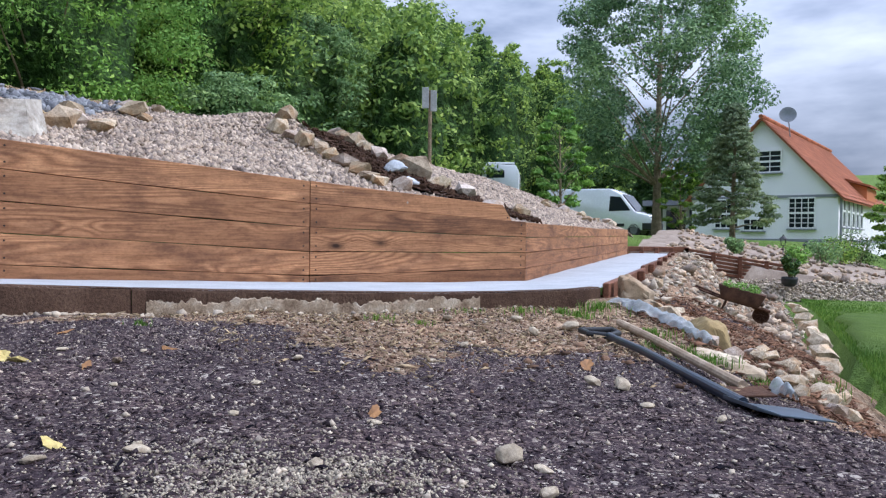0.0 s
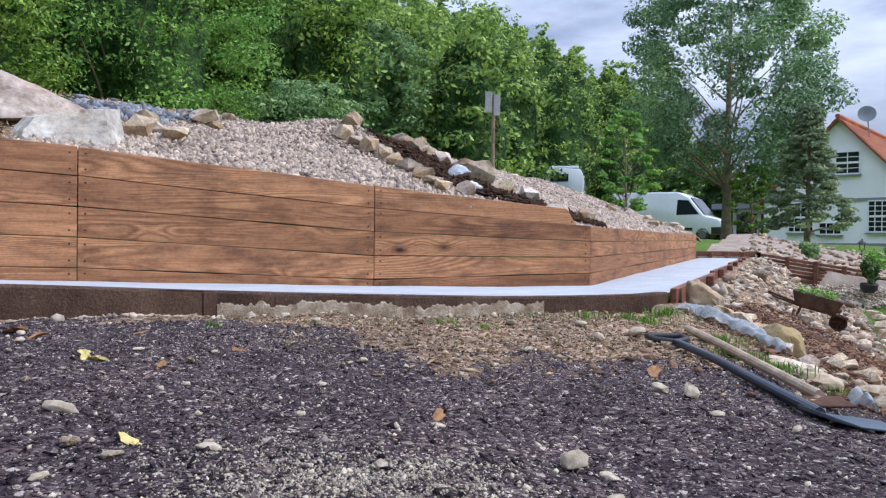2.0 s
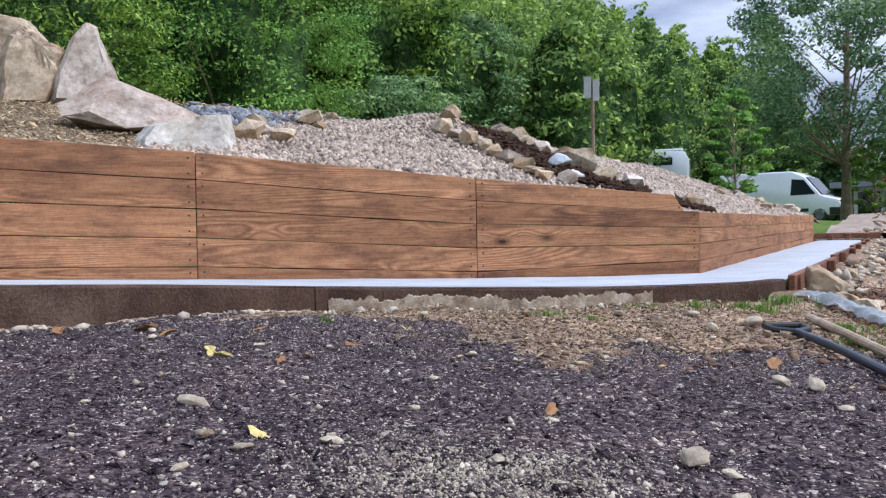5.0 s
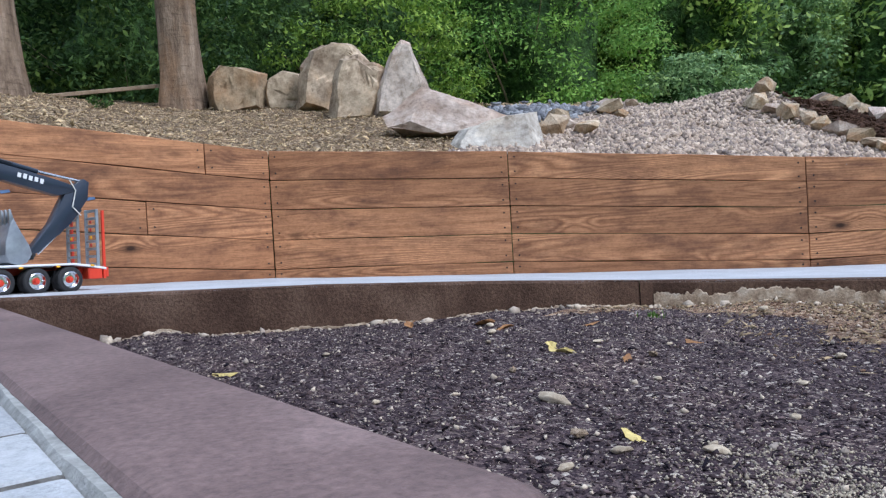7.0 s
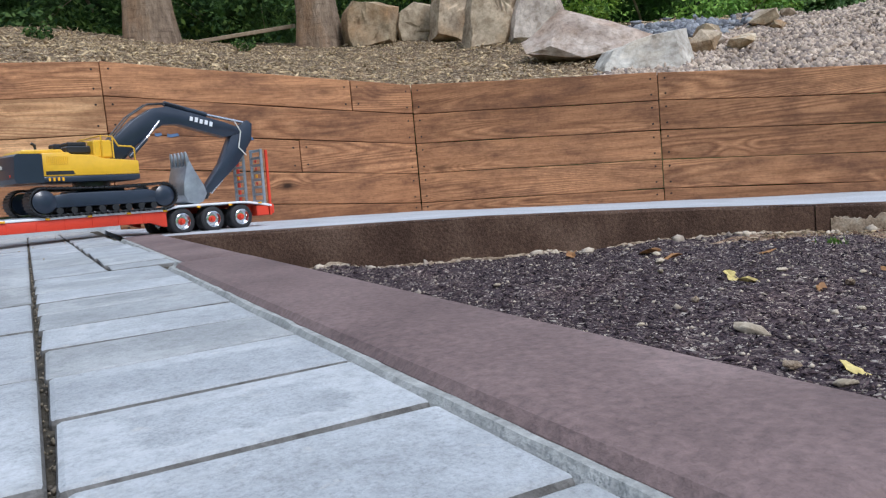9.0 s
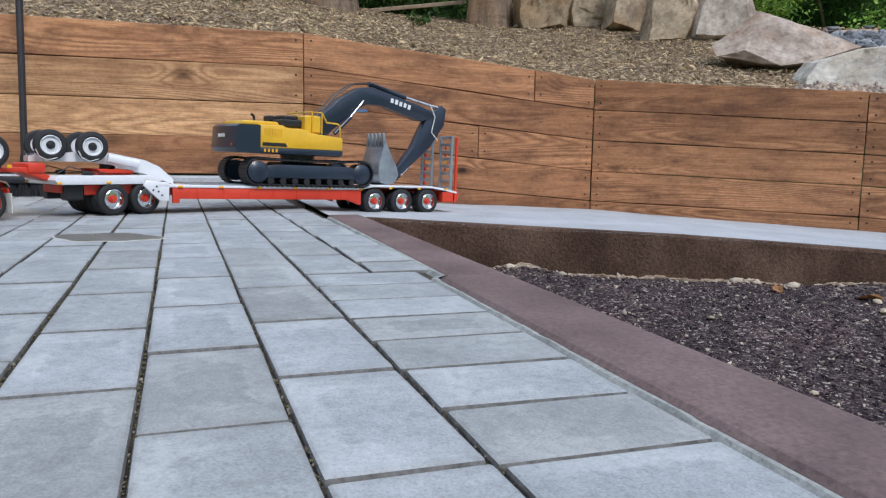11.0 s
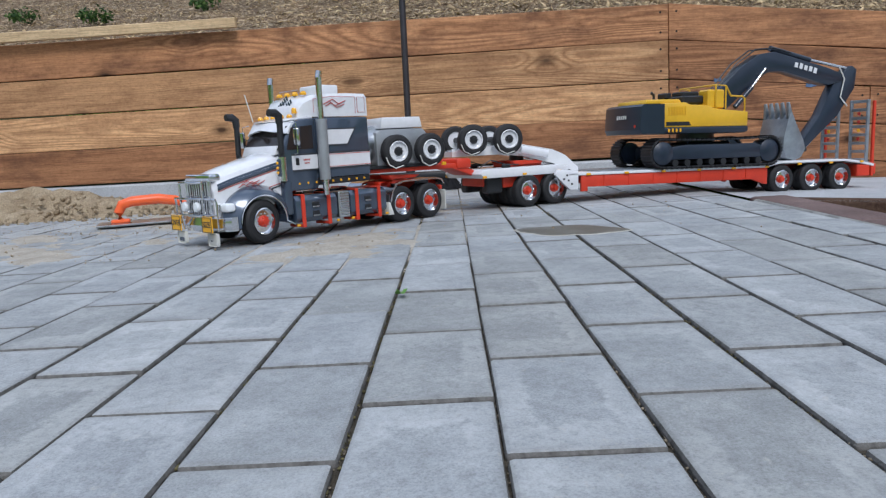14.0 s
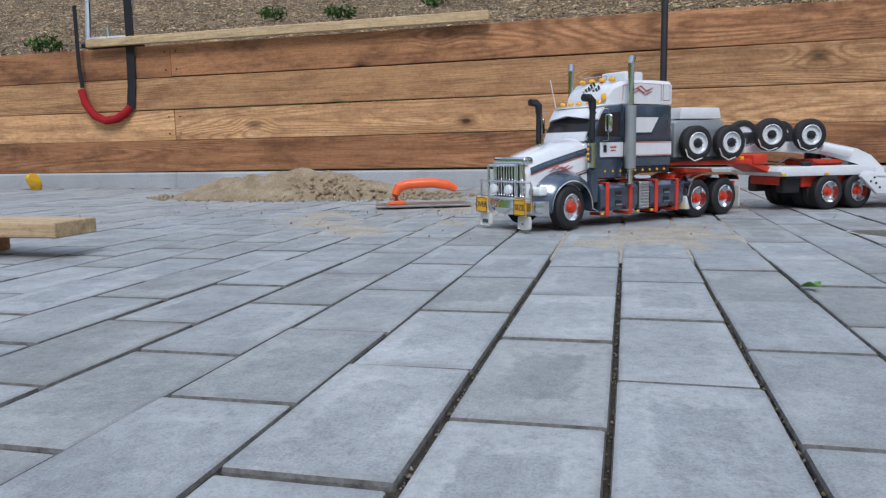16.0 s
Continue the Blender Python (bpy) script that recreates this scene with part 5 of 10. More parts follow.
for i, (x, y, s) in enumerate([(1.09, 2.62, 0.2), (1.12, 2.8, 0.22), (1.15, 3.0, 0.2), (1.06, 2.76, 0.17), (1.2, 3.15, 0.21), (1.27, 3.45, 0.24), (1.33, 3.7, 0.24), (1.38, 3.95, 0.22), (1.43, 4.25, 0.25), (1.48, 4.6, 0.25), (1.52, 5.0, 0.26), (1.56, 5.5, 0.28), (1.6, 6.1, 0.28), (1.65, 6.8, 0.3), (1.7, 7.6, 0.3), (1.76, 8.4, 0.32), (1.82, 9.3, 0.32)]):
    field_stone(x, y, garden, s * 0.62, 520 + i * 7, "large pale stone at the foot of the rock garden", 0.1, "rock garden edge stones", only=1)
n = 2600
rng = np.random.default_rng(8)
x, y = rng.uniform(0.56, 2.0, n), 3.05 + 8.5 * rng.uniform(size=n) ** 1.5
ok = (x - 0.6 < 0.78 + 0.06 * (y - 3.2))
x, y = x[ok], y[ok]
s = np.minimum(rng.lognormal(-4.1, 0.5, len(x)), 0.05)
scatter_stones("garden_rubble", np.stack([x, y, garden(x, y) + 0.3 * s], 1), s, M_PEBBLE, "pale stone rubble in the rock garden", "rubble", rng, 0.55, tiny=True)
outline_stone("ochre sandstone boulder on the rock garden edge", 0.60, 3.42, -0.2, 0.15, 0.13, 0.13, 5, [(0.0, 0.0), (0.0, 0.95), (0.3, 1.0), (1.0, 0.45), (1.0, 0.0)], 71, M_ROCK, 6, 0.04, "rock garden stones", soften=2)
M_MOSSY = stone("mossy_rock", (0.22, 0.175, 0.095), (0.42, 0.345, 0.205), (0.34, 0.24, 0.11))
outline_stone("mossy straw-coloured boulder in the rock garden", 0.87, 2.92, -0.345, 0.21, 0.18, 0.16, 10, [(0.0, 0.1), (0.2, 0.75), (0.5, 1.0), (0.85, 0.8), (1.0, 0.2), (0.8, 0.0)], 73, M_MOSSY, 7, 0.045, "rock garden stones", soften=3)
outline_stone("long pale stone slab in the rock garden", 0.935, 2.58, -0.36, 0.27, 0.1, 0.1, -42, [(0.0, 0.4), (0.05, 1.0), (0.5, 0.9), (1.0, 0.55), (1.0, 0.1), (0.3, 0.0)], 79, M_ROCK_PALE, 6, 0.035, "rock garden stones", soften=2)
for i in range(80):
    rg = random.Random(1500 + i)
    x, y = rg.uniform(0.62, 1.3), rg.uniform(2.5, 3.25)
    if x < 0.66 + 0.62 * (3.1 - y):
        continue
    field_stone(x, y, lambda a, b: np.maximum(soil(a, b), garden(a, b)), rg.uniform(0.04, 0.1), 1500 + i, "pale sandstone piece in the rock garden", 0.2, "rock garden stones", only=(1, 1, 2, 1)[i % 4])
n = 5000
rng = np.random.default_rng(18)
x, y = rng.uniform(0.6, 1.4, n), rng.uniform(2.3, 4.4, n)
ok = x > 0.64 + 0.6 * np.maximum(3.0 - y, 0)
x, y = x[ok], y[ok]
s = np.minimum(rng.lognormal(-4.6, 0.45, len(x)), 0.025)
M_REDBARK = surface("red_bark", (0.11, 0.055, 0.035), (0.26, 0.15, 0.095), 12.0, 0.9, 120.0, 0.6, 0.003, island=0.5)
scatter_splinters("garden_bark", np.stack([x, y, np.maximum(soil(x, y), garden(x, y)) + 0.006], 1), s * 1.4, M_REDBARK, "reddish bark mulch between the garden rocks", "mulch", rng)

# ---------------------------------------------------------------- trees, wood and hedges
def leaf_cloud(centres, radii, per, size, rng, squash=0.8):
    """Small pointed leaves round many clump centres: corners and faces. Leaves look outwards and up."""
    centres, radii = np.asarray(centres, float), np.asarray(radii, float)
    n = len(centres) * per
    c = np.repeat(centres, per, 0)
    r = np.repeat(radii, per)
    d = rng.normal(size=(n, 3))
    d /= np.linalg.norm(d, axis=1)[:, None]
    rad = r * rng.uniform(0.25, 1, n) ** 0.5
    p = c + d * rad[:, None] * (1, 1, squash)
    nrm = d * 0.7 + (0, 0, 0.55) + rng.normal(size=(n, 3)) * 0.45
    nrm /= np.linalg.norm(nrm, axis=1)[:, None]
    t = np.cross(nrm, rng.normal(size=(n, 3)))
    t /= np.linalg.norm(t, axis=1)[:, None]
    b = np.cross(nrm, t)
    s = np.asarray(size) * rng.uniform(0.6, 1.35, n)
    s = s[:, None]
    q = np.stack([p - t * s, p - b * s * 0.48 - nrm * s * 0.1, p + t * s, p + b * s * 0.48 - nrm * s * 0.1], 1)
    return q.reshape(-1, 3), np.arange(n * 4).reshape(-1, 4)


def crown_core(x, y, z, h, w, rng):
    """A lumpy solid body added well inside a dense crown's leaves; its dark colour paints shade."""
    V, F = ico()
    for _ in range(2):
        mids, faces, pts = {}, [], [tuple(p) for p in V]
        for a, b, c in F:
            ids = []
            for i, j in ((a, b), (b, c), (c, a)):
                key = (min(i, j), max(i, j))
                if key not in mids:
                    q = (np.array(pts[i]) + np.array(pts[j])) / 2
                    mids[key] = len(pts)
                    pts.append(tuple(q / np.linalg.norm(q)))
                ids.append(mids[key])
            faces += [(a, ids[0], ids[2]), (b, ids[1], ids[0]), (c, ids[2], ids[1]), tuple(ids)]
        V, F = np.array(pts), np.array(faces)
    g = 1 + 0.30 * rng.normal(size=len(V))[:, None].clip(-1, 1)
    u = (V[:, 2] + 1) / 2
    r = w / 2 * 0.5 * np.sin(np.pi * (0.16 + 0.80 * u)) ** 0.6
    ring = np.hypot(V[:, 0], V[:, 1]) + 1e-6
    out = np.stack([V[:, 0] / ring * r, V[:, 1] / ring * r, 0 * r], 1) * np.minimum(1, ring * 2)[:, None] * g
    return out + np.stack([0 * u + x, 0 * u + y, z + h * (0.03 + 0.88 * u)], 1), F


def core_leaves(v, f, w, size, per, rng):
    """Leaves that cover the inner mass of a crown."""
    mid = v[f].mean(1)
    return leaf_cloud(mid, np.full(len(mid), 0.06 * w), per, size, rng, 0.6)


def tree(name, label, x, y, z, height, width, crown_base, clumps, per, leaf, leaf_mat, seed, trunk_r=0.12, conic=False, category="tree", flat=0.42, dense=False):
    """A tapered trunk with limbs that end in clumps of leaves."""
    rng = np.random.default_rng(seed)
    rd = random.Random(seed)
    th = thing(name, label, category, at=pose(x, y, z))
    ends = []
    bm = bmesh.new()
    top = height * (0.97 if conic else 0.8)
    lean = [rd.uniform(-0.03, 0.03) * height for _ in range(2)]
    pts = [(lean[0] * (i / 6) ** 2, lean[1] * (i / 6) ** 2, -0.15 + (top + 0.15) * i / 6) for i in range(7)]
    tube(bm, pts, [trunk_r * (1.25 if i == 0 else 1 - 0.8 * i / 6) for i in range(7)], 9)
    part("trunk", bm, M_BARK, th)
    bm = bmesh.new()
    limbs = max(5, int(clumps / 4))
    for k in range(clumps):
        u = (k + rd.random()) / clumps
        h = crown_base + (height * 0.98 - crown_base) * u
        if conic:
            r = width / 2 * (1 - u) * rd.uniform(0.45, 1.05) + 0.08
        else:
            r = width / 2 * math.sqrt(max(0.02, 1 - abs(2 * (u * 0.92 + 0.02) - 0.85) ** 2.2)) * rd.uniform(0.4, 1.0) ** 0.5
        a = k * 2.399 + rd.uniform(-0.4, 0.4)
        e = (r * math.cos(a), r * math.sin(a), h)
        ends.append(e)
        if k % max(1, clumps // 28) == 0:
            s = max(crown_base * 0.75, h - r * (0.9 if not conic else 0.15))
            s = min(s, top)
            f = s / top
            base = (lean[0] * f * f, lean[1] * f * f, s)
            mid = tuple(base[i] * 0.45 + e[i] * 0.55 + (0, 0, 0.06 * r)[i] for i in range(3))
            tube(bm, [base, mid, e], [trunk_r * 0.34 * (1.1 - u), trunk_r * 0.2 * (1.1 - u), trunk_r * 0.05], 5)
    tagged(part("limbwork", bm, M_BARK, th), kind="stuff")
    rad = np.array([width * (0.115 if not conic else 0.085) * rd.uniform(0.7, 1.4) for _ in ends])
    v, f = leaf_cloud(ends, rad, per, leaf, rng, flat if not conic else 0.35)
    from_np("crown", v, f, leaf_mat, parent=th)
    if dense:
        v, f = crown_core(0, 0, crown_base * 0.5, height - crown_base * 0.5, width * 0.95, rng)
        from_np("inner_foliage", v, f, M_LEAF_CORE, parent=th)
        v, f = core_leaves(v, f, width, leaf * 1.3, 9, rng)
        from_np("inner_leaves", v, f, leaf_mat, parent=th)
    return th


# Inner shade of crowns, put into the dark colours of the added core bodies.
M_LEAF_CORE = surface("leaves_painted_shade", (0.018, 0.042, 0.014), (0.05, 0.10, 0.03), 5.0, 0.8, 11.0, 1.0, 0.12, c3=(0.10, 0.185, 0.045), grain=0.8)
M_LEAF_PINE = foliage("pine_needles", (0.125, 0.175, 0.105), (0.25, 0.32, 0.18), (0.39, 0.45, 0.25))


def gz(x, y):
    return ground_at(lawn_z, x, y)


# the tall ash before the house, the pine beside it and smaller trees near the drive
tree("ash_tree", "tall ash tree with a dark green open crown", -0.62, 25.1, gz(-0.62, 25.1), 9.8, 6.1, 2.3, 125, 470, 0.062, M_LEAF_ASH, 5, 0.15, flat=0.65)
tree("pine_tree", "bushy bluish pine tree beside the house", 1.55, 22.2, gz(1.55, 22.2), 3.75, 2.3, 0.45, 190, 130, 0.045, M_LEAF_PINE, 6, 0.08, True)
tree("young_tree", "slender young tree with light green leaves", -2.75, 20.0, gz(-2.75, 20.0), 3.4, 1.5, 0.8, 36, 80, 0.07, M_LEAF_LIGHT, 7, 0.05)
tree("young_tree", "small leafy tree growing beside the ash", 0.15, 24.0, gz(0.15, 24.0), 2.4, 1.3, 0.4, 30, 90, 0.06, M_LEAF, 8, 0.05)
tree("birch_tree", "leafy green tree at the side of the house", 5.0, 18.9, gz(5.0, 18.9), 3.1, 1.4, 0.5, 50, 130, 0.05, M_LEAF, 9, 0.06)
for i, (x, y, h, w, mm) in enumerate([(-2.6, 52.0, 5.5, 5.0, M_LEAF_DARK), (0.4, 54.0, 6.2, 5.4, M_LEAF_DARK), (-5.6, 55.0, 6.0, 5.5, M_LEAF_WOOD), (2.6, 46.0, 3.4, 3.2, M_LEAF_DARK), (-8.6, 54.0, 5.6, 5.0, M_LEAF_DARK)]):
    tree("broad_leaved_tree", "dark green bushy tree beyond the drive", x, y, gz(x, y), h, w, 0.2, 46, 90, 0.13, mm, 240 + i, 0.12, dense=True)
# trees at the edge of the wood behind the bank
tree("maple_tree", "light green broad-leaved tree at the wood's edge", -9.2, 9.6, 0.9, 6.0, 4.6, 0.5, 138, 278, 0.038, M_LEAF_LIGHT, 10, 0.12, dense=True)
tree("shrub", "grey-green shrub behind the gravel bank", -7.6, 12.4, 0.8, 2.3, 3.4, 0.1, 52, 184, 0.042, M_LEAF_BLUE, 12, 0.04, category="shrub", dense=True)
tree("willow_tree", "rounded pale green tree at the wood's edge", -8.05, 16.3, 1.0, 4.3, 3.2, 0.4, 126, 163, 0.053, M_LEAF_BLUE, 13, 0.1, dense=True)
tree("beech_tree", "bright green beech tree at the wood's edge", -10.2, 15.0, 1.2, 7.6, 5.2, 0.4, 138, 175, 0.061, M_LEAF, 14, 0.14, dense=True)
tree("beech_tree", "bright green beech tree at the wood's edge", -12.6, 12.6, 1.4, 8.2, 5.4, 0.4, 138, 175, 0.061, M_LEAF, 15, 0.14, dense=True)
tree("beech_tree", "dark green beech tree behind the boulders", -11.6, 7.4, 1.2, 8.0, 5.4, 0.3, 138, 253, 0.042, M_LEAF_DARK, 16, 0.14, dense=True)
tree("beech_tree", "dark green beech tree behind the boulders", -10.2, 4.6, 1.2, 7.0, 5.0, 0.3, 138, 261, 0.038, M_LEAF_DARK, 17, 0.14, dense=True)
tree("beech_tree", "dark green beech tree behind the mulch bank", -11.2, 1.4, 1.2, 7.0, 5.4, 0.3, 138, 261, 0.038, M_LEAF_DARK, 18, 0.14, dense=True)
tree("hazel_shrub", "leafy green hazel shrub behind the boulders", -8.3, 5.9, 1.1, 2.6, 3.0, 0.1, 69, 184, 0.035, M_LEAF, 19, 0.04, category="shrub", dense=True)
tree("hazel_shrub", "leafy green hazel shrub behind the tree trunks", -8.4, 2.6, 1.2, 2.2, 3.0, 0.1, 69, 184, 0.034, M_LEAF_DARK, 20, 0.04, category="shrub", dense=True)
tree("hazel_shrub", "leafy green hazel shrub behind the tree trunks", -8.6, -0.6, 1.2, 2.4, 3.4, 0.1, 69, 184, 0.034, M_LEAF_DARK, 22, 0.04, category="shrub", dense=True)

# two thick trunks that stand on the mulch bank
for i, (x, y, r0) in enumerate([(-5.75, 0.92, 0.175), (-5.93, 2.37, 0.178)]):
    rd = random.Random(40 + i)
    zb = ground_at(bank, x, y)
    th = thing("beech_tree", "thick grey-brown beech trunk rising from the mulch", "tree", "trunks on the bank", at=pose(x, y, zb))
    bm = bmesh.new()
    H = 9.0
    rings = []
    for j in range(28):
        h = -0.2 + H * (j / 27) ** 1.6
        flare = 0.28 * math.exp(-max(h, 0) / 0.22)
        ring = []
        for k in range(26):
            a = 2 * math.pi * k / 26
            r = r0 * (1 - 0.5 * h / H) * (1 + flare * (1 + 0.5 * math.sin(4 * a + i))) + 0.012 * noise.noise(Vector((math.cos(a) * 3, math.sin(a) * 3, h * 2 + i * 9))) + 0.005 * noise.noise(Vector((math.cos(a) * 14, math.sin(a) * 14, h * 7)))
            ring.append(bm.verts.new((r * math.cos(a) - 0.03 * h * (1 - 2 * i) * 0.6, r * math.sin(a) - 0.045 * h, h)))
        rings.append(ring)
    for u, w in zip(rings, rings[1:]):
        for k in range(26):
            bm.faces.new((u[k], u[(k + 1) % 26], w[(k + 1) % 26], w[k]))
    part("trunk", bm, M_TRUNK, th)
    ends = [(rd.uniform(-2.4, 2.4), rd.uniform(-2.4, 2.4), rd.uniform(4.6, 9.5)) for _ in range(70)]
    v, f = leaf_cloud(ends, [0.6] * 70, 60, 0.1, np.random.default_rng(50 + i))
    from_np("crown", v, f, M_LEAF, parent=th)


def wood():
    """Wooded hillside: many crowns of leaves over the rising ground, in one sheet of foliage."""
    rng = np.random.default_rng(33)
    V, F, n, CV, CF, cn = [], [], 0, [], [], 0
    for ri, r in enumerate((19, 23, 28, 34, 41, 48, 56, 64, 73, 83, 93, 103, 113)):
        far = r > 36
        step = math.degrees((2.5 if far else 3.1) * (1 + r / 160) / r)
        a = 76 + rng.uniform(0, step)
        while a < (215 if r < 25 else 182):
            aa, rr_ = math.radians(a + rng.uniform(-0.3, 0.3) * step), r * rng.uniform(0.94, 1.06)
            a += step
            x, y = 0.87 + rr_ * math.cos(aa), 0.2 + rr_ * math.sin(aa)
            deg = math.degrees(aa)
            if r < 38 and deg < 108 or r < 55 and deg < 100.5 or deg < 92 or r > 60 and deg > 128 or r > 36 and deg > 150:
                continue
            z = gz(x, y)
            h = rng.uniform(7.5, 11.5) * (0.8 if r < 30 else 1)
            h = min(h, rr_ * math.tan(math.radians(float(np.interp(deg, RIDGE_AZ, RIDGE_EL)) * rng.uniform(0.98, 1.08))) - z)
            if h < 2.5:
                continue
            w = (rng.uniform(3.0, 4.6) if far else rng.uniform(3.8, 5.2)) * min(1, h / 6)
            k = 34 if far else 64
            u = rng.uniform(0.0, 1, k)
            ang = rng.uniform(0, 2 * math.pi, k)
            rad = w / 2 * np.sin(np.pi * (0.16 + 0.82 * u)) ** 0.6 * rng.uniform(0.5, 1.08, k)
            c = np.stack([x + rad * np.cos(ang), y + rad * np.sin(ang), z + u * h], 1)
            v, f = leaf_cloud(c, w * rng.uniform(0.10, 0.2, k), 26 if far else 52, (0.03 + 0.0019 * r) if far else 0.035 + 0.0024 * r, rng, 0.4)
            V.append(v)
            F.append(f + n)
            n += len(v)
            # a dark body inside each crown, painted as the shade between leaves
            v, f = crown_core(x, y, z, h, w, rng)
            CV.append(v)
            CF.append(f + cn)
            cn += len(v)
            v, f = core_leaves(v, f, w, 0.05 + 0.0024 * r, 2 if far else 8, rng)
            V.append(v)
            F.append(f + n)
            n += len(v)
    return np.concatenate(V), np.concatenate(F), np.concatenate(CV), np.concatenate(CF)


v, f, cv, cf = wood()
from_np("wood", v, f, M_LEAF_WOOD, "dense green broad-leaved wood on the hillside", "wood", "stuff")
from_np("wood_inner_foliage", cv, cf, M_LEAF_CORE, "dark cores with painted shade inside the hillside wood crowns", "wood", "stuff")

# dark sheet laid over the wood's ground, tree shade put into its colour
rr = np.geomspace(9.5, 140, 40)
aa = np.radians(np.linspace(100, 252, 96))
R, A = np.meshgrid(rr, aa)
FX, FY = 0.87 + R * np.cos(A), 0.2 + R * np.sin(A)
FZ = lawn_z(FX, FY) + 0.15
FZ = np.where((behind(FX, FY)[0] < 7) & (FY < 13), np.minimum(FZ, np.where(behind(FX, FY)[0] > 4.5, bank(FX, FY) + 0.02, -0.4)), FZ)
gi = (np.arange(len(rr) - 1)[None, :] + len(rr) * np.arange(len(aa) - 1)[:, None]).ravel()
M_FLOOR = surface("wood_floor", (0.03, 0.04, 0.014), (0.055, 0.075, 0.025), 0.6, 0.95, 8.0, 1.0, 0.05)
from_np("wood_floor", np.stack([FX.ravel(), FY.ravel(), FZ.ravel()], 1), np.stack([gi, gi + 1, gi + 1 + len(rr), gi + len(rr)], 1), M_FLOOR, "dark floor sheet of the wood, tree shade put into its colour", "wood floor", "structure", smooth=True)

# ---------------------------------------------------------------- house
M_PLASTER = surface("white_render", (0.80, 0.79, 0.82), (0.87, 0.86, 0.89), 0.8, 0.85, 40.0, 0.2, 0.003)
M_TILE = surface("clay_tiles", (0.30, 0.10, 0.055), (0.46, 0.18, 0.10), 2.0, 0.8, 30.0, 0.4, 0.01, island=0.25)
M_BAND = plain("grey_band", (0.22, 0.23, 0.26), 0.7)
M_FRAME_WHITE = plain("white_frame", (0.78, 0.78, 0.78), 0.45)
M_ORANGE_CLAD = plain("orange_cladding", (0.5, 0.16, 0.06), 0.7)
m, nt, b, co = base_mat("window_glass")
b.inputs["Base Color"].default_value = (0.02, 0.025, 0.03, 1)
b.inputs["Roughness"].default_value = 0.06
M_PANE = m


def window_unit(parent, x, z, w, h, y=0.0, cols=3, rows=4, m=None, sill=True):
    """Frame with glazing bars over dark panes, set on the wall face y."""
    root = new("window")
    root.parent = parent
    bm = bmesh.new()
    mm = m or Matrix()
    box(bm, (x, y - 0.008, z), (w, 0.03, h), m=mm)
    p = part("pane", bm, M_PANE, root)
    bm = bmesh.new()
    for s in (-1, 1):
        box(bm, (x + s * w / 2, y - 0.03, z), (0.06, 0.07, h + 0.06), m=mm)
        box(bm, (x, y - 0.03, z + s * h / 2), (w + 0.06, 0.07, 0.06), m=mm)
    for k in range(1, cols):
        box(bm, (x - w / 2 + k * w / cols, y - 0.035, z), (0.03, 0.05, h), m=mm)
    for k in range(1, rows):
        box(bm, (x, y - 0.035, z - h / 2 + k * h / rows), (w, 0.05, 0.03 if k * 2 != rows else 0.09), m=mm)
    part("window_frame", bm, M_FRAME_WHITE, root)
    if sill:
        bm = bmesh.new()
        box(bm, (x, y - 0.06, z - h / 2 - 0.06), (w + 0.14, 0.16, 0.05), m=mm)
        part("sill", bm, M_BAND, root)
    return root


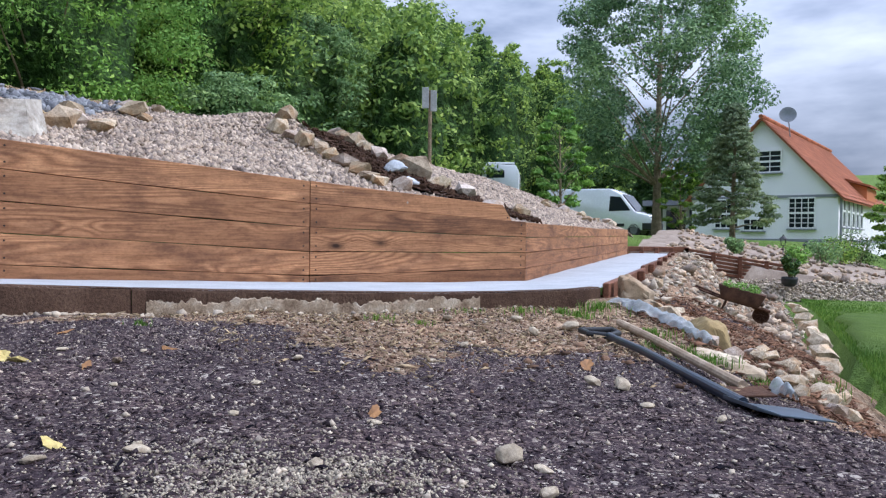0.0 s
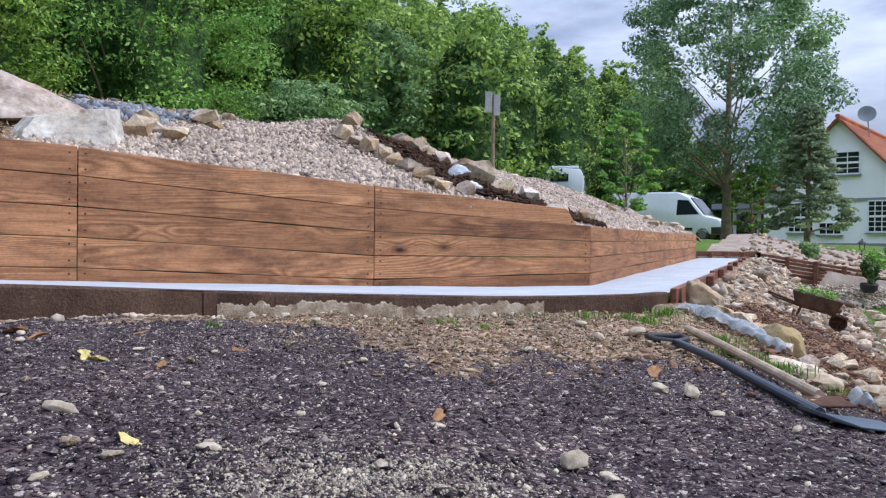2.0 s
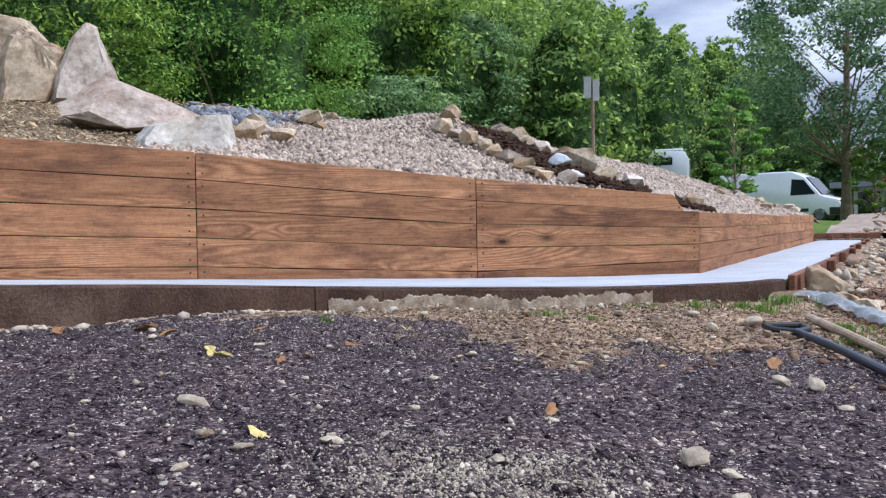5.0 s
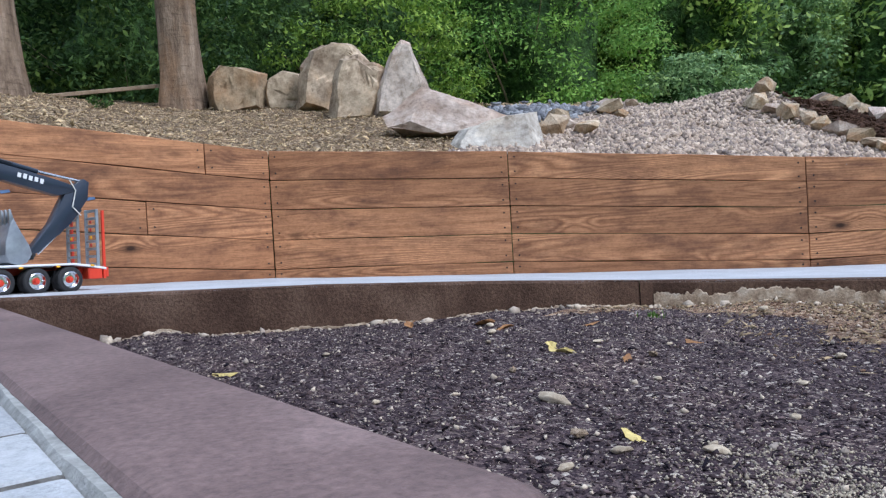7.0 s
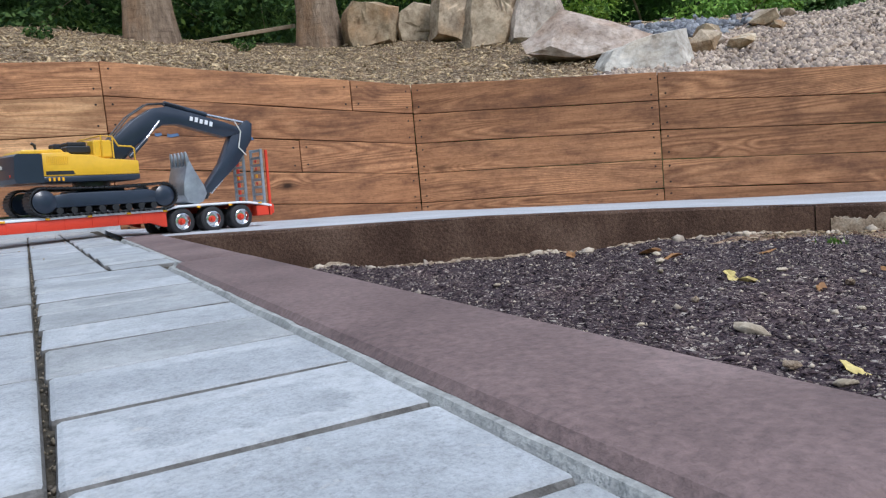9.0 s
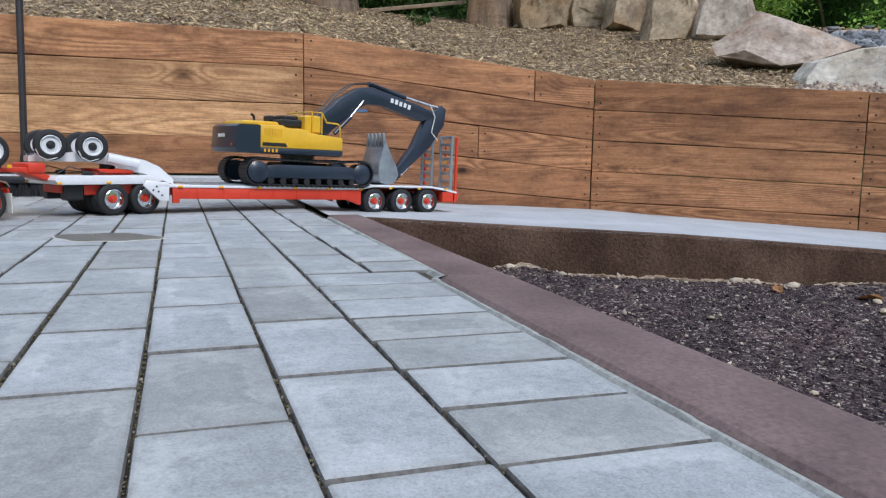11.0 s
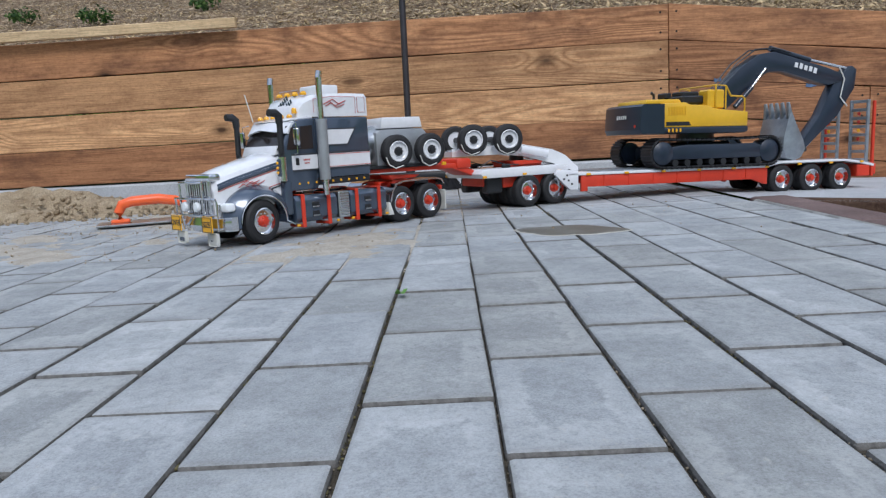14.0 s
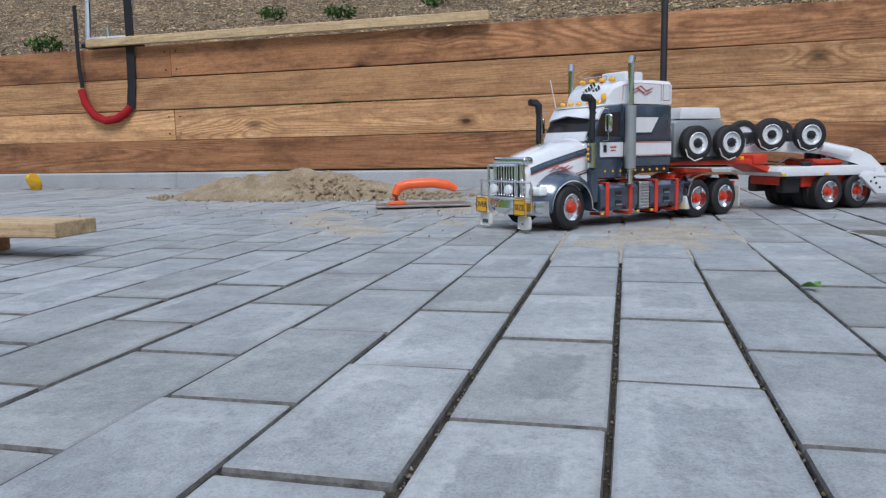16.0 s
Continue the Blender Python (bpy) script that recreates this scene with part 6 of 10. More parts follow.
def house(x, y, z, turn):
    th = thing("house", "white rendered house with red tiled gable roof", "house", at=pose(x, y, z, 0, 0, turn))
    W, D, E, RZ = 6.2, 15.0, 3.22, 6.6
    bm = bmesh.new()
    prism(bm, [(-W, -0.8), (0, -0.8), (0, E), (-W / 2, RZ), (-W, E)], 0, D)
    part("wall", bm, M_PLASTER, th)
    root = new("roof")
    root.parent = th
    for sgn in (1, -1):
        L = math.hypot(W / 2 + 0.25, RZ - E + 0.27)
        a = math.atan2(RZ - E, W / 2)
        n_rows, n_cols = 17, 60
        V, F, c = [], [], 0
        for r in range(n_rows):
            for k in range(n_cols):
                u0, u1 = r * L / n_rows, (r + 1.25) * L / n_rows
                y0, y1 = -0.3 + k * (D + 0.6) / n_cols, -0.3 + (k + 0.97) * (D + 0.6) / n_cols
                lift = 0.09
                for (u, yy, dz) in ((u0, y0, lift - 0.05), (u1, y0, lift), (u1, y1, lift), (u0, y1, lift - 0.05)):
                    V.append((-W / 2 + sgn * (u * math.cos(a)), yy, RZ + 0.06 - u * math.sin(a) + dz))
                F.append([c, c + 1, c + 2, c + 3])
                c += 4
        from_np("roof_tiles", V, F, M_TILE, kind="stuff", parent=root)
        bm = bmesh.new()
        prism(bm, [(-W / 2, RZ), (-W / 2 + sgn * (W / 2 + 0.25), E - 0.27), (-W / 2 + sgn * (W / 2 + 0.25), E - 0.19), (-W / 2, RZ + 0.08)], -0.28, D + 0.28)
        part("roof_deck", bm, M_TILE, root)
    bm = bmesh.new()
    for k in range(30):
        cyl(bm, (-W / 2, -0.3 + k * 0.52, RZ + 0.14), (-W / 2, 0.24 + k * 0.52, RZ + 0.15), 0.1, 0.12, 8)
    part("ridge_tiles", bm, M_TILE, root)
    for zz, hh in ((E - 0.05, 0.12), (1.25, 0.14)):
        bm = bmesh.new()
        box(bm, (-W / 2, -0.02, zz), (W + 0.06, 0.05, hh))
        box(bm, (0.02, D / 2, zz), (0.05, D, hh))
        part("band", bm, M_BAND, th)
    window_unit(th, -1.42, 2.45, 1.05, 1.3, cols=4, rows=6)
    window_unit(th, -4.6, 2.45, 1.05, 1.3, cols=4, rows=6)
    window_unit(th, -2.75, 4.75, 0.95, 0.95, cols=2, rows=4)
    window_unit(th, -3.4, 1.95, 0.9, 0.5, cols=3, rows=2)
    side = Matrix.Rotation(radians(90), 4, "Z")
    for k in range(5):
        window_unit(th, 1.1 + k * 1.15, 2.55, 0.62, 1.35, cols=1, rows=2, m=side)
    for k in range(5):
        window_unit(th, 1.2 + k * 1.5, 0.35, 0.6, 0.9, cols=1, rows=2, m=side)
    bm = bmesh.new()
    tube(bm, [(0.1, 0.05, E - 0.1), (0.1, 0.05, 2.0), (0.1, 0.05, -0.7)], 0.05)
    part("downpipe", bm, M_BAND, th)
    bm = bmesh.new()
    prism(bm, [(-1.6, E + 0.5), (0.02, E + 0.0), (0.02, E + 0.75), (-1.2, E + 1.2)], 7.4, 10.6)
    d = part("dormer", bm, M_ORANGE_CLAD, th, "orange clad dormer")
    bm = bmesh.new()
    prism(bm, [(-1.9, E + 1.4), (0.2, E + 0.74), (0.2, E + 0.84), (-1.9, E + 1.52)], 7.2, 10.8)
    part("dormer_roof", bm, M_TILE, d)
    bm = bmesh.new()
    lathe(bm, [(0.02, 0.0), (0.2, 0.02), (0.33, 0.07), (0.36, 0.12), (0.34, 0.12), (0.2, 0.05), (0.02, 0.03)], pose(-W / 2 + 0.95, 0.4, RZ + 0.18, 75, 0, 20), 20)
    dish = part("satellite_dish", bm, M_BAND, th, "grey satellite dish")
    bm = bmesh.new()
    tube(bm, [(-W / 2 + 0.95, 0.5, RZ + 0.2), (-W / 2 + 1.05, 0.5, RZ - 0.75)], 0.025)
    part("dish_pole", bm, M_BAND, dish)
    # low wing towards the drive
    bm = bmesh.new()
    prism(bm, [(-10.5, -0.8), (-W - 0.01, -0.8), (-W - 0.01, 3.2), (-10.5, 3.2)], 7.5, 13)
    part("wing_wall", bm, M_PLASTER, th)
    bm = bmesh.new()
    prism(bm, [(-11.2, 3.2), (-6.22, 3.2), (-6.22, 3.5), (-11.2, 3.5)], 6.2, 13.3)
    part("wing_roof", bm, M_BAND, th, "flat grey roof of the low wing")
    for k in range(3):
        window_unit(th, -9.7 + k * 1.35, 1.7, 1.2, 2.6, y=7.5, cols=1, rows=1, sill=False)
    return th


house(6.13, 35.8, gz(6.13, 35.8) + 0.05, -18)

# ---------------------------------------------------------------- vehicles on the drive
M_VAN = plain("white_car_paint", (0.74, 0.77, 0.8), 0.25, coat=0.6, wear=0.04)
M_TYRE = plain("black_rubber", (0.015, 0.015, 0.017), 0.7)
M_BLACK = plain("black_plastic", (0.016, 0.017, 0.02), 0.45)
M_CHROME = plain("bright_chrome", (0.75, 0.76, 0.78), 0.12, 1.0, wear=0.05)


M_VAN_RIM = plain("grey_steel_rim", (0.12, 0.125, 0.13), 0.5)


def van(x, y, z, turn):
    """Long high-roofed panel van, nose along its +x."""
    th = thing("panel_van", "white high-roofed panel van parked on the drive", "van", at=pose(x, y, z, 0, 0, turn))
    bm = bmesh.new()
    prism(bm, [(-3.3, 0.45), (2.35, 0.35), (2.62, 0.45), (2.66, 0.85), (2.5, 1.12), (1.75, 1.32), (1.0, 2.25), (0.4, 2.55), (-3.15, 2.6), (-3.32, 2.4)], -0.98, 0.98, 0.09)
    body = part("body", bm, M_VAN, th)
    for s in (-1, 1):
        bm = bmesh.new()
        prism(bm, [(0.35, 1.35), (1.52, 1.38), (0.98, 2.1), (0.42, 2.15)], s * 0.975, s * 0.992)
        part("side_window", bm, M_PANE, body)
    bm = bmesh.new()
    prism(bm, [(1.80, 1.36), (1.07, 2.25), (1.04, 2.22), (1.77, 1.33)], -0.85, 0.85)
    part("windscreen", bm, M_PANE, body)
    bm = bmesh.new()
    box(bm, (2.4, 0, 0.56), (0.6, 2.0, 0.4), 0.06)
    part("bumper", bm, M_BLACK, th)
    bm = bmesh.new()
    box(bm, (2.62, 0, 0.92), (0.12, 1.1, 0.24), 0.03)
    part("grille", bm, M_BLACK, th)
    for s in (-1, 1):
        bm = bmesh.new()
        box(bm, (2.5, s * 0.78, 1.0), (0.22, 0.3, 0.2), 0.05)
        part("headlight", bm, M_CHROME, th)
        for xx in (-2.2, 1.7):
            bm = bmesh.new()
            lathe(bm, [(0.2, -0.1), (0.33, -0.1), (0.35, 0), (0.33, 0.1), (0.2, 0.1)], pose(xx, s * 0.88, 0.35, 90), 22)
            w = part("wheel", bm, M_TYRE, th)
            bm = bmesh.new()
            lathe(bm, [(0.02, -0.1), (0.2, -0.11), (0.2, 0.11), (0.02, 0.1)], pose(xx, s * 0.88, 0.35, 90), 18)
            part("rim", bm, M_VAN_RIM, w)
        bm = bmesh.new()
        box(bm, (-0.5, s * 0.985, 0.62), (3.4, 0.03, 0.16), 0.01)
        part("rubbing_strip", bm, M_BLACK, body)
    return th


van(-4.15, 42.0, gz(-4.2, 42.0), -12)


def camper(x, y, z, turn):
    th = thing("camper_van", "white boxy camper seen over the bank", "camper", at=pose(x, y, z, 0, 0, turn))
    bm = bmesh.new()
    prism(bm, [(-1.1, 0.5), (1.1, 0.5), (1.15, 2.35), (0.95, 2.75), (-1.05, 2.85), (-1.15, 2.4)], -2.2, 2.2, 0.07)
    body = part("body", bm, M_VAN, th)
    bm = bmesh.new()
    box(bm, (-0.3, -2.21, 2.2), (1.1, 0.03, 0.45), 0.01)
    part("rear_window", bm, M_PANE, body)
    bm = bmesh.new()
    box(bm, (0, 0, 2.92), (1.7, 3.4, 0.12), 0.04)
    part("roof_rack", bm, M_VAN, th)
    for s in (-1, 1):
        for yy in (-1.4, 1.4):
            bm = bmesh.new()
            lathe(bm, [(0.05, -0.1), (0.33, -0.1), (0.36, 0), (0.33, 0.1), (0.05, 0.1)], pose(s * 0.95, yy, 0.36, 0, 90, 0), 20)
            part("wheel", bm, M_TYRE, th)
    return th


camper(-9.35, 39.0, gz(-9.35, 39.0), 12).scale = (0.82, 0.82, 0.82)

# ---------------------------------------------------------------- scale model road train
M_GREY = plain("blue_grey_paint", (0.062, 0.085, 0.125), 0.22, 0.3, 0.9, 0.08)
M_WHITE = plain("white_paint", (0.74, 0.75, 0.78), 0.2, 0.0, 0.8, 0.015)
M_RED = plain("orange_red_paint", (0.60, 0.04, 0.014), 0.5, 0.0, 0.1, 0.1)
M_STEEL = plain("brushed_steel", (0.5, 0.52, 0.54), 0.3, 1.0, wear=0.15)
M_AMBER = plain("amber_lens", (0.85, 0.42, 0.02), 0.25, 0.0, 0.4, 0.05)
M_SIGN = plain("yellow_sign", (0.82, 0.42, 0.02), 0.45, wear=0.06)
M_DARKLINE = plain("dark_line", (0.03, 0.035, 0.045), 0.4)
M_REDLINE = plain("red_line", (0.45, 0.04, 0.03), 0.4)
M_FLAP = plain("pale_flap", (0.62, 0.62, 0.58), 0.6, wear=0.2)
M_YELLOW = plain("yellow_paint", (0.72, 0.42, 0.02), 0.4, 0.0, 0.3, 0.08)
M_DARKBLUE = plain("dark_blue_grey_paint", (0.016, 0.026, 0.045), 0.35, 0.0, 0.25, 0.12)
M_BUCKET = plain("worn_steel", (0.30, 0.335, 0.37), 0.42, 0.6, wear=0.3)
M_SCREEN = plain("smoked_glass", (0.03, 0.025, 0.025), 0.08, wear=0.05)
M_LAMP = plain("clear_lens", (0.8, 0.83, 0.86), 0.12, 0.0, 0.6, 0.03)
M_GUARD = plain("frosted_guard", (0.34, 0.36, 0.38), 0.35, 0.4, wear=0.1)


def loft(bm, rings):
    """Skin over rings of equally many points."""
    vs = [[bm.verts.new(p) for p in r] for r in rings]
    n = len(vs[0])
    for u, w in zip(vs, vs[1:]):
        for k in range(n):
            bm.faces.new((u[k], u[(k + 1) % n], w[(k + 1) % n], w[k]))
    bm.faces.new(vs[0][::-1])
    bm.faces.new(vs[-1])
    bmesh.ops.recalc_face_normals(bm, faces=bm.faces)


def wheel_meshes(r, w, dual, hub_mat, key):
    """Tyre with tread grooves, steel rim and coloured hub, its axle along y, outer face at y = 0."""
    bm = bmesh.new()
    rows = [(0.0, 1)] if not dual else [(0.0, 1), (w * 1.12, 1)]
    for off, _ in rows:
        prof = [(r * 0.60, -0.001), (r * 0.72, 0.002), (r * 0.9, 0.0005), (r * 0.965, -w * 0.08), (r, -w * 0.16)]
        for g in range(3):
            c = -w * (0.32 + 0.18 * g)
            prof += [(r, c + w * 0.03), (r * 0.965, c + w * 0.012), (r * 0.965, c - w * 0.012), (r, c - w * 0.03)]
        prof += [(r, -w * 0.84), (r * 0.965, -w * 0.92), (r * 0.88, -w), (r * 0.6, -w)]
        lathe(bm, [(a, b - off) for a, b in prof], Matrix.Rotation(radians(-90), 4, "X"), 36, False)
    bmesh.ops.recalc_face_normals(bm, faces=bm.faces)
    tyre = mesh_of(bm, "tyre", True)
    tyre.materials.append(M_TYRE)
    bm = bmesh.new()
    dish = -0.010 if dual else -0.004
    lathe(bm, [(r * 0.62, -w * 0.9), (r * 0.62, 0.002), (r * 0.58, 0.003), (r * 0.54, -0.003), (r * 0.5, dish), (r * 0.22, dish + 0.001), (0.0005, dish + 0.001)], Matrix.Rotation(radians(-90), 4, "X"), 30)
    for k in range(10):
        a = 2 * math.pi * k / 10
        cyl(bm, (r * 0.36 * math.cos(a), dish - 0.001, r * 0.36 * math.sin(a)), (r * 0.36 * math.cos(a), dish + 0.0022, r * 0.36 * math.sin(a)), r * 0.035, seg=6)
    bmesh.ops.recalc_face_normals(bm, faces=bm.faces)
    rim = mesh_of(bm, "rim", True)
    rim.materials.append(M_CHROME if hub_mat is not M_BLACK else M_WHITE)
    bm = bmesh.new()
    lathe(bm, [(r * 0.27, dish), (r * 0.27, dish + 0.004), (r * 0.19, dish + 0.007), (r * 0.16, 0.003 if dual else 0.006), (0.0005, 0.004 if dual else 0.007)], Matrix.Rotation(radians(-90), 4, "X"), 20)
    for k in range(8):
        a = 2 * math.pi * k / 8
        cyl(bm, (r * 0.225 * math.cos(a), dish + 0.003, r * 0.225 * math.sin(a)), (r * 0.225 * math.cos(a), dish + 0.009, r * 0.225 * math.sin(a)), r * 0.03, seg=6)
    hub = mesh_of(bm, "hub", True)
    hub.materials.append(hub_mat)
    return tyre, rim, hub


W_FRONT = wheel_meshes(0.0445, 0.026, False, M_RED, "f")
W_DUAL = wheel_meshes(0.043, 0.022, True, M_RED, "d")
W_SPARE = wheel_meshes(0.040, 0.022, False, M_BLACK, "s")


def wheel(parent, meshes, x, y, z, steer=0.0):
    """Puts a wheel's outer face at y; on the other side it is turned about."""
    tyre = new("wheel", meshes[0])
    tyre.parent = parent
    tyre.matrix_basis = pose(x, y, z, 0, 0, (0 if y > 0 else 180) + steer)
    for nm, me in (("rim", meshes[1]), ("hub", meshes[2])):
        o = new(nm, me)
        o.parent = tyre
    return tyre


def bars(bm, x, y, z, w, h, n, m=None):
    """Unreadable lettering as short upright bars."""
    for k in range(n):
        box(bm, (x + (k + 0.5) * w / n - w / 2, y, z + (0.06 * h if k % 2 else 0)), (w / n * 0.62, 0.0012, h * (0.9 if k % 3 else 1.0)), m=m)


def lettering(text, size, parent, m, mat):
    cu = bpy.data.curves.new("lettering", "FONT")
    cu.body, cu.size, cu.extrude, cu.align_x, cu.align_y = text, size, 0.0004, "CENTER", "CENTER"
    tmp = bpy.data.objects.new("lettering", cu)
    scene.collection.objects.link(tmp)
    me = bpy.data.meshes.new_from_object(tmp.evaluated_get(bpy.context.evaluated_depsgraph_get()))
    bpy.data.objects.remove(tmp)
    ob = new("lettering", me)
    me.materials.clear()
    me.materials.append(mat)
    ob.parent = parent
    ob.matrix_basis = m
    return ob


def tractor(at):
    th = thing("model_truck", "grey and white scale model bonneted road tractor on paving", "model truck", "road train", at=at)
    P = lambda name, bm, mat, parent=th, label="", smooth=True: part(name, bm, mat, parent, label, smooth)
    # frame rails
    bm = bmesh.new()
    for s in (-1, 1):
        box(bm, (-0.24, s * 0.028, 0.062), (0.62, 0.010, 0.022), 0.002)
    for x in (-0.5, -0.36, -0.2, 0.03):
        box(bm, (x, 0, 0.062), (0.012, 0.05, 0.018))
    P("frame", bm, M_RED)
    for x, ms in ((0.0, W_FRONT), (-0.385, W_DUAL), (-0.48, W_DUAL)):
        for s in (-1, 1):
            wheel(th, ms, x, s * 0.086, 0.0445 if ms is W_FRONT else 0.043, 9 if ms is W_FRONT else 0)
        bm = bmesh.new()
        cyl(bm, (x, -0.075, 0.044), (x, 0.075, 0.044), 0.008)
        box(bm, (x, 0, 0.044), (0.02, 0.03, 0.024), 0.005)
        P("axle", bm, M_BLACK)
    # bonnet: sections from the grille back to the screen
    bm = bmesh.new()
    secs = []
    for x, w, z0, z1 in ((0.088, 0.050, 0.060, 0.132), (0.080, 0.054, 0.060, 0.143), (0.05, 0.058, 0.065, 0.153), (0.0, 0.062, 0.072, 0.166), (-0.04, 0.066, 0.075, 0.176), (-0.066, 0.069, 0.078, 0.182)):
        k = 0.014
        secs.append([(x, -w, z0), (x, -w, z1 - k * 1.6), (x, -w + k * 0.5, z1 - k * 0.6), (x, -w + k * 1.6, z1), (x, -0.008, z1 + 0.004), (x, 0.008, z1 + 0.004), (x, w - k * 1.6, z1), (x, w - k * 0.5, z1 - k * 0.6), (x, w, z1 - k * 1.6), (x, w, z0)])
    loft(bm, secs)
    hood = P("bonnet", bm, M_WHITE, label="white bonnet with dark and red lines")
    for s in (-1, 1):
        for (za, zb, mat, nm) in ((0.0175, 0.012, M_GREY, "stripe"), (0.0275, 0.0026, M_DARKLINE, "stripe"), (0.0315, 0.0012, M_REDLINE, "pinstripe"), (0.062, 0.0012, M_REDLINE, "pinstripe"), (0.066, 0.0026, M_DARKLINE, "stripe")):
            bm = bmesh.new()
            for (xa, wa, _, ta), (xb, wb, _, tb) in zip(((0.08, 0.054, 0, 0.143), (0.05, 0.058, 0, 0.153), (0.0, 0.062, 0, 0.166), (-0.04, 0.066, 0, 0.176)), ((0.05, 0.058, 0, 0.153), (0.0, 0.062, 0, 0.166), (-0.04, 0.066, 0, 0.176), (-0.066, 0.069, 0, 0.182))):
                q = []
                for x, w, t in ((xa, wa, ta), (xb, wb, tb)):
                    for dz in (za, za + zb):
                        for o in (0.0, 0.0012):
                            inset = max(0.0, (0.0224 - dz)) * 0.42
                            q.append(bm.verts.new((x, s * (w + o - inset), t - dz)))
                for f in ((0, 1, 3, 2), (4, 6, 7, 5), (1, 5, 7, 3), (0, 2, 6, 4), (0, 4, 5, 1), (2, 3, 7, 6)):
                    bm.faces.new([q[i] for i in f])
            bmesh.ops.recalc_face_normals(bm, faces=bm.faces)
            P(nm, bm, mat, hood, smooth=False)
        bm = bmesh.new()
        for k, c in enumerate(((0.02, 0.116), (0.012, 0.122), (0.0, 0.12))):
            tube(bm, [(c[0] + 0.018, s * 0.0622, c[1]), (c[0] + 0.006, s * 0.0632, c[1] + 0.006), (c[0] - 0.006, s * 0.064, c[1] - 0.001), (c[0] - 0.022, s * 0.0655, c[1] + 0.006)], 0.0009, 5)
        P("scroll_ornament", bm, M_REDLINE if s > 0 else M_DARKLINE, hood)
    # chrome hood crown over the grille
    bm = bmesh.new()
    box(bm, (0.082, 0, 0.139), (0.026, 0.104, 0.016), 0.006, seg=3)
    P("grille_crown", bm, M_CHROME)
    bm = bmesh.new()
    box(bm, (0.0895, 0, 0.096), (0.004, 0.088, 0.074), 0.001)
    grille = P("grille", bm, M_BLACK)
    bm = bmesh.new()
    for k in range(10):
        box(bm, (0.094, -0.04 + k * 0.0089, 0.096), (0.004, 0.0042, 0.07), 0.001)
    box(bm, (0.093, 0, 0.134), (0.008, 0.094, 0.006), 0.002)
    box(bm, (0.093, 0, 0.06), (0.008, 0.094, 0.005), 0.002)
    for s in (-1, 1):
        box(bm, (0.093, s * 0.046, 0.097), (0.008, 0.006, 0.076), 0.002)
    P("grille_bars", bm, M_CHROME, grille)
    # wings over the front wheels
    for s in (-1, 1):
        bm = bmesh.new()
        n = 22
        sec = []
        for k in range(n + 1):
            a = math.radians(-8 + 196 * k / n)
            ri, ro = 0.0525, 0.066 + 0.008 * math.sin(math.radians(180 * k / n))
            zc = 0.044
            cx, cz = math.cos(a), math.sin(a)
            xo = cx * ro * (1.22 if cx > 0 else 1.12)
            sec.append([(cx * ri, s * 0.088, zc + cz * ri), (cx * (ri + 0.004), s * 0.0905, zc + cz * (ri + 0.004)), (cx * (ri + 0.4 * (ro - ri)) * 1.05, s * 0.086, zc + cz * (ri + 0.55 * (ro - ri))), (xo, s * 0.066, zc + cz * ro), (xo * 0.98, s * 0.056, zc + cz * (ro + 0.002)), (cx * ri, s * 0.056, zc + cz * ri)])
        loft(bm, sec)
        wing = P("wing", bm, M_GREY)
        bm = bmesh.new()
        tube(bm, [(math.cos(math.radians(a)) * 0.0535, s * 0.0895, 0.044 + math.sin(math.radians(a)) * 0.0535) for a in range(-5, 190, 9)] + [(-0.066, s * 0.0895, 0.034), (-0.074, s * 0.089, 0.03)], 0.0016, 6)
        P("wing_trim", bm, M_CHROME, wing)
        bm = bmesh.new()
        box(bm, (0.072, s * 0.068, 0.079), (0.022, 0.036, 0.018), 0.006, seg=3)
        P("headlight", bm, M_LAMP, wing, "clear headlight")
        bm = bmesh.new()
        box(bm, (0.0835, s * 0.061, 0.079), (0.003, 0.013, 0.013), 0.003, seg=2)
        P("lamp_insert", bm, M_CHROME, wing)
        bm = bmesh.new()
        prism(bm, [(-0.058, 0.05), (-0.078, 0.05), (-0.078, 0.121), (-0.058, 0.12)], s * 0.060, s * 0.082, 0.003)
        P("wing_back", bm, M_GREY, wing)
    # bumper, bull bar, signs and flaps
    bm = bmesh.new()
    secs = []
    for y in (-0.088, -0.075, -0.045, 0.0, 0.045, 0.075, 0.088):
        x = 0.103 - 0.03 * (abs(y) / 0.088) ** 4
        secs.append([(x - 0.012, y, 0.032), (x, y, 0.032), (x + 0.004, y, 0.045), (x, y, 0.06), (x - 0.012, y, 0.06)])
    loft(bm, secs)
    P("bumper", bm, M_CHROME)
    bm = bmesh.new()
    X = 0.114
    for z in (0.131, 0.099):
        tube(bm, [(X - 0.004, -0.046, z), (X, -0.03, z), (X, 0.03, z), (X - 0.004, 0.046, z)], 0.0026)
    for s in (-1, 1):
        tube(bm, [(X - 0.004, s * 0.046, 0.131), (X - 0.004, s * 0.046, 0.1), (X - 0.004, s * 0.046, 0.064), (X - 0.008, s * 0.046, 0.035)], 0.0026)
        tube(bm, [(X - 0.004, s * 0.046, 0.099), (X - 0.004, s * 0.07, 0.099), (X - 0.01, s * 0.082, 0.098), (X - 0.012, s * 0.083, 0.09), (X - 0.012, s * 0.083, 0.035)], 0.0022)
        tube(bm, [(X - 0.004, s * 0.046, 0.067), (X - 0.01, s * 0.083, 0.067)], 0.0018)
    tube(bm, [(X - 0.002, -0.046, 0.066), (X, 0, 0.066), (X - 0.002, 0.046, 0.066)], 0.0022)
    bull = P("bull_bar", bm, M_CHROME)
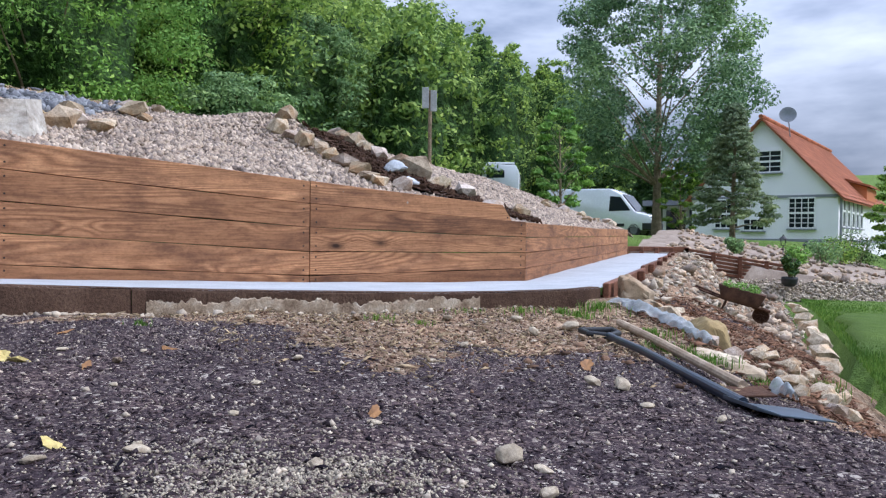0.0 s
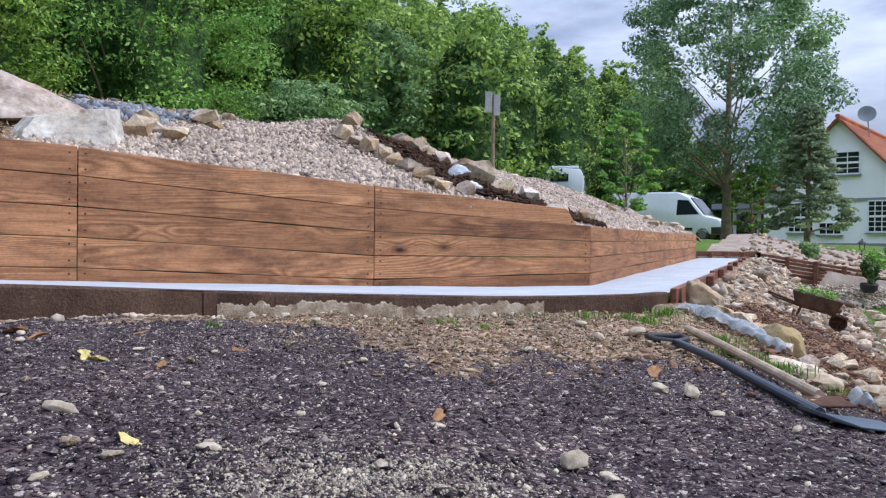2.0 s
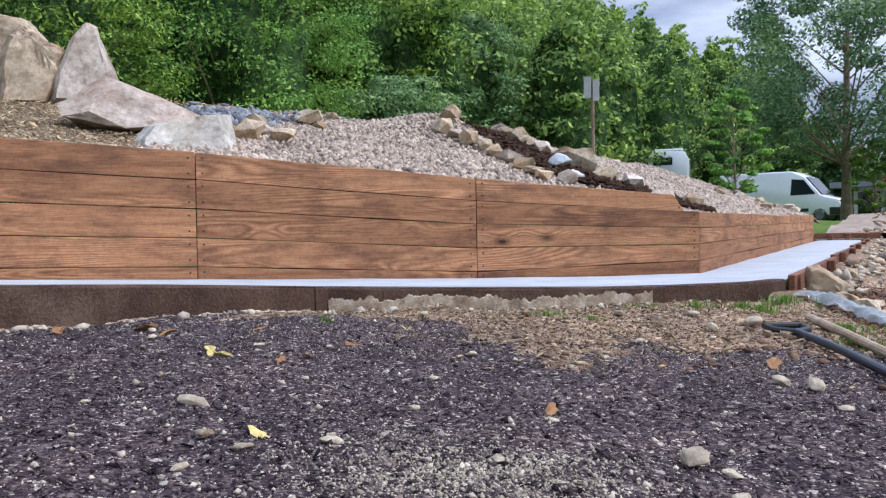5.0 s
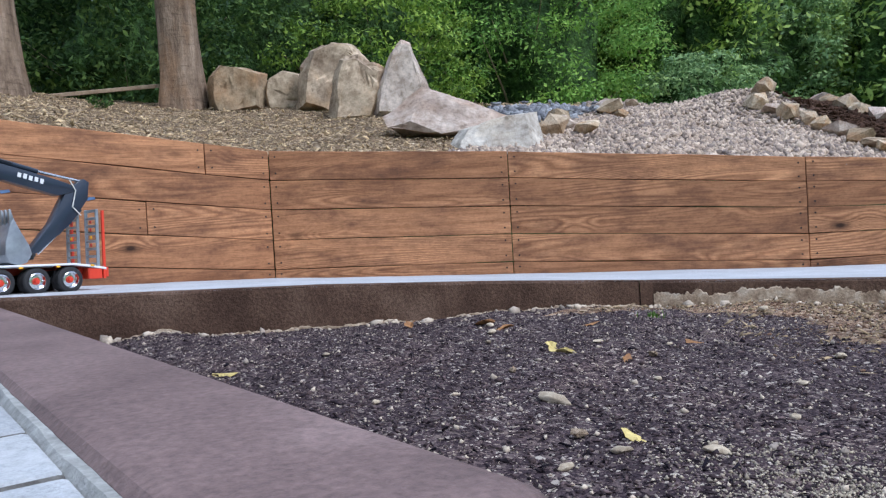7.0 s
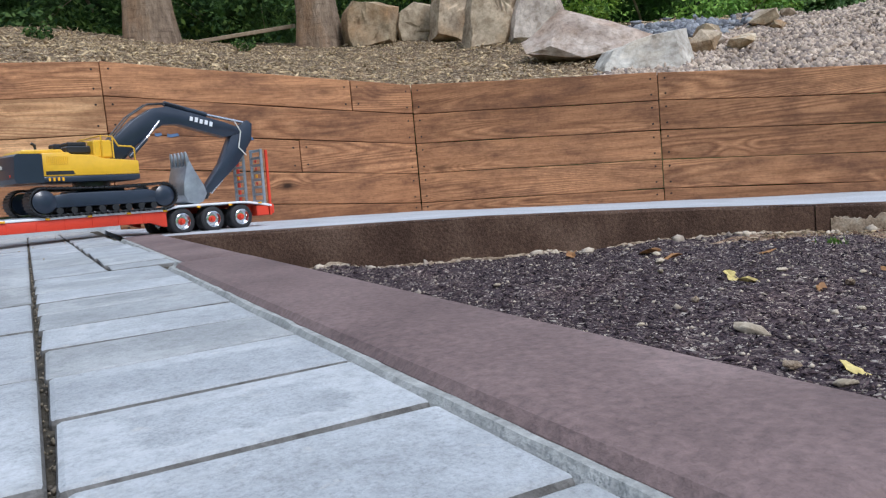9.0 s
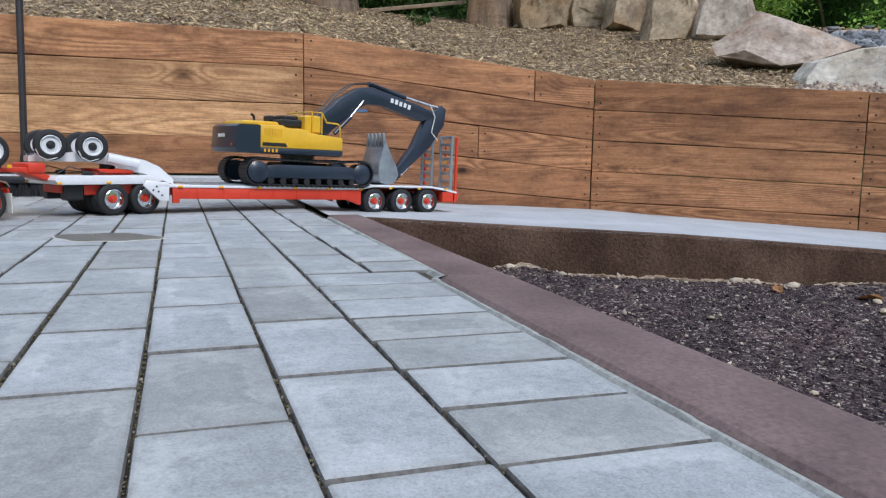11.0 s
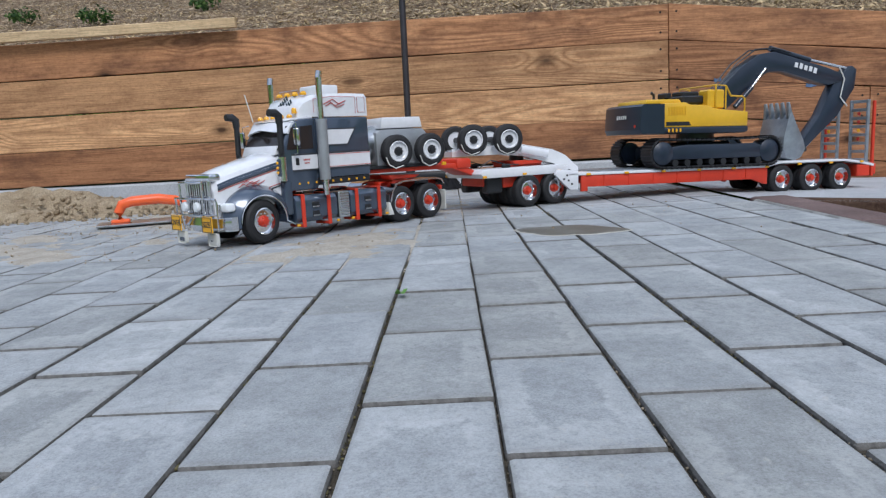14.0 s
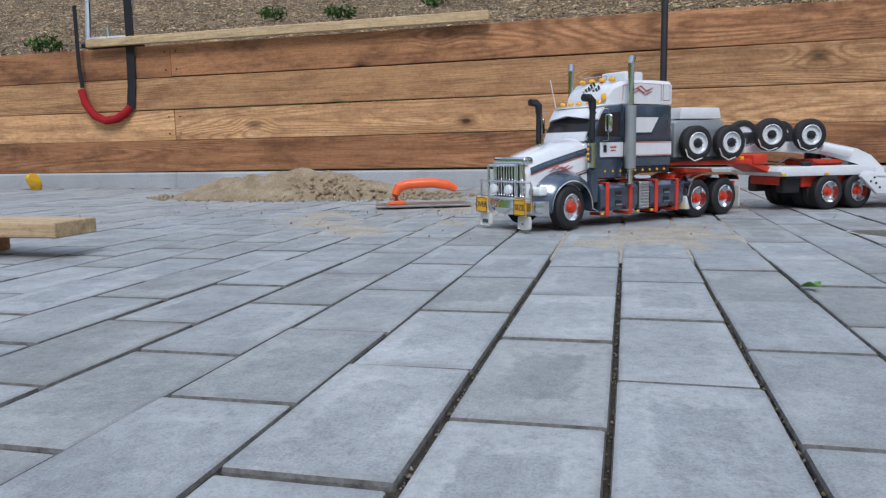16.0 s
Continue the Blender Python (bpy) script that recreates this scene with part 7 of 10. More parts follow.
    for s in (-1, 1):
        for y in (s * 0.024,):
            bm = bmesh.new()
            lathe(bm, [(0.0005, 0.0), (0.009, 0.0), (0.0105, 0.004), (0.009, 0.009), (0.0005, 0.011)], pose(X - 0.006, y, 0.083, 0, 90, 0), 18)
            P("spot_lamp", bm, M_LAMP, bull, "round clear spot lamp")
        bm = bmesh.new()
        box(bm, (X + 0.001, s * 0.064, 0.049), (0.003, 0.038, 0.032), 0.001)
        sign = P("sign", bm, M_SIGN, bull, "yellow warning plate")
        bm = bmesh.new()
        for dz in (-0.0145, 0.0145):
            box(bm, (X + 0.0028, s * 0.064, 0.049 + dz), (0.001, 0.036, 0.0011))
        for dy in (-0.0175, 0.0175):
            box(bm, (X + 0.0028, s * 0.064 + dy, 0.049), (0.001, 0.0011, 0.029))
        P("sign_border", bm, M_DARKLINE, sign)
        lettering("SIZE" if s > 0 else "OVER", 0.0165, sign, pose(X + 0.0029, s * 0.064, 0.049, 90, 0, 90), M_DARKLINE)
        bm = bmesh.new()
        box(bm, (0.104, s * 0.064, 0.018), (0.003, 0.036, 0.026), 0.0045, seg=3)
        flap = P("front_flap", bm, M_FLAP, label="pale scuffed front flap")
        bm = bmesh.new()
        if s < 0:
            box(bm, (0.1064, s * 0.064, 0.014), (0.0008, 0.02, 0.008), 0.0003)
        else:
            box(bm, (0.1064, s * 0.064 - 0.004, 0.016), (0.0008, 0.006, 0.002))
        P("flap_mark", bm, M_GREY, flap)
    # cab with doors
    bm = bmesh.new()
    prism(bm, [(-0.062, 0.098), (-0.062, 0.182), (-0.092, 0.242), (-0.11, 0.250), (-0.152, 0.253), (-0.152, 0.098)], -0.077, 0.077, 0.006)
    cab = P("cab", bm, M_GREY)
    bm = bmesh.new()
    prism(bm, [(-0.058, 0.186), (-0.0605, 0.186), (-0.088, 0.236), (-0.0855, 0.236)], -0.066, 0.066)
    P("windscreen", bm, M_SCREEN, cab, "dark windscreen")
    bm = bmesh.new()
    secs = []
    for k in range(9):
        y = -0.076 + k * 0.019
        d = 0.016 * (abs(y) / 0.076) ** 2
        secs.append([(-0.09 - d * 0.3, y, 0.246), (-0.062 - d, y, 0.226 - 0.010 * (abs(y) / 0.076 - 0.45)), (-0.066 - d, y, 0.224 - 0.010 * (abs(y) / 0.076 - 0.45)), (-0.094 - d * 0.3, y, 0.243)])
    loft(bm, secs)
    P("sun_visor", bm, M_WHITE, cab, "pale blue-white sun visor")
    bm = bmesh.new()
    prism(bm, [(-0.052, 0.176), (-0.064, 0.178), (-0.064, 0.196), (-0.06, 0.196)], -0.064, 0.064, 0.001)
    P("scuttle", bm, M_WHITE, cab)
    bm = bmesh.new()
    prism(bm, [(-0.088, 0.247), (-0.098, 0.252), (-0.152, 0.2565), (-0.152, 0.25), (-0.1, 0.247)], -0.07, 0.07, 0.002)
    P("cab_roof", bm, M_WHITE, cab)
    for s in (-1, 1):
        bm = bmesh.new()
        prism(bm, [(-0.074, 0.186), (-0.088, 0.232), (-0.142, 0.236), (-0.142, 0.186)], s * 0.0768, s * 0.0785)
        P("door_window", bm, M_SCREEN, cab)
        bm = bmesh.new()
        prism(bm, [(-0.103, 0.188), (-0.106, 0.233), (-0.11, 0.233), (-0.108, 0.188)], s * 0.0768, s * 0.08)
        P("window_post", bm, M_GREY, cab)
        bm = bmesh.new()
        box(bm, (-0.118, s * 0.0778, 0.158), (0.066, 0.0016, 0.03))
        P("white_band", bm, M_WHITE, cab)
        bm = bmesh.new()
        for z in (0.1755, 0.141):
            box(bm, (-0.118, s * 0.0782, z), (0.066, 0.0016, 0.0032))
        P("dark_line", bm, M_DARKLINE, cab)
        bm = bmesh.new()
        bars(bm, -0.122, s * 0.0788, 0.163, 0.018, 0.004, 5)
        bars(bm, -0.122, s * 0.0788, 0.156, 0.014, 0.003, 4)
        P("faded_lettering", bm, M_REDLINE, cab)
        bm = bmesh.new()
        box(bm, (-0.098, s * 0.079, 0.16), (0.008, 0.003, 0.015), 0.001)
        P("door_handle", bm, M_BLACK, cab)
        # mirror on its bracket
        bm = bmesh.new()
        tube(bm, [(-0.085, s * 0.079, 0.243), (-0.083, s * 0.104, 0.24), (-0.083, s * 0.104, 0.178), (-0.09, s * 0.079, 0.176)], 0.0011, 6)
        mir = P("mirror_bracket", bm, M_CHROME, cab)
        bm = bmesh.new()
        box(bm, (-0.082, s * 0.105, 0.212), (0.008, 0.018, 0.036), 0.004, seg=3)
        P("mirror", bm, M_CHROME, mir)
    # sleeper and roof fairing
    bm = bmesh.new()
    box(bm, (-0.2265, 0, 0.186), (0.149, 0.156, 0.132), 0.005, seg=2)
    slp = P("sleeper", bm, M_GREY)
    for s in (-1, 1):
        bm = bmesh.new()
        prism(bm, [(-0.165, 0.19), (-0.165, 0.228), (-0.262, 0.228), (-0.236, 0.19)], s * 0.0783, s * 0.0795)
        pn = P("panel_edge", bm, M_DARKLINE, slp)
        bm = bmesh.new()
        prism(bm, [(-0.166, 0.193), (-0.166, 0.225), (-0.256, 0.225), (-0.234, 0.193)], s * 0.0793, s * 0.0805)
        P("side_panel", bm, M_WHITE, pn, "white slanted side panel")
        bm = bmesh.new()
        box(bm, (-0.2265, s * 0.0786, 0.158), (0.146, 0.0016, 0.03))
        P("white_band", bm, M_WHITE, slp)
        bm = bmesh.new()
        for z in (0.1755, 0.141):
            box(bm, (-0.2265, s * 0.079, z), (0.147, 0.0016, 0.0032))
        P("dark_line", bm, M_DARKLINE, slp)
        bm = bmesh.new()
        for z in (0.1715, 0.1447):
            box(bm, (-0.2265, s * 0.0792, z), (0.147, 0.0016, 0.0011))
        P("pinstripe", bm, M_REDLINE, slp)
        # lamps on the strip below the sleeper
        bm = bmesh.new()
        box(bm, (-0.19, s * 0.073, 0.113), (0.215, 0.006, 0.014), 0.001)
        strip_ = P("lamp_strip", bm, M_BLACK, slp)
        for k in range(9):
            bm = bmesh.new()
            lathe(bm, [(0.0004, 0), (0.0028, 0), (0.0022, 0.0022), (0.0004, 0.003)], pose(-0.1 - k * 0.0225, s * 0.076, 0.113, -90 * s, 0, 0), 10)
            P("marker_lamp", bm, M_AMBER, strip_)
    bm = bmesh.new()
    rings = []
    for x, h, w in ((-0.118, 0.006, 0.06), (-0.124, 0.022, 0.063), (-0.133, 0.036, 0.066), (-0.15, 0.046, 0.07), (-0.18, 0.05, 0.074), (-0.25, 0.051, 0.077), (-0.3, 0.05, 0.077)):
        zb = 0.2535
        rings.append([(x, -w, zb), (x, -w, zb + h * 0.8), (x, -w + 0.008, zb + h), (x, 0, zb + h * 1.06), (x, w - 0.008, zb + h), (x, w, zb + h * 0.8), (x, w, zb)])
    loft(bm, rings)
    fair = P("roof_fairing", bm, M_WHITE, label="white roof fairing with red scrolls")
    bm = bmesh.new()
    box(bm, (-0.226, 0, 0.315), (0.055, 0.075, 0.022), 0.005, seg=3)
    P("air_unit", bm, M_WHITE, fair)
    for s in (-1, 1):
        bm = bmesh.new()
        for k, c in enumerate(((-0.2, 0.28), (-0.205, 0.276), (-0.21, 0.284))):
            tube(bm, [(c[0] + 0.02, s * 0.0752, c[1]), (c[0] + 0.006, s * 0.0768, c[1] + 0.007), (c[0] - 0.01, s * 0.0776, c[1] - 0.003), (c[0] - 0.03, s * 0.0778, c[1] + 0.004)], 0.0009, 5)
        P("scroll_ornament", bm, M_REDLINE, fair)
        bm = bmesh.new()
        tube(bm, [(-0.155, s * 0.0722, 0.262), (-0.155, s * 0.0722, 0.292), (-0.2, s * 0.075, 0.297), (-0.266, s * 0.0775, 0.296), (-0.266, s * 0.0775, 0.26)], 0.0006, 5)
        tube(bm, [(-0.272, s * 0.0775, 0.262), (-0.272, s * 0.0775, 0.296), (-0.294, s * 0.0775, 0.296), (-0.294, s * 0.0775, 0.262), (-0.272, s * 0.0775, 0.262)], 0.0006, 5)
        P("pinstripe", bm, M_REDLINE, fair)
    # unreadable name on the fairing's front
    fm = pose(-0.1275, 0, 0.281, 0, -30, 90)
    bm = bmesh.new()
    bars(bm, -0.006, 0, 0.006, 0.062, 0.011, 7, fm)
    bars(bm, 0.008, 0, -0.008, 0.05, 0.010, 6, fm)
    P("faded_lettering", bm, M_GREY, fair)
    bm = bmesh.new()
    box(bm, (-0.04, 0, -0.002), (0.008, 0.0016, 0.024), m=fm)
    P("red_mark", bm, M_RED, fair)
    for k in range(5):
        bm = bmesh.new()
        y = -0.056 + k * 0.028
        lathe(bm, [(0.006, 0), (0.0062, 0.003), (0.0045, 0.0065), (0.0005, 0.008)], pose(-0.098 - 0.004 * abs(k - 2) / 2, y, 0.2535), 14)
        P("roof_lamp", bm, M_AMBER, cab, "amber roof lamp")
    for k in range(4):
        bm = bmesh.new()
        y = -0.045 + k * 0.03
        lathe(bm, [(0.007, 0), (0.0075, 0.004), (0.005, 0.008), (0.0005, 0.009)], pose(-0.15, y, 0.302), 14)
        P("roof_lamp", bm, M_AMBER, fair, "amber roof lamp")
    bm = bmesh.new()
    lathe(bm, [(0.0055, 0), (0.0055, 0.009), (0.004, 0.012), (0.0005, 0.013)], pose(-0.115, 0.056, 0.262), 14)
    P("beacon", bm, M_AMBER, cab, "amber beacon")
    bm = bmesh.new()
    tube(bm, [(-0.148, -0.04, 0.305), (-0.148, -0.04, 0.314), (-0.148, 0.03, 0.314), (-0.148, 0.03, 0.305)], 0.0009, 6)
    P("lamp_rail", bm, M_CHROME, fair)
    for s in (-1, 1):
        # exhaust stack behind a guard
        bm = bmesh.new()
        tube(bm, [(-0.158, s * 0.092, 0.085), (-0.158, s * 0.092, 0.2), (-0.158, s * 0.092, 0.335), (-0.161, s * 0.093, 0.349)], 0.0072, 16)
        st = P("exhaust_pipe", bm, M_CHROME)
        bm = bmesh.new()
        lathe(bm, [(0.0105, 0.118), (0.0118, 0.118), (0.0118, 0.248), (0.0105, 0.248)], pose(-0.158, s * 0.092, 0), 18)
        P("stack_guard", bm, M_GUARD, st, "frosted perforated stack guard")
        # air intake snorkel
        bm = bmesh.new()
        tube(bm, [(-0.056, s * 0.084, 0.118), (-0.056, s * 0.084, 0.18), (-0.057, s * 0.084, 0.242)], 0.0062, 14)
        sn = P("air_intake", bm, M_BLACK)
        bm = bmesh.new()
        tube(bm, [(-0.057, s * 0.084, 0.24), (-0.056, s * 0.084, 0.256), (-0.048, s * 0.084, 0.262), (-0.032, s * 0.084, 0.263)], [0.0075, 0.0085, 0.0085, 0.0078], 12)
        P("intake_head", bm, M_BLACK, sn)
        bm = bmesh.new()
        cyl(bm, (-0.056, s * 0.084, 0.122), (-0.056, s * 0.084, 0.172), 0.0086, seg=16)
        P("intake_pot", bm, M_CHROME, sn)
        bm = bmesh.new()
        box(bm, (-0.046, s * 0.087, 0.15), (0.008, 0.008, 0.036), 0.002)
        lb = P("lamp_bracket", bm, M_GREY, sn)
        for z in (0.14, 0.15, 0.16):
            bm = bmesh.new()
            lathe(bm, [(0.0004, 0), (0.0032, 0), (0.0025, 0.003), (0.0004, 0.0036)], pose(-0.042, s * 0.088, z, 0, 90, 0), 10)
            P("marker_lamp", bm, M_AMBER, lb)
        # tanks with red straps, steps and box
        for x0, x1 in ((-0.08, -0.19), (-0.228, -0.335)):
            bm = bmesh.new()
            prism(bm, [(-0.045, 0.03), (-0.05, 0.04), (-0.05, 0.078), (-0.043, 0.088), (-0.008, 0.088), (0.0, 0.078), (0.0, 0.04), (-0.008, 0.03)], x0, x1, 0.002, Matrix(((0, 1, 0, 0), (s, 0, 0, s * 0.086), (0, 0, 1, 0), (0, 0, 0, 1))))
            bmesh.ops.recalc_face_normals(bm, faces=bm.faces)
            tk = P("fuel_tank", bm, M_GREY)
            for u in (0.16, 0.78):
                bm = bmesh.new()
                x = x0 + (x1 - x0) * u
                box(bm, (x, s * 0.0872, 0.055), (0.009, 0.004, 0.07), 0.001)
                box(bm, (x, s * 0.064, 0.0895), (0.009, 0.05, 0.003), 0.001)
                box(bm, (x, s * 0.064, 0.0235), (0.009, 0.05, 0.006), 0.001)
                P("tank_strap", bm, M_RED, tk)
            bm = bmesh.new()
            x = x0 + (x1 - x0) * 0.46
            for z in (0.047, 0.066):
                box(bm, (x, s * 0.0866, z), (0.018, 0.003, 0.012), 0.001)
            P("step_well", bm, M_BLACK, tk)
            bm = bmesh.new()
            for z in (0.043, 0.062):
                box(bm, (x, s * 0.0885, z), (0.017, 0.003, 0.003), 0.0005)
            P("step", bm, M_STEEL, tk)
            for u in (0.02, 0.98):
                bm = bmesh.new()
                box(bm, (x0 + (x1 - x0) * u, s * 0.088, 0.026), (0.008, 0.004, 0.005), 0.001)
                P("marker_lamp", bm, M_AMBER, tk)
        bm = bmesh.new()
        box(bm, (-0.209, s * 0.066, 0.059), (0.03, 0.042, 0.058), 0.002)
        bx = P("battery_box", bm, M_STEEL)
        bm = bmesh.new()
        for k in range(9):
            box(bm, (-0.209, s * 0.0875, 0.034 + k * 0.0062), (0.026, 0.002, 0.0028), 0.0006)
        P("box_ribs", bm, M_CHROME, bx)
        # half mudguard over the drive wheels and flaps
        bm = bmesh.new()
        prism(bm, [(-0.345, 0.05), (-0.352, 0.074), (-0.366, 0.093), (-0.39, 0.0985), (-0.5, 0.0985), (-0.522, 0.094), (-0.53, 0.08), (-0.527, 0.08), (-0.519, 0.0905), (-0.5, 0.0945), (-0.39, 0.0945), (-0.368, 0.089), (-0.3555, 0.0725), (-0.349, 0.05)], s * 0.036, s * 0.089)
        mg = P("mudguard", bm, M_CHROME)
        bm = bmesh.new()
        box(bm, (-0.535, s * 0.064, 0.04), (0.003, 0.044, 0.05), 0.001)
        P("mud_flap", bm, M_FLAP, mg, "pale mud flap")
        bm = bmesh.new()
        prism(bm, [(-0.34, 0.02), (-0.34, 0.05), (-0.345, 0.05), (-0.356, 0.02)], s * 0.048, s * 0.088, 0.001)
        P("mud_flap", bm, M_FLAP, mg, "pale mud flap")
        bm = bmesh.new()
        box(bm, (-0.543, s * 0.05, 0.066), (0.006, 0.03, 0.02), 0.002)
        P("tail_lamp", bm, M_RED, th, "red tail lamp")
        bm = bmesh.new()
        box(bm, (-0.547, s * 0.062, 0.05), (0.004, 0.012, 0.01), 0.002)
        P("marker_lamp", bm, M_AMBER, th)
    bm = bmesh.new()
    for s in (-1, 1):
        prism(bm, [(-0.39, 0.1), (-0.47, 0.1), (-0.485, 0.107), (-0.38, 0.112)], s * 0.012, s * 0.048, 0.002)
    box(bm, (-0.43, 0, 0.084), (0.12, 0.05, 0.024), 0.003)
    P("fifth_wheel", bm, M_RED, label="red coupling plate")
    bm = bmesh.new()
    tube(bm, [(-0.085, -0.06, 0.25), (-0.07, -0.061, 0.31)], 0.0012, 6)
    P("aerial", bm, M_FLAP, cab)
    bm = bmesh.new()
    box(bm, (-0.34, 0, 0.078), (0.06, 0.07, 0.02), 0.004)
    P("air_tank", bm, M_RED)
    return th


def dolly(at):
    """Jeep dolly: two axles, white deck, and a neck that lies on the tractor with tank and spare wheels."""
    th = thing("model_dolly", "model jeep dolly with white deck, tank and spare wheels", "model trailer", "road train", at=at)
    P = lambda name, bm, mat, parent=th, label="", smooth=True: part(name, bm, mat, parent, label, smooth)
    for x in (0.047, -0.047):
        for s in (-1, 1):
            wheel(th, W_DUAL, x, s * 0.088, 0.043)
            wheel(th, W_DUAL, x, s * 0.036, 0.043)
        bm = bmesh.new()
        cyl(bm, (x, -0.07, 0.043), (x, 0.07, 0.043), 0.008)
        box(bm, (x, 0.0, 0.058), (0.016, 0.1, 0.02), 0.003)
        P("axle", bm, M_RED)
    bm = bmesh.new()
    prism(bm, [(0.20, 0.096), (0.19, 0.084), (-0.05, 0.082), (-0.1, 0.09), (-0.1, 0.1), (-0.06, 0.106), (0.19, 0.108)], -0.088, 0.088, 0.002)
    deck = P("deck", bm, M_WHITE)
    bm = bmesh.new()
    box(bm, (0.04, 0, 0.072), (0.26, 0.1, 0.022), 0.003)
    box(bm, (0.0, 0, 0.056), (0.07, 0.12, 0.03), 0.004)
    for s in (-1, 1):
        box(bm, (0.03, s * 0.06, 0.068), (0.17, 0.012, 0.026), 0.002)
    P("frame", bm, M_RED)
    for s in (-1, 1):
        for x in (0.19, 0.06, -0.06):
            bm = bmesh.new()
            box(bm, (x, s * 0.0895, 0.088), (0.012, 0.004, 0.006), 0.001)
            P("marker_lamp", bm, M_AMBER, deck)
        for x in (0.14,):
            bm = bmesh.new()
            box(bm, (x, s * 0.05, 0.062), (0.05, 0.03, 0.04), 0.004)
            P("side_box", bm, M_BLACK)
        bm = bmesh.new()
        tube(bm, [(0.18, s * 0.05, 0.11), (0.15, s * 0.06, 0.13), (0.1, s * 0.06, 0.116), (0.05, s * 0.05, 0.112)], 0.0016, 6)
        P("air_hose", bm, M_BLACK)
        bm = bmesh.new()
        box(bm, (0.11, s * 0.075, 0.112), (0.026, 0.012, 0.012), 0.003)
        P("valve_block", bm, M_BLACK)
    bm = bmesh.new()
    for s in (-1, 1):
        prism(bm, [(0.06, 0.112), (-0.03, 0.112), (-0.04, 0.12), (0.07, 0.124)], s * 0.012, s * 0.05, 0.002)
    box(bm, (0.015, 0, 0.112), (0.11, 0.08, 0.01), 0.002)
    P("coupling_plate", bm, M_RED)
    # neck on the tractor
    bm = bmesh.new()
    prism(bm, [(0.50, 0.118), (0.50, 0.128), (0.25, 0.128), (0.19, 0.106), (0.19, 0.09), (0.26, 0.116)], -0.045, 0.045, 0.002)
    P("neck", bm, M_RED)
    bm = bmesh.new()
    box(bm, (0.225, 0, 0.126), (0.045, 0.10, 0.026), 0.006, seg=2)
    P("valve_housing", bm, M_RED)
    # tank across, with a lidded box
    bm = bmesh.new()
    cyl(bm, (0.515, 0, 0.19), (0.36, 0, 0.19), 0.042, seg=28)
    tank = P("tank", bm, M_STEEL, label="polished steel tank")
    bm = bmesh.new()
    prism(bm, [(0.475, 0.135), (0.475, 0.215), (0.46, 0.222), (0.345, 0.222), (0.325, 0.2), (0.32, 0.135)], -0.05, 0.05, 0.003)
    bxx = P("tool_box", bm, M_GUARD)
    bm = bmesh.new()
    prism(bm, [(0.462, 0.2235), (0.458, 0.25), (0.352, 0.25), (0.346, 0.2235)], -0.052, 0.052, 0.002)
    P("box_lid", bm, M_WHITE, bxx, "white box lid")
    bm = bmesh.new()
    box(bm, (0.41, 0, 0.131), (0.2, 0.11, 0.008), 0.002)
    P("tank_cradle", bm, M_BLACK)
    for s in (-1, 1):
        for x in (0.435, 0.342):
            wheel(th, W_SPARE, x, s * 0.086, 0.168)
        bm = bmesh.new()
        for x in (0.435, 0.342):
            cyl(bm, (x, s * 0.04, 0.168), (x, s * 0.066, 0.168), 0.008)
        P("wheel_bracket", bm, M_BLACK)
        for x in (0.435, 0.342):
            bm = bmesh.new()
            tube(bm, [(x + 0.036, s * 0.089, 0.155), (x + 0.03, s * 0.09, 0.138), (x + 0.012, s * 0.09, 0.128), (x - 0.01, s * 0.089, 0.134)], 0.0014, 6)
            P("wheel_strap", bm, M_FLAP)
        bm = bmesh.new()
        box(bm, (0.30, s * 0.07, 0.131), (0.012, 0.006, 0.008), 0.001)
        P("marker_lamp", bm, M_AMBER)
    return th


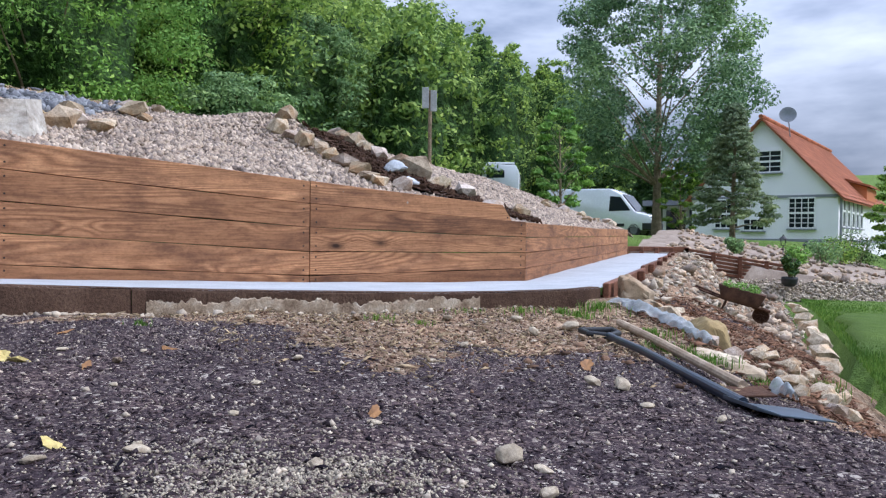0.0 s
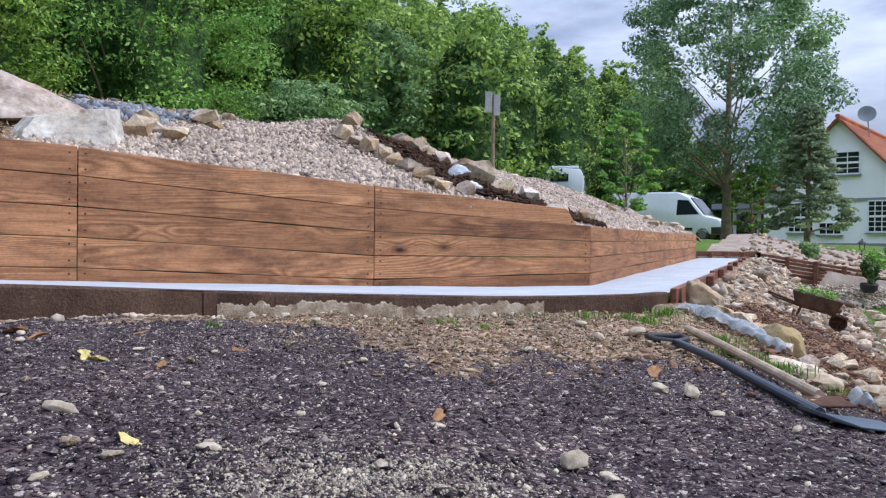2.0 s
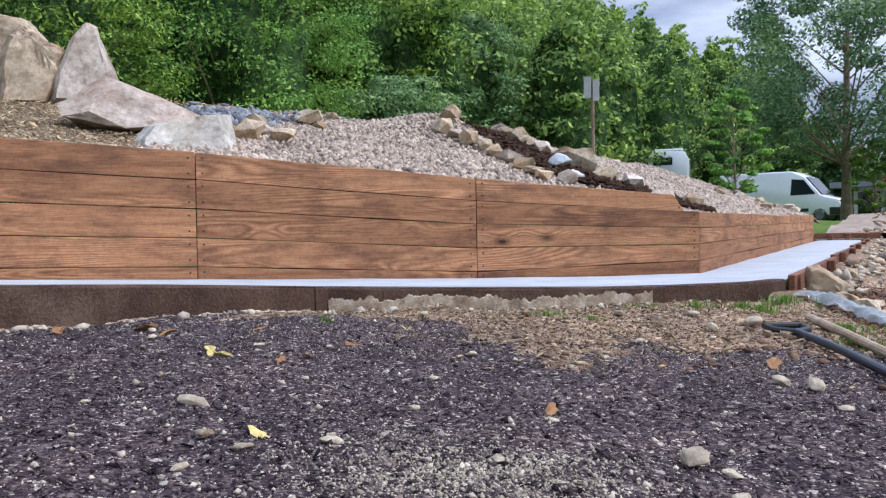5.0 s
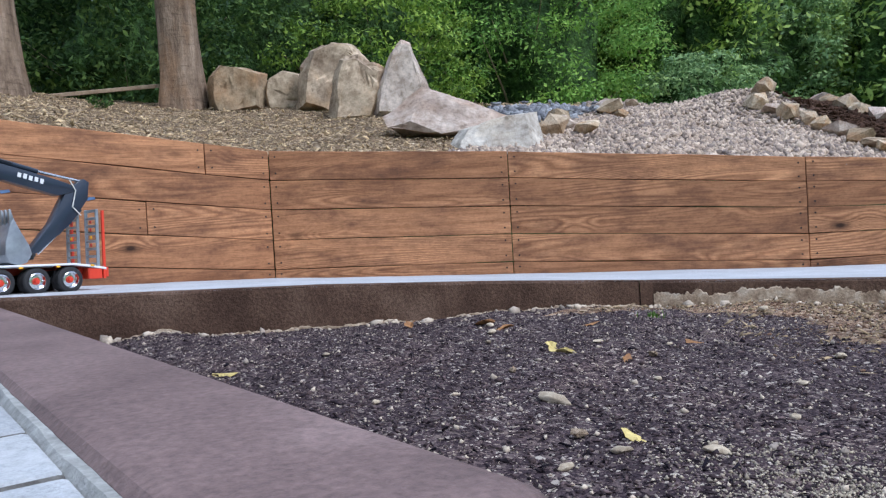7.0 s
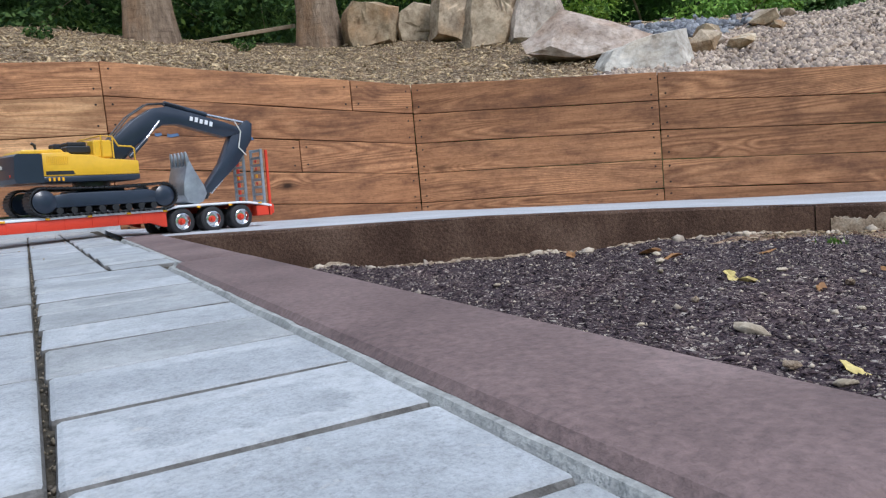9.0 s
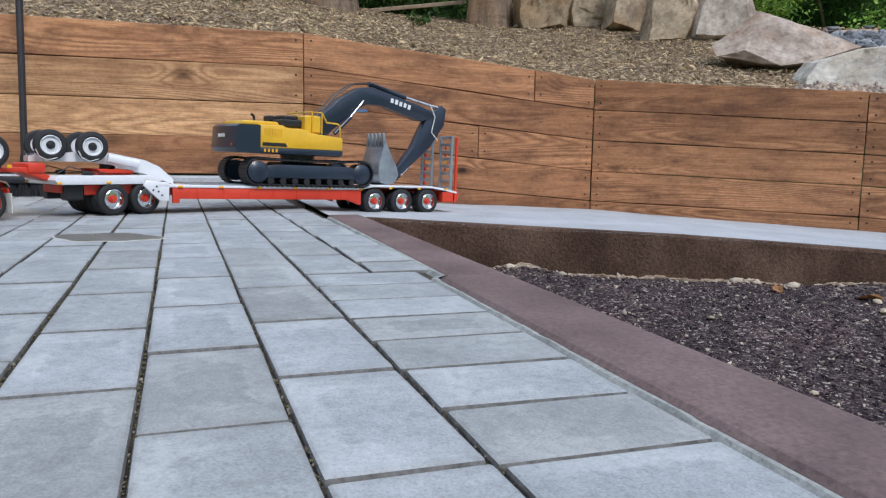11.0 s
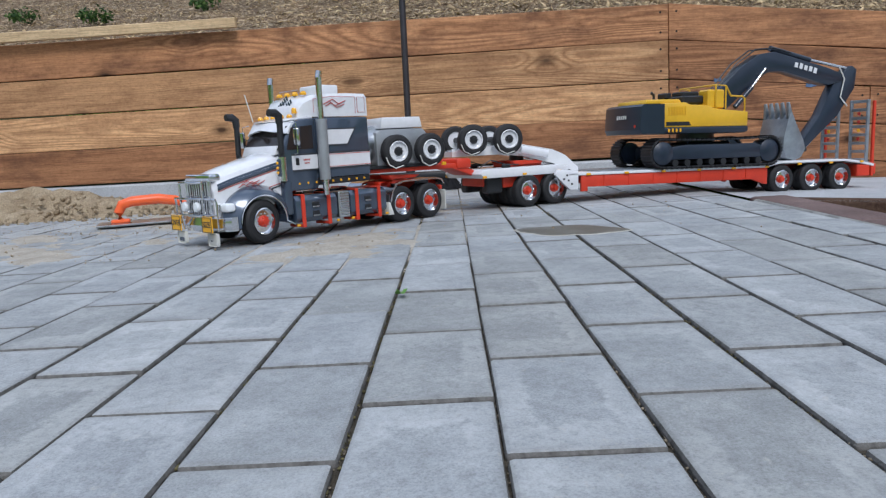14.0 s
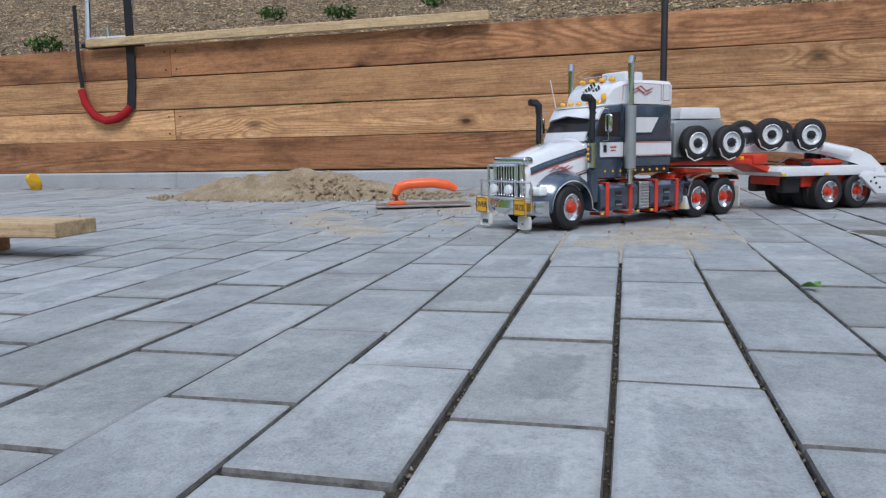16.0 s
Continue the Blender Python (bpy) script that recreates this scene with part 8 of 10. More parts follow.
def low_loader(at):
    th = thing("model_low_loader", "model low loader trailer, red beams and white deck", "model trailer", "road train", at=at)
    P = lambda name, bm, mat, parent=th, label="", smooth=True: part(name, bm, mat, parent, label, smooth)
    for x in (0.11, 0.0, -0.11):
        for s in (-1, 1):
            wheel(th, W_DUAL, x, s * 0.096, 0.042)
        bm = bmesh.new()
        cyl(bm, (x, -0.07, 0.042), (x, 0.07, 0.042), 0.008)
        P("axle", bm, M_BLACK)
    bm = bmesh.new()
    prism(bm, [(0.82, 0.078), (0.82, 0.086), (0.17, 0.086), (0.12, 0.096), (-0.12, 0.096), (-0.17, 0.09), (-0.235, 0.078), (-0.235, 0.07), (-0.17, 0.082), (-0.12, 0.089), (0.12, 0.089), (0.17, 0.079)], -0.1, 0.1, 0.0015)
    deck = P("deck", bm, M_WHITE)
    bm = bmesh.new()
    for k in range(8):
        box(bm, (0.33, -0.077 + k * 0.022, 0.0875), (0.78, 0.02, 0.003), 0.0006)
    P("deck_planks", bm, M_BUCKET, deck, "grey deck planks")
    for s in (-1, 1):
        bm = bmesh.new()
        prism(bm, [(0.78, 0.034), (0.76, 0.034), (0.76, 0.046), (0.22, 0.046), (0.175, 0.03), (0.165, 0.03), (0.165, 0.078), (0.78, 0.078)], s * 0.088, s * 0.097, 0.0015)
        bmm = P("side_beam", bm, M_RED)
        for k in range(7):
            bm = bmesh.new()
            box(bm, (0.71 - k * 0.078, s * 0.0975, 0.062), (0.003, 0.003, 0.03))
            P("beam_rib", bm, M_RED, bmm)
        for k in range(9):
            bm = bmesh.new()
            box(bm, (0.76 - k * 0.118, s * 0.1015, 0.081 if k < 6 else 0.086), (0.013, 0.004, 0.006), 0.001)
            P("marker_lamp", bm, M_AMBER, deck)
        bm = bmesh.new()
        prism(bm, [(0.165, 0.05), (0.16, 0.088), (-0.225, 0.088), (-0.225, 0.04), (-0.17, 0.04), (-0.165, 0.08), (-0.12, 0.086), (0.12, 0.086)], s * 0.03, s * 0.05, 0.0015)
        box(bm, (-0.197, s * 0.08, 0.058), (0.05, 0.036, 0.036), 0.003)
        P("axle_beam", bm, M_RED)
        # white plate and bolts at the deck's front
        bm = bmesh.new()
        prism(bm, [(0.86, 0.082), (0.815, 0.04), (0.79, 0.04), (0.79, 0.092), (0.85, 0.096)], s * 0.086, s * 0.1, 0.002)
        fp = P("front_plate", bm, M_WHITE)
        for dx, dz in ((0.825, 0.08), (0.82, 0.066), (0.81, 0.056), (0.834, 0.07)):
            bm = bmesh.new()
            cyl(bm, (dx, s * 0.0995, dz), (dx, s * 0.1015, dz), 0.0028, seg=8)
            P("bolt", bm, M_BLACK, fp)
        # ramps: grey ladder plates held upright by red posts
        bm = bmesh.new()
        box(bm, (-0.23, s * 0.095, 0.156), (0.009, 0.008, 0.232), 0.001)
        P("ramp_post", bm, M_RED)
        y0, y1 = (0.026, 0.09)
        bm = bmesh.new()
        box(bm, (-0.212, s * y1, 0.178), (0.010, 0.007, 0.196), 0.001)
        rp = P("ramp", bm, M_BUCKET, label="grey steel loading ramp")
        bm = bmesh.new()
        box(bm, (-0.212, s * y0, 0.178), (0.010, 0.007, 0.196), 0.001)
        P("ramp_rail", bm, M_BUCKET, rp)
        for k in range(8):
            bm = bmesh.new()
            box(bm, (-0.212, s * (y0 + y1) / 2, 0.09 + k * 0.0258), (0.007, y1 - y0, 0.009), 0.001)
            P("rung", bm, M_BUCKET, rp)
        for k in range(4):
            bm = bmesh.new()
            lathe(bm, [(0.0005, 0), (0.006, 0), (0.0055, 0.002), (0.0005, 0.003)], pose(-0.208, s * 0.06, 0.155 + k * 0.026, 0, 90, 0), 12)
            P("reflector", bm, M_REDLINE if k != 1 else M_AMBER, rp)
    bm = bmesh.new()
    box(bm, (-0.238, 0, 0.062), (0.012, 0.2, 0.034), 0.003)
    P("tail_board", bm, M_RED)
    # goose neck
    bm = bmesh.new()
    rings = []
    for x, zc, h, w in ((0.76, 0.092, 0.014, 0.04), (0.80, 0.116, 0.036, 0.042), (0.84, 0.132, 0.038, 0.042), (0.93, 0.151, 0.032, 0.042), (1.0, 0.154, 0.026, 0.042), (1.11, 0.148, 0.02, 0.04), (1.13, 0.144, 0.014, 0.036)):
        rings.append([(x, -w, zc - h / 2), (x, -w, zc + h / 2), (x, w, zc + h / 2), (x, w, zc - h / 2)])
    loft(bm, rings)
    neck = P("goose_neck", bm, M_WHITE)
    for s in (-1, 1):
        bm = bmesh.new()
        cyl(bm, (0.86, s * 0.05, 0.14), (0.94, s * 0.05, 0.154), 0.012)
        P("neck_ram", bm, M_WHITE, neck)
    bm = bmesh.new()
    cyl(bm, (0.93, 0, 0.12), (0.93, 0, 0.145), 0.02)
    P("king_pin", bm, M_BLACK, neck)
    for s in (-1, 1):
        for x in (1.085, 0.985):
            wheel(th, W_SPARE, x, s * 0.084, 0.182)
        for x in (1.085, 0.985):
            bm = bmesh.new()
            cyl(bm, (x, s * 0.02, 0.182), (x, s * 0.064, 0.182), 0.008)
            box(bm, (x, s * 0.03, 0.17), (0.014, 0.012, 0.03), 0.001)
            P("wheel_bracket", bm, M_BLACK, neck)
        for x in (1.085, 0.985):
            bm = bmesh.new()
            tube(bm, [(x + 0.036, s * 0.087, 0.17), (x + 0.028, s * 0.088, 0.152), (x + 0.008, s * 0.088, 0.143), (x - 0.014, s * 0.087, 0.15)], 0.0014, 6)
            P("wheel_strap", bm, M_FLAP, neck)
    return th


def excavator(at):
    """Crawler excavator, its arm along -x, counterweight towards +x."""
    th = thing("model_excavator", "yellow and dark blue-grey model crawler excavator on the low loader", "model excavator", "road train", at=at)
    P = lambda name, bm, mat, parent=th, label="", smooth=True: part(name, bm, mat, parent, label, smooth)
    for s in (-1, 1):
        root = new("track")
        root.parent = th
        L, r = 0.165, 0.036
        pts = []
        n_arc = 14
        for k in range(n_arc + 1):
            a = math.radians(90 - 180 * k / n_arc)
            pts.append((L + r * math.cos(a), 0.037 + r * math.sin(a), a))
        for k in range(1, 22):
            pts.append((L - 2 * L * k / 22, 0.001, -math.pi / 2))
        for k in range(n_arc + 1):
            a = math.radians(-90 - 180 * k / n_arc)
            pts.append((-L + r * math.cos(a), 0.037 + r * math.sin(a), a))
        for k in range(1, 22):
            u = -1 + 2 * k / 22
            pts.append((L * u, 0.073 - 0.004 * (1 - u * u), math.pi / 2))
        bm = bmesh.new()
        box(bm, (0, 0, 0), (0.004, 0.05, 0.0135), 0.0008)
        box(bm, (0.003, 0, 0.002), (0.004, 0.05, 0.0025))
        shoe = mesh_of(bm, "track_shoe", False)
        shoe.materials.append(M_BLACK)
        for x, z, a in pts:
            o = new("track_shoe", shoe)
            o.parent = root
            o.matrix_basis = Matrix.Translation((x, s * 0.078, z)) @ Matrix.Rotation(-a, 4, "Y")
        bm = bmesh.new()
        prism(bm, [(0.15, 0.02), (0.15, 0.052), (0.1, 0.058), (-0.12, 0.058), (-0.15, 0.05), (-0.15, 0.02)], s * 0.056, s * 0.098, 0.003)
        fr = P("track_frame", bm, M_DARKBLUE, root)
        for x in (-L, L):
            bm = bmesh.new()
            lathe(bm, [(0.0005, -0.02), (0.03, -0.02), (0.03, 0.02), (0.022, 0.024), (0.012, 0.027), (0.0005, 0.027)], pose(x, s * 0.078, 0.037, -90 * s, 0, 0), 24)
            P("sprocket", bm, M_DARKBLUE, root)
        for k in range(8):
            bm = bmesh.new()
            x = -0.13 + k * 0.037
            cyl(bm, (x, s * 0.058, 0.012), (x, s * 0.1, 0.012), 0.009, seg=14)
            P("roller", bm, M_BLACK, root)
    bm = bmesh.new()
    box(bm, (0, 0, 0.05), (0.14, 0.13, 0.03), 0.006)
    cyl(bm, (0, 0, 0.06), (0, 0, 0.09), 0.05, seg=28)
    P("undercarriage", bm, M_DARKBLUE)
    bm = bmesh.new()
    prism(bm, [(0.13, 0.088), (0.13, 0.104), (-0.125, 0.104), (-0.125, 0.09), (-0.11, 0.086)], -0.088, 0.088, 0.003)
    base = P("turntable", bm, M_DARKBLUE)
    bm = bmesh.new()
    rings = []
    for y in (-0.09, -0.07, 0.0, 0.07, 0.09):
        b = 0.012 * (abs(y) / 0.09) ** 2
        rings.append([(0.125, y, 0.088), (0.2 - b, y, 0.088), (0.206 - b, y, 0.1), (0.202 - b, y, 0.158), (0.195 - b, y, 0.164), (0.125, y, 0.164)])
    loft(bm, rings)
    cw = P("counterweight", bm, M_DARKBLUE)
    bm = bmesh.new()
    bars(bm, 0.0, 0.0, 0.0, 0.05, 0.010, 5, pose(0.2065, 0.02, 0.132, 0, 0, 90))
    P("faded_lettering", bm, M_FLAP, cw)
    bm = bmesh.new()
    cyl(bm, (0.197, 0.07, 0.108), (0.1985, 0.07, 0.108), 0.004)
    P("tail_lamp", bm, M_RED, cw)
    bm = bmesh.new()
    prism(bm, [(0.125, 0.104), (0.125, 0.166), (0.06, 0.168), (0.05, 0.162), (0.0, 0.16), (-0.03, 0.15), (-0.125, 0.142), (-0.125, 0.104)], -0.086, 0.086, 0.003)
    body = P("engine_housing", bm, M_YELLOW)
    bm = bmesh.new()
    prism(bm, [(0.17, 0.1645), (0.165, 0.176), (0.07, 0.177), (0.06, 0.166)], -0.07, 0.07, 0.003)
    P("engine_cover", bm, M_YELLOW, body)
    for s in (-1, 1):
        bm = bmesh.new()
        for k in range(12):
            box(bm, (0.112 - k * 0.0045, s * 0.0868, 0.146), (0.002, 0.0016, 0.022))
        P("vent", bm, M_YELLOW, body)
        bm = bmesh.new()
        prism(bm, [(0.118, 0.108), (0.118, 0.118), (0.052, 0.118), (0.046, 0.108)], s * 0.0855, s * 0.0868)
        P("recess", bm, M_BLACK, body)
        bm = bmesh.new()
        for k in range(4):
            box(bm, (0.112 - k * 0.011, s * 0.0892, 0.096), (0.005, 0.0014, 0.009), m=Matrix())
        P("warning_mark", bm, M_AMBER, base)
    bm = bmesh.new()
    tube(bm, [(0.12, 0.03, 0.176), (0.12, 0.03, 0.19), (0.128, 0.03, 0.196)], 0.004, 10)
    P("exhaust_pipe", bm, M_BLACK, body)
    # engine top, rails and open cab frame
    bm = bmesh.new()
    box(bm, (0.015, 0.0, 0.176), (0.07, 0.11, 0.022), 0.004)
    box(bm, (0.02, 0.02, 0.192), (0.05, 0.05, 0.012), 0.003)
    box(bm, (0.05, -0.03, 0.19), (0.02, 0.04, 0.016), 0.003)
    P("engine_top", bm, M_BLACK, body)
    bm = bmesh.new()
    for y in (-0.08, 0.08):
        tube(bm, [(-0.118, y, 0.142), (-0.118, y, 0.176), (-0.11, y, 0.182), (-0.075, y, 0.184), (-0.06, y, 0.21), (-0.03, y, 0.212), (-0.03, y, 0.15)], 0.0025, 8)
        tube(bm, [(-0.06, y, 0.21), (-0.06, y, 0.15)], 0.002, 8)
    tube(bm, [(-0.03, -0.08, 0.212), (-0.03, 0.08, 0.212)], 0.0025, 8)
    P("guard_rail", bm, M_YELLOW, body)
    bm = bmesh.new()
    box(bm, (-0.035, 0.055, 0.176), (0.05, 0.045, 0.05), 0.004)
    P("control_box", bm, M_YELLOW, body)
    bm = bmesh.new()
    prism(bm, [(-0.065, 0.144), (-0.118, 0.144), (-0.118, 0.174), (-0.075, 0.18)], -0.075, -0.035, 0.002)
    P("cab_glass", bm, M_SCREEN, body)
    for ob in (base, cw, body):
        ob.matrix_basis = Matrix.Translation((0.026, 0, 0)) @ Matrix.Diagonal((1.04, 1, 1, 1))
    # boom, stick, bucket, rams
    U3 = lambda x, y, z: (x * (1.13 + 0.075 * min(max((z - 0.06) / 0.1, 0), 1)), y, 0.13 + (z - 0.13) * 1.29 if z > 0.13 else z)
    UP = lambda pts: [U3(x, 0, z)[::2] for x, z in pts]
    bm = bmesh.new()
    prism(bm, UP([(-0.05, 0.13), (-0.02, 0.16), (-0.11, 0.235), (-0.16, 0.262), (-0.20, 0.268), (-0.35, 0.236), (-0.40, 0.222), (-0.405, 0.208), (-0.36, 0.196), (-0.23, 0.226), (-0.185, 0.225), (-0.15, 0.205)]), -0.019, 0.019, 0.002)
    boom = P("boom", bm, M_DARKBLUE)
    for s in (-1, 1):
        bm = bmesh.new()
        bars(bm, -0.35, s * 0.0196, 0.264, 0.085, 0.015, 5, Matrix.Translation((-0.35, 0, 0.264)) @ Matrix.Rotation(radians(-13), 4, "Y") @ Matrix.Translation((0.35, 0, -0.264)))
        P("maker_mark", bm, M_WHITE, boom)
        bm = bmesh.new()
        cyl(bm, U3(-0.09, s * 0.026, 0.15), U3(-0.135, s * 0.026, 0.192), 0.0065)
        ram = P("boom_ram", bm, M_DARKBLUE, boom)
        bm = bmesh.new()
        cyl(bm, U3(-0.13, s * 0.026, 0.187), U3(-0.172, s * 0.026, 0.232), 0.0035)
        P("ram_rod", bm, M_CHROME, ram)
        bm = bmesh.new()
        tube(bm, [U3(-0.03, s * 0.012, 0.172), U3(-0.1, s * 0.013, 0.242), U3(-0.15, s * 0.014, 0.272), U3(-0.2, s * 0.014, 0.276), U3(-0.25, s * 0.014, 0.266)], 0.0022, 6)
        P("hose", bm, M_BLACK, boom)
    bm = bmesh.new()
    cyl(bm, U3(-0.20, 0, 0.276), U3(-0.315, 0, 0.252), 0.008)
    ram = P("stick_ram", bm, M_DARKBLUE, boom)
    bm = bmesh.new()
    cyl(bm, U3(-0.31, 0, 0.253), U3(-0.425, 0, 0.235), 0.0042)
    P("ram_rod", bm, M_CHROME, ram)
    bm = bmesh.new()
    prism(bm, UP([(-0.43, 0.24), (-0.445, 0.232), (-0.44, 0.19), (-0.40, 0.13), (-0.325, 0.042), (-0.305, 0.034), (-0.30, 0.046), (-0.345, 0.13), (-0.375, 0.195), (-0.385, 0.212)]), -0.016, 0.016, 0.002)
    stick = P("stick", bm, M_DARKBLUE)
    bm = bmesh.new()
    cyl(bm, U3(-0.425, 0, 0.165), U3(-0.375, 0, 0.098), 0.0065)
    ram = P("bucket_ram", bm, M_DARKBLUE, stick)
    bm = bmesh.new()
    cyl(bm, U3(-0.378, 0, 0.102), U3(-0.33, 0, 0.038), 0.0038)
    P("ram_rod", bm, M_CHROME, ram)
    bm = bmesh.new()
    tube(bm, [U3(-0.39, 0.019, 0.235), U3(-0.405, 0.02, 0.21), U3(-0.395, 0.02, 0.17), U3(-0.42, 0.019, 0.15)], 0.002, 6)
    P("hose", bm, M_FLAP, stick)
    bm = bmesh.new()
    outer = [(x - 0.03, z * 1.05) for x, z in [(-0.25, 0.135), (-0.268, 0.1), (-0.292, 0.06), (-0.30, 0.035), (-0.285, 0.012), (-0.26, 0.004), (-0.235, 0.012), (-0.222, 0.035), (-0.225, 0.07), (-0.238, 0.115)]]
    prism(bm, outer, -0.052, 0.052, 0.003)
    bucket = P("bucket", bm, M_BUCKET)
    for k in range(5):
        bm = bmesh.new()
        prism(bm, [(-0.268, 0.122), (-0.282, 0.138), (-0.272, 0.168), (-0.268, 0.166)], -0.05 + k * 0.0225, -0.04 + k * 0.0225, 0.001)
        P("tooth", bm, M_BUCKET, bucket)
    bm = bmesh.new()
    box(bm, (-0.34, 0, 0.03), (0.02, 0.05, 0.02), 0.004)
    cyl(bm, U3(-0.3, -0.04, 0.034), U3(-0.3, 0.04, 0.034), 0.006)
    P("bucket_link", bm, M_BLACK, bucket)
    return th


tractor(pose(-1.147, -1.018, 0.002, 0, 0, -42.2))
dolly(pose(-1.697, -0.385, 0.002, 0, 0, -56))
TRAILER = pose(-2.0, 0.4745, -0.025, 0, -1.6, -70.6)
low_loader(TRAILER)
excavator(TRAILER @ pose(0.350, 0.0, 0.0895) @ Matrix.Scale(1.09, 4))

# ---------------------------------------------------------------- loose things on the paving and by the wall
M_ORANGE = plain("orange_plastic", (0.85, 0.13, 0.03), 0.35, wear=0.06)
M_SAND = surface("sand", (0.36, 0.27, 0.17), (0.56, 0.45, 0.31), 14.0, 0.95, 200.0, 1.0, 0.01, grain=0.35)
M_BRISTLE = plain("black_bristles", (0.025, 0.025, 0.028), 0.9)
M_POLE = plain("dark_metal_pole", (0.06, 0.055, 0.06), 0.35, 0.6)
M_ALU = plain("aluminium", (0.7, 0.72, 0.74), 0.3, 1.0)
M_STRAP = plain("black_webbing", (0.03, 0.03, 0.035), 0.85)
M_REDWEB = plain("red_webbing", (0.34, 0.02, 0.025), 0.8)
M_RUST = surface("rusted_iron", (0.055, 0.03, 0.022), (0.13, 0.07, 0.045), 10.0, 0.85, 90.0, 0.8, 0.005)
M_SHEET = surface("pale_blue_film", (0.22, 0.255, 0.275), (0.5, 0.545, 0.565), 22.0, 0.4, 120.0, 0.6, 0.004)
M_SHEET.node_tree.nodes["Principled BSDF"].inputs["Alpha"].default_value = 0.62
M_WOODSTICK = surface("grey_wood", (0.30, 0.22, 0.15), (0.48, 0.38, 0.28), 20.0, 0.8, 90.0, 0.4, 0.002)
M_DRYLEAF = surface("dry_leaf", (0.40, 0.30, 0.08), (0.56, 0.46, 0.18), 30.0, 0.7, 160.0, 0.3, 0.001, per_piece=0.25)
M_BROWNLEAF = surface("brown_leaf", (0.2, 0.09, 0.03), (0.36, 0.18, 0.06), 30.0, 0.7, 160.0, 0.3, 0.001)
M_DAMP = surface("damp_stain", (0.09, 0.085, 0.07), (0.17, 0.16, 0.135), 16.0, 0.5, 300.0, 0.4, 0.001)
M_LIME = surface("lime_crust", (0.42, 0.40, 0.35), (0.56, 0.54, 0.49), 18.0, 0.95, 260.0, 0.8, 0.002)

# broom that leans on the wall
br = thing("broom", "black push broom with a long dark handle leaning on the wall", "broom", at=pose(-2.50, -0.76, 0.0, 0, 0, 86))
bm = bmesh.new()
box(bm, (0, 0, 0.06), (0.36, 0.055, 0.026), 0.008, seg=2)
head = part("head", bm, M_BLACK, br)
V, F, c = [], [], 0
rng = np.random.default_rng(4)
for k in range(520):
    x, y = rng.uniform(-0.172, 0.172), rng.uniform(-0.022, 0.022)
    dx, dy = rng.normal(0, 0.012) + x * 0.08, rng.normal(0, 0.006) + y * 0.5
    w = 0.0022
    V += [(x - w, y, 0.05), (x + w, y, 0.05), (x + dx + w, y + dy, 0.002), (x + dx - w, y + dy, 0.002)]
    F.append([c, c + 1, c + 2, c + 3])
    c += 4
from_np("bristles", V, F, M_BRISTLE, kind="stuff", parent=br)
bm = bmesh.new()
tube(bm, [(0.0, 0.0, 0.07), (0.0, 0.02, 0.4), (0.0, 0.045, 0.9), (0.0, 0.062, 1.3)], 0.0125, 12)
part("handle", bm, M_POLE, br)
bm = bmesh.new()
cyl(bm, (0, 0, 0.066), (0, 0.006, 0.15), 0.018, 0.015, 14)
part("socket", bm, M_BLACK, br)

# sand heap
def heap(cx, cy, rx, ry, h, turn, seed):
    v, f = grid_sheet(np.linspace(-1.15, 1.15, 54), np.linspace(-1.15, 1.15, 40), lambda X, Y: 0 * X)
    x, y = v[:, 0], v[:, 1]
    r = np.hypot(x, y)
    z = h * np.clip(1 - r, 0, 1) ** 0.8 * (0.75 + 0.5 * wave_noise(x, y, 2.6, seed)) + 0.12 * h * wave_noise(x, y, 9.0, seed + 1) * smooth01(1.1, 0.7, r)
    z = np.where(r > 1.0, -0.02, z + 0.002)
    a = math.radians(turn)
    px, py = x * rx, y * ry
    return np.stack([cx + px * math.cos(a) - py * math.sin(a), cy + px * math.sin(a) + py * math.cos(a), z], 1), f


v, f = heap(-2.12, -2.05, 0.50, 0.22, 0.13, 97, 5)
from_np("sand_mound", v, f, M_SAND, "heap of damp yellow-brown sand on the paving", "sand heap", smooth=True)
rng = np.random.default_rng(14)
n = 900
a, r = rng.uniform(0, 6.28, n), rng.uniform(0.3, 1.3, n)
x, y = -2.12 + r * 0.22 * np.cos(a), -2.03 + r * 0.5 * np.sin(a)
s = rng.uniform(0.003, 0.011, n)
scatter_stones("sand_crumbs", np.stack([x, y, np.clip(0.1 * (1 - r), 0, 1) + 0.3 * s], 1), s, M_SAND, "sand crumbs strewn round the heap", "sand", rng, 0.8)

# plastering float with an orange handle
fl = thing("plastering_float", "plastering float with an orange plastic handle on the paving", "float", at=pose(-1.66, -1.44, 0.004, 0, 0, 112))
bm = bmesh.new()
box(bm, (0, 0, 0.004), (0.27, 0.13, 0.005), 0.001)
part("blade", bm, M_STEEL, fl)
bm = bmesh.new()
tube(bm, [(-0.075, 0, 0.012), (-0.078, 0, 0.035), (-0.068, 0, 0.056), (-0.04, 0, 0.064), (0.03, 0, 0.066), (0.075, 0, 0.058), (0.1, 0, 0.046)], [0.014, 0.013, 0.014, 0.0145, 0.0145, 0.014, 0.01], 14)
box(bm, (-0.075, 0, 0.011), (0.05, 0.03, 0.01), 0.003)
part("handle", bm, M_ORANGE, fl)

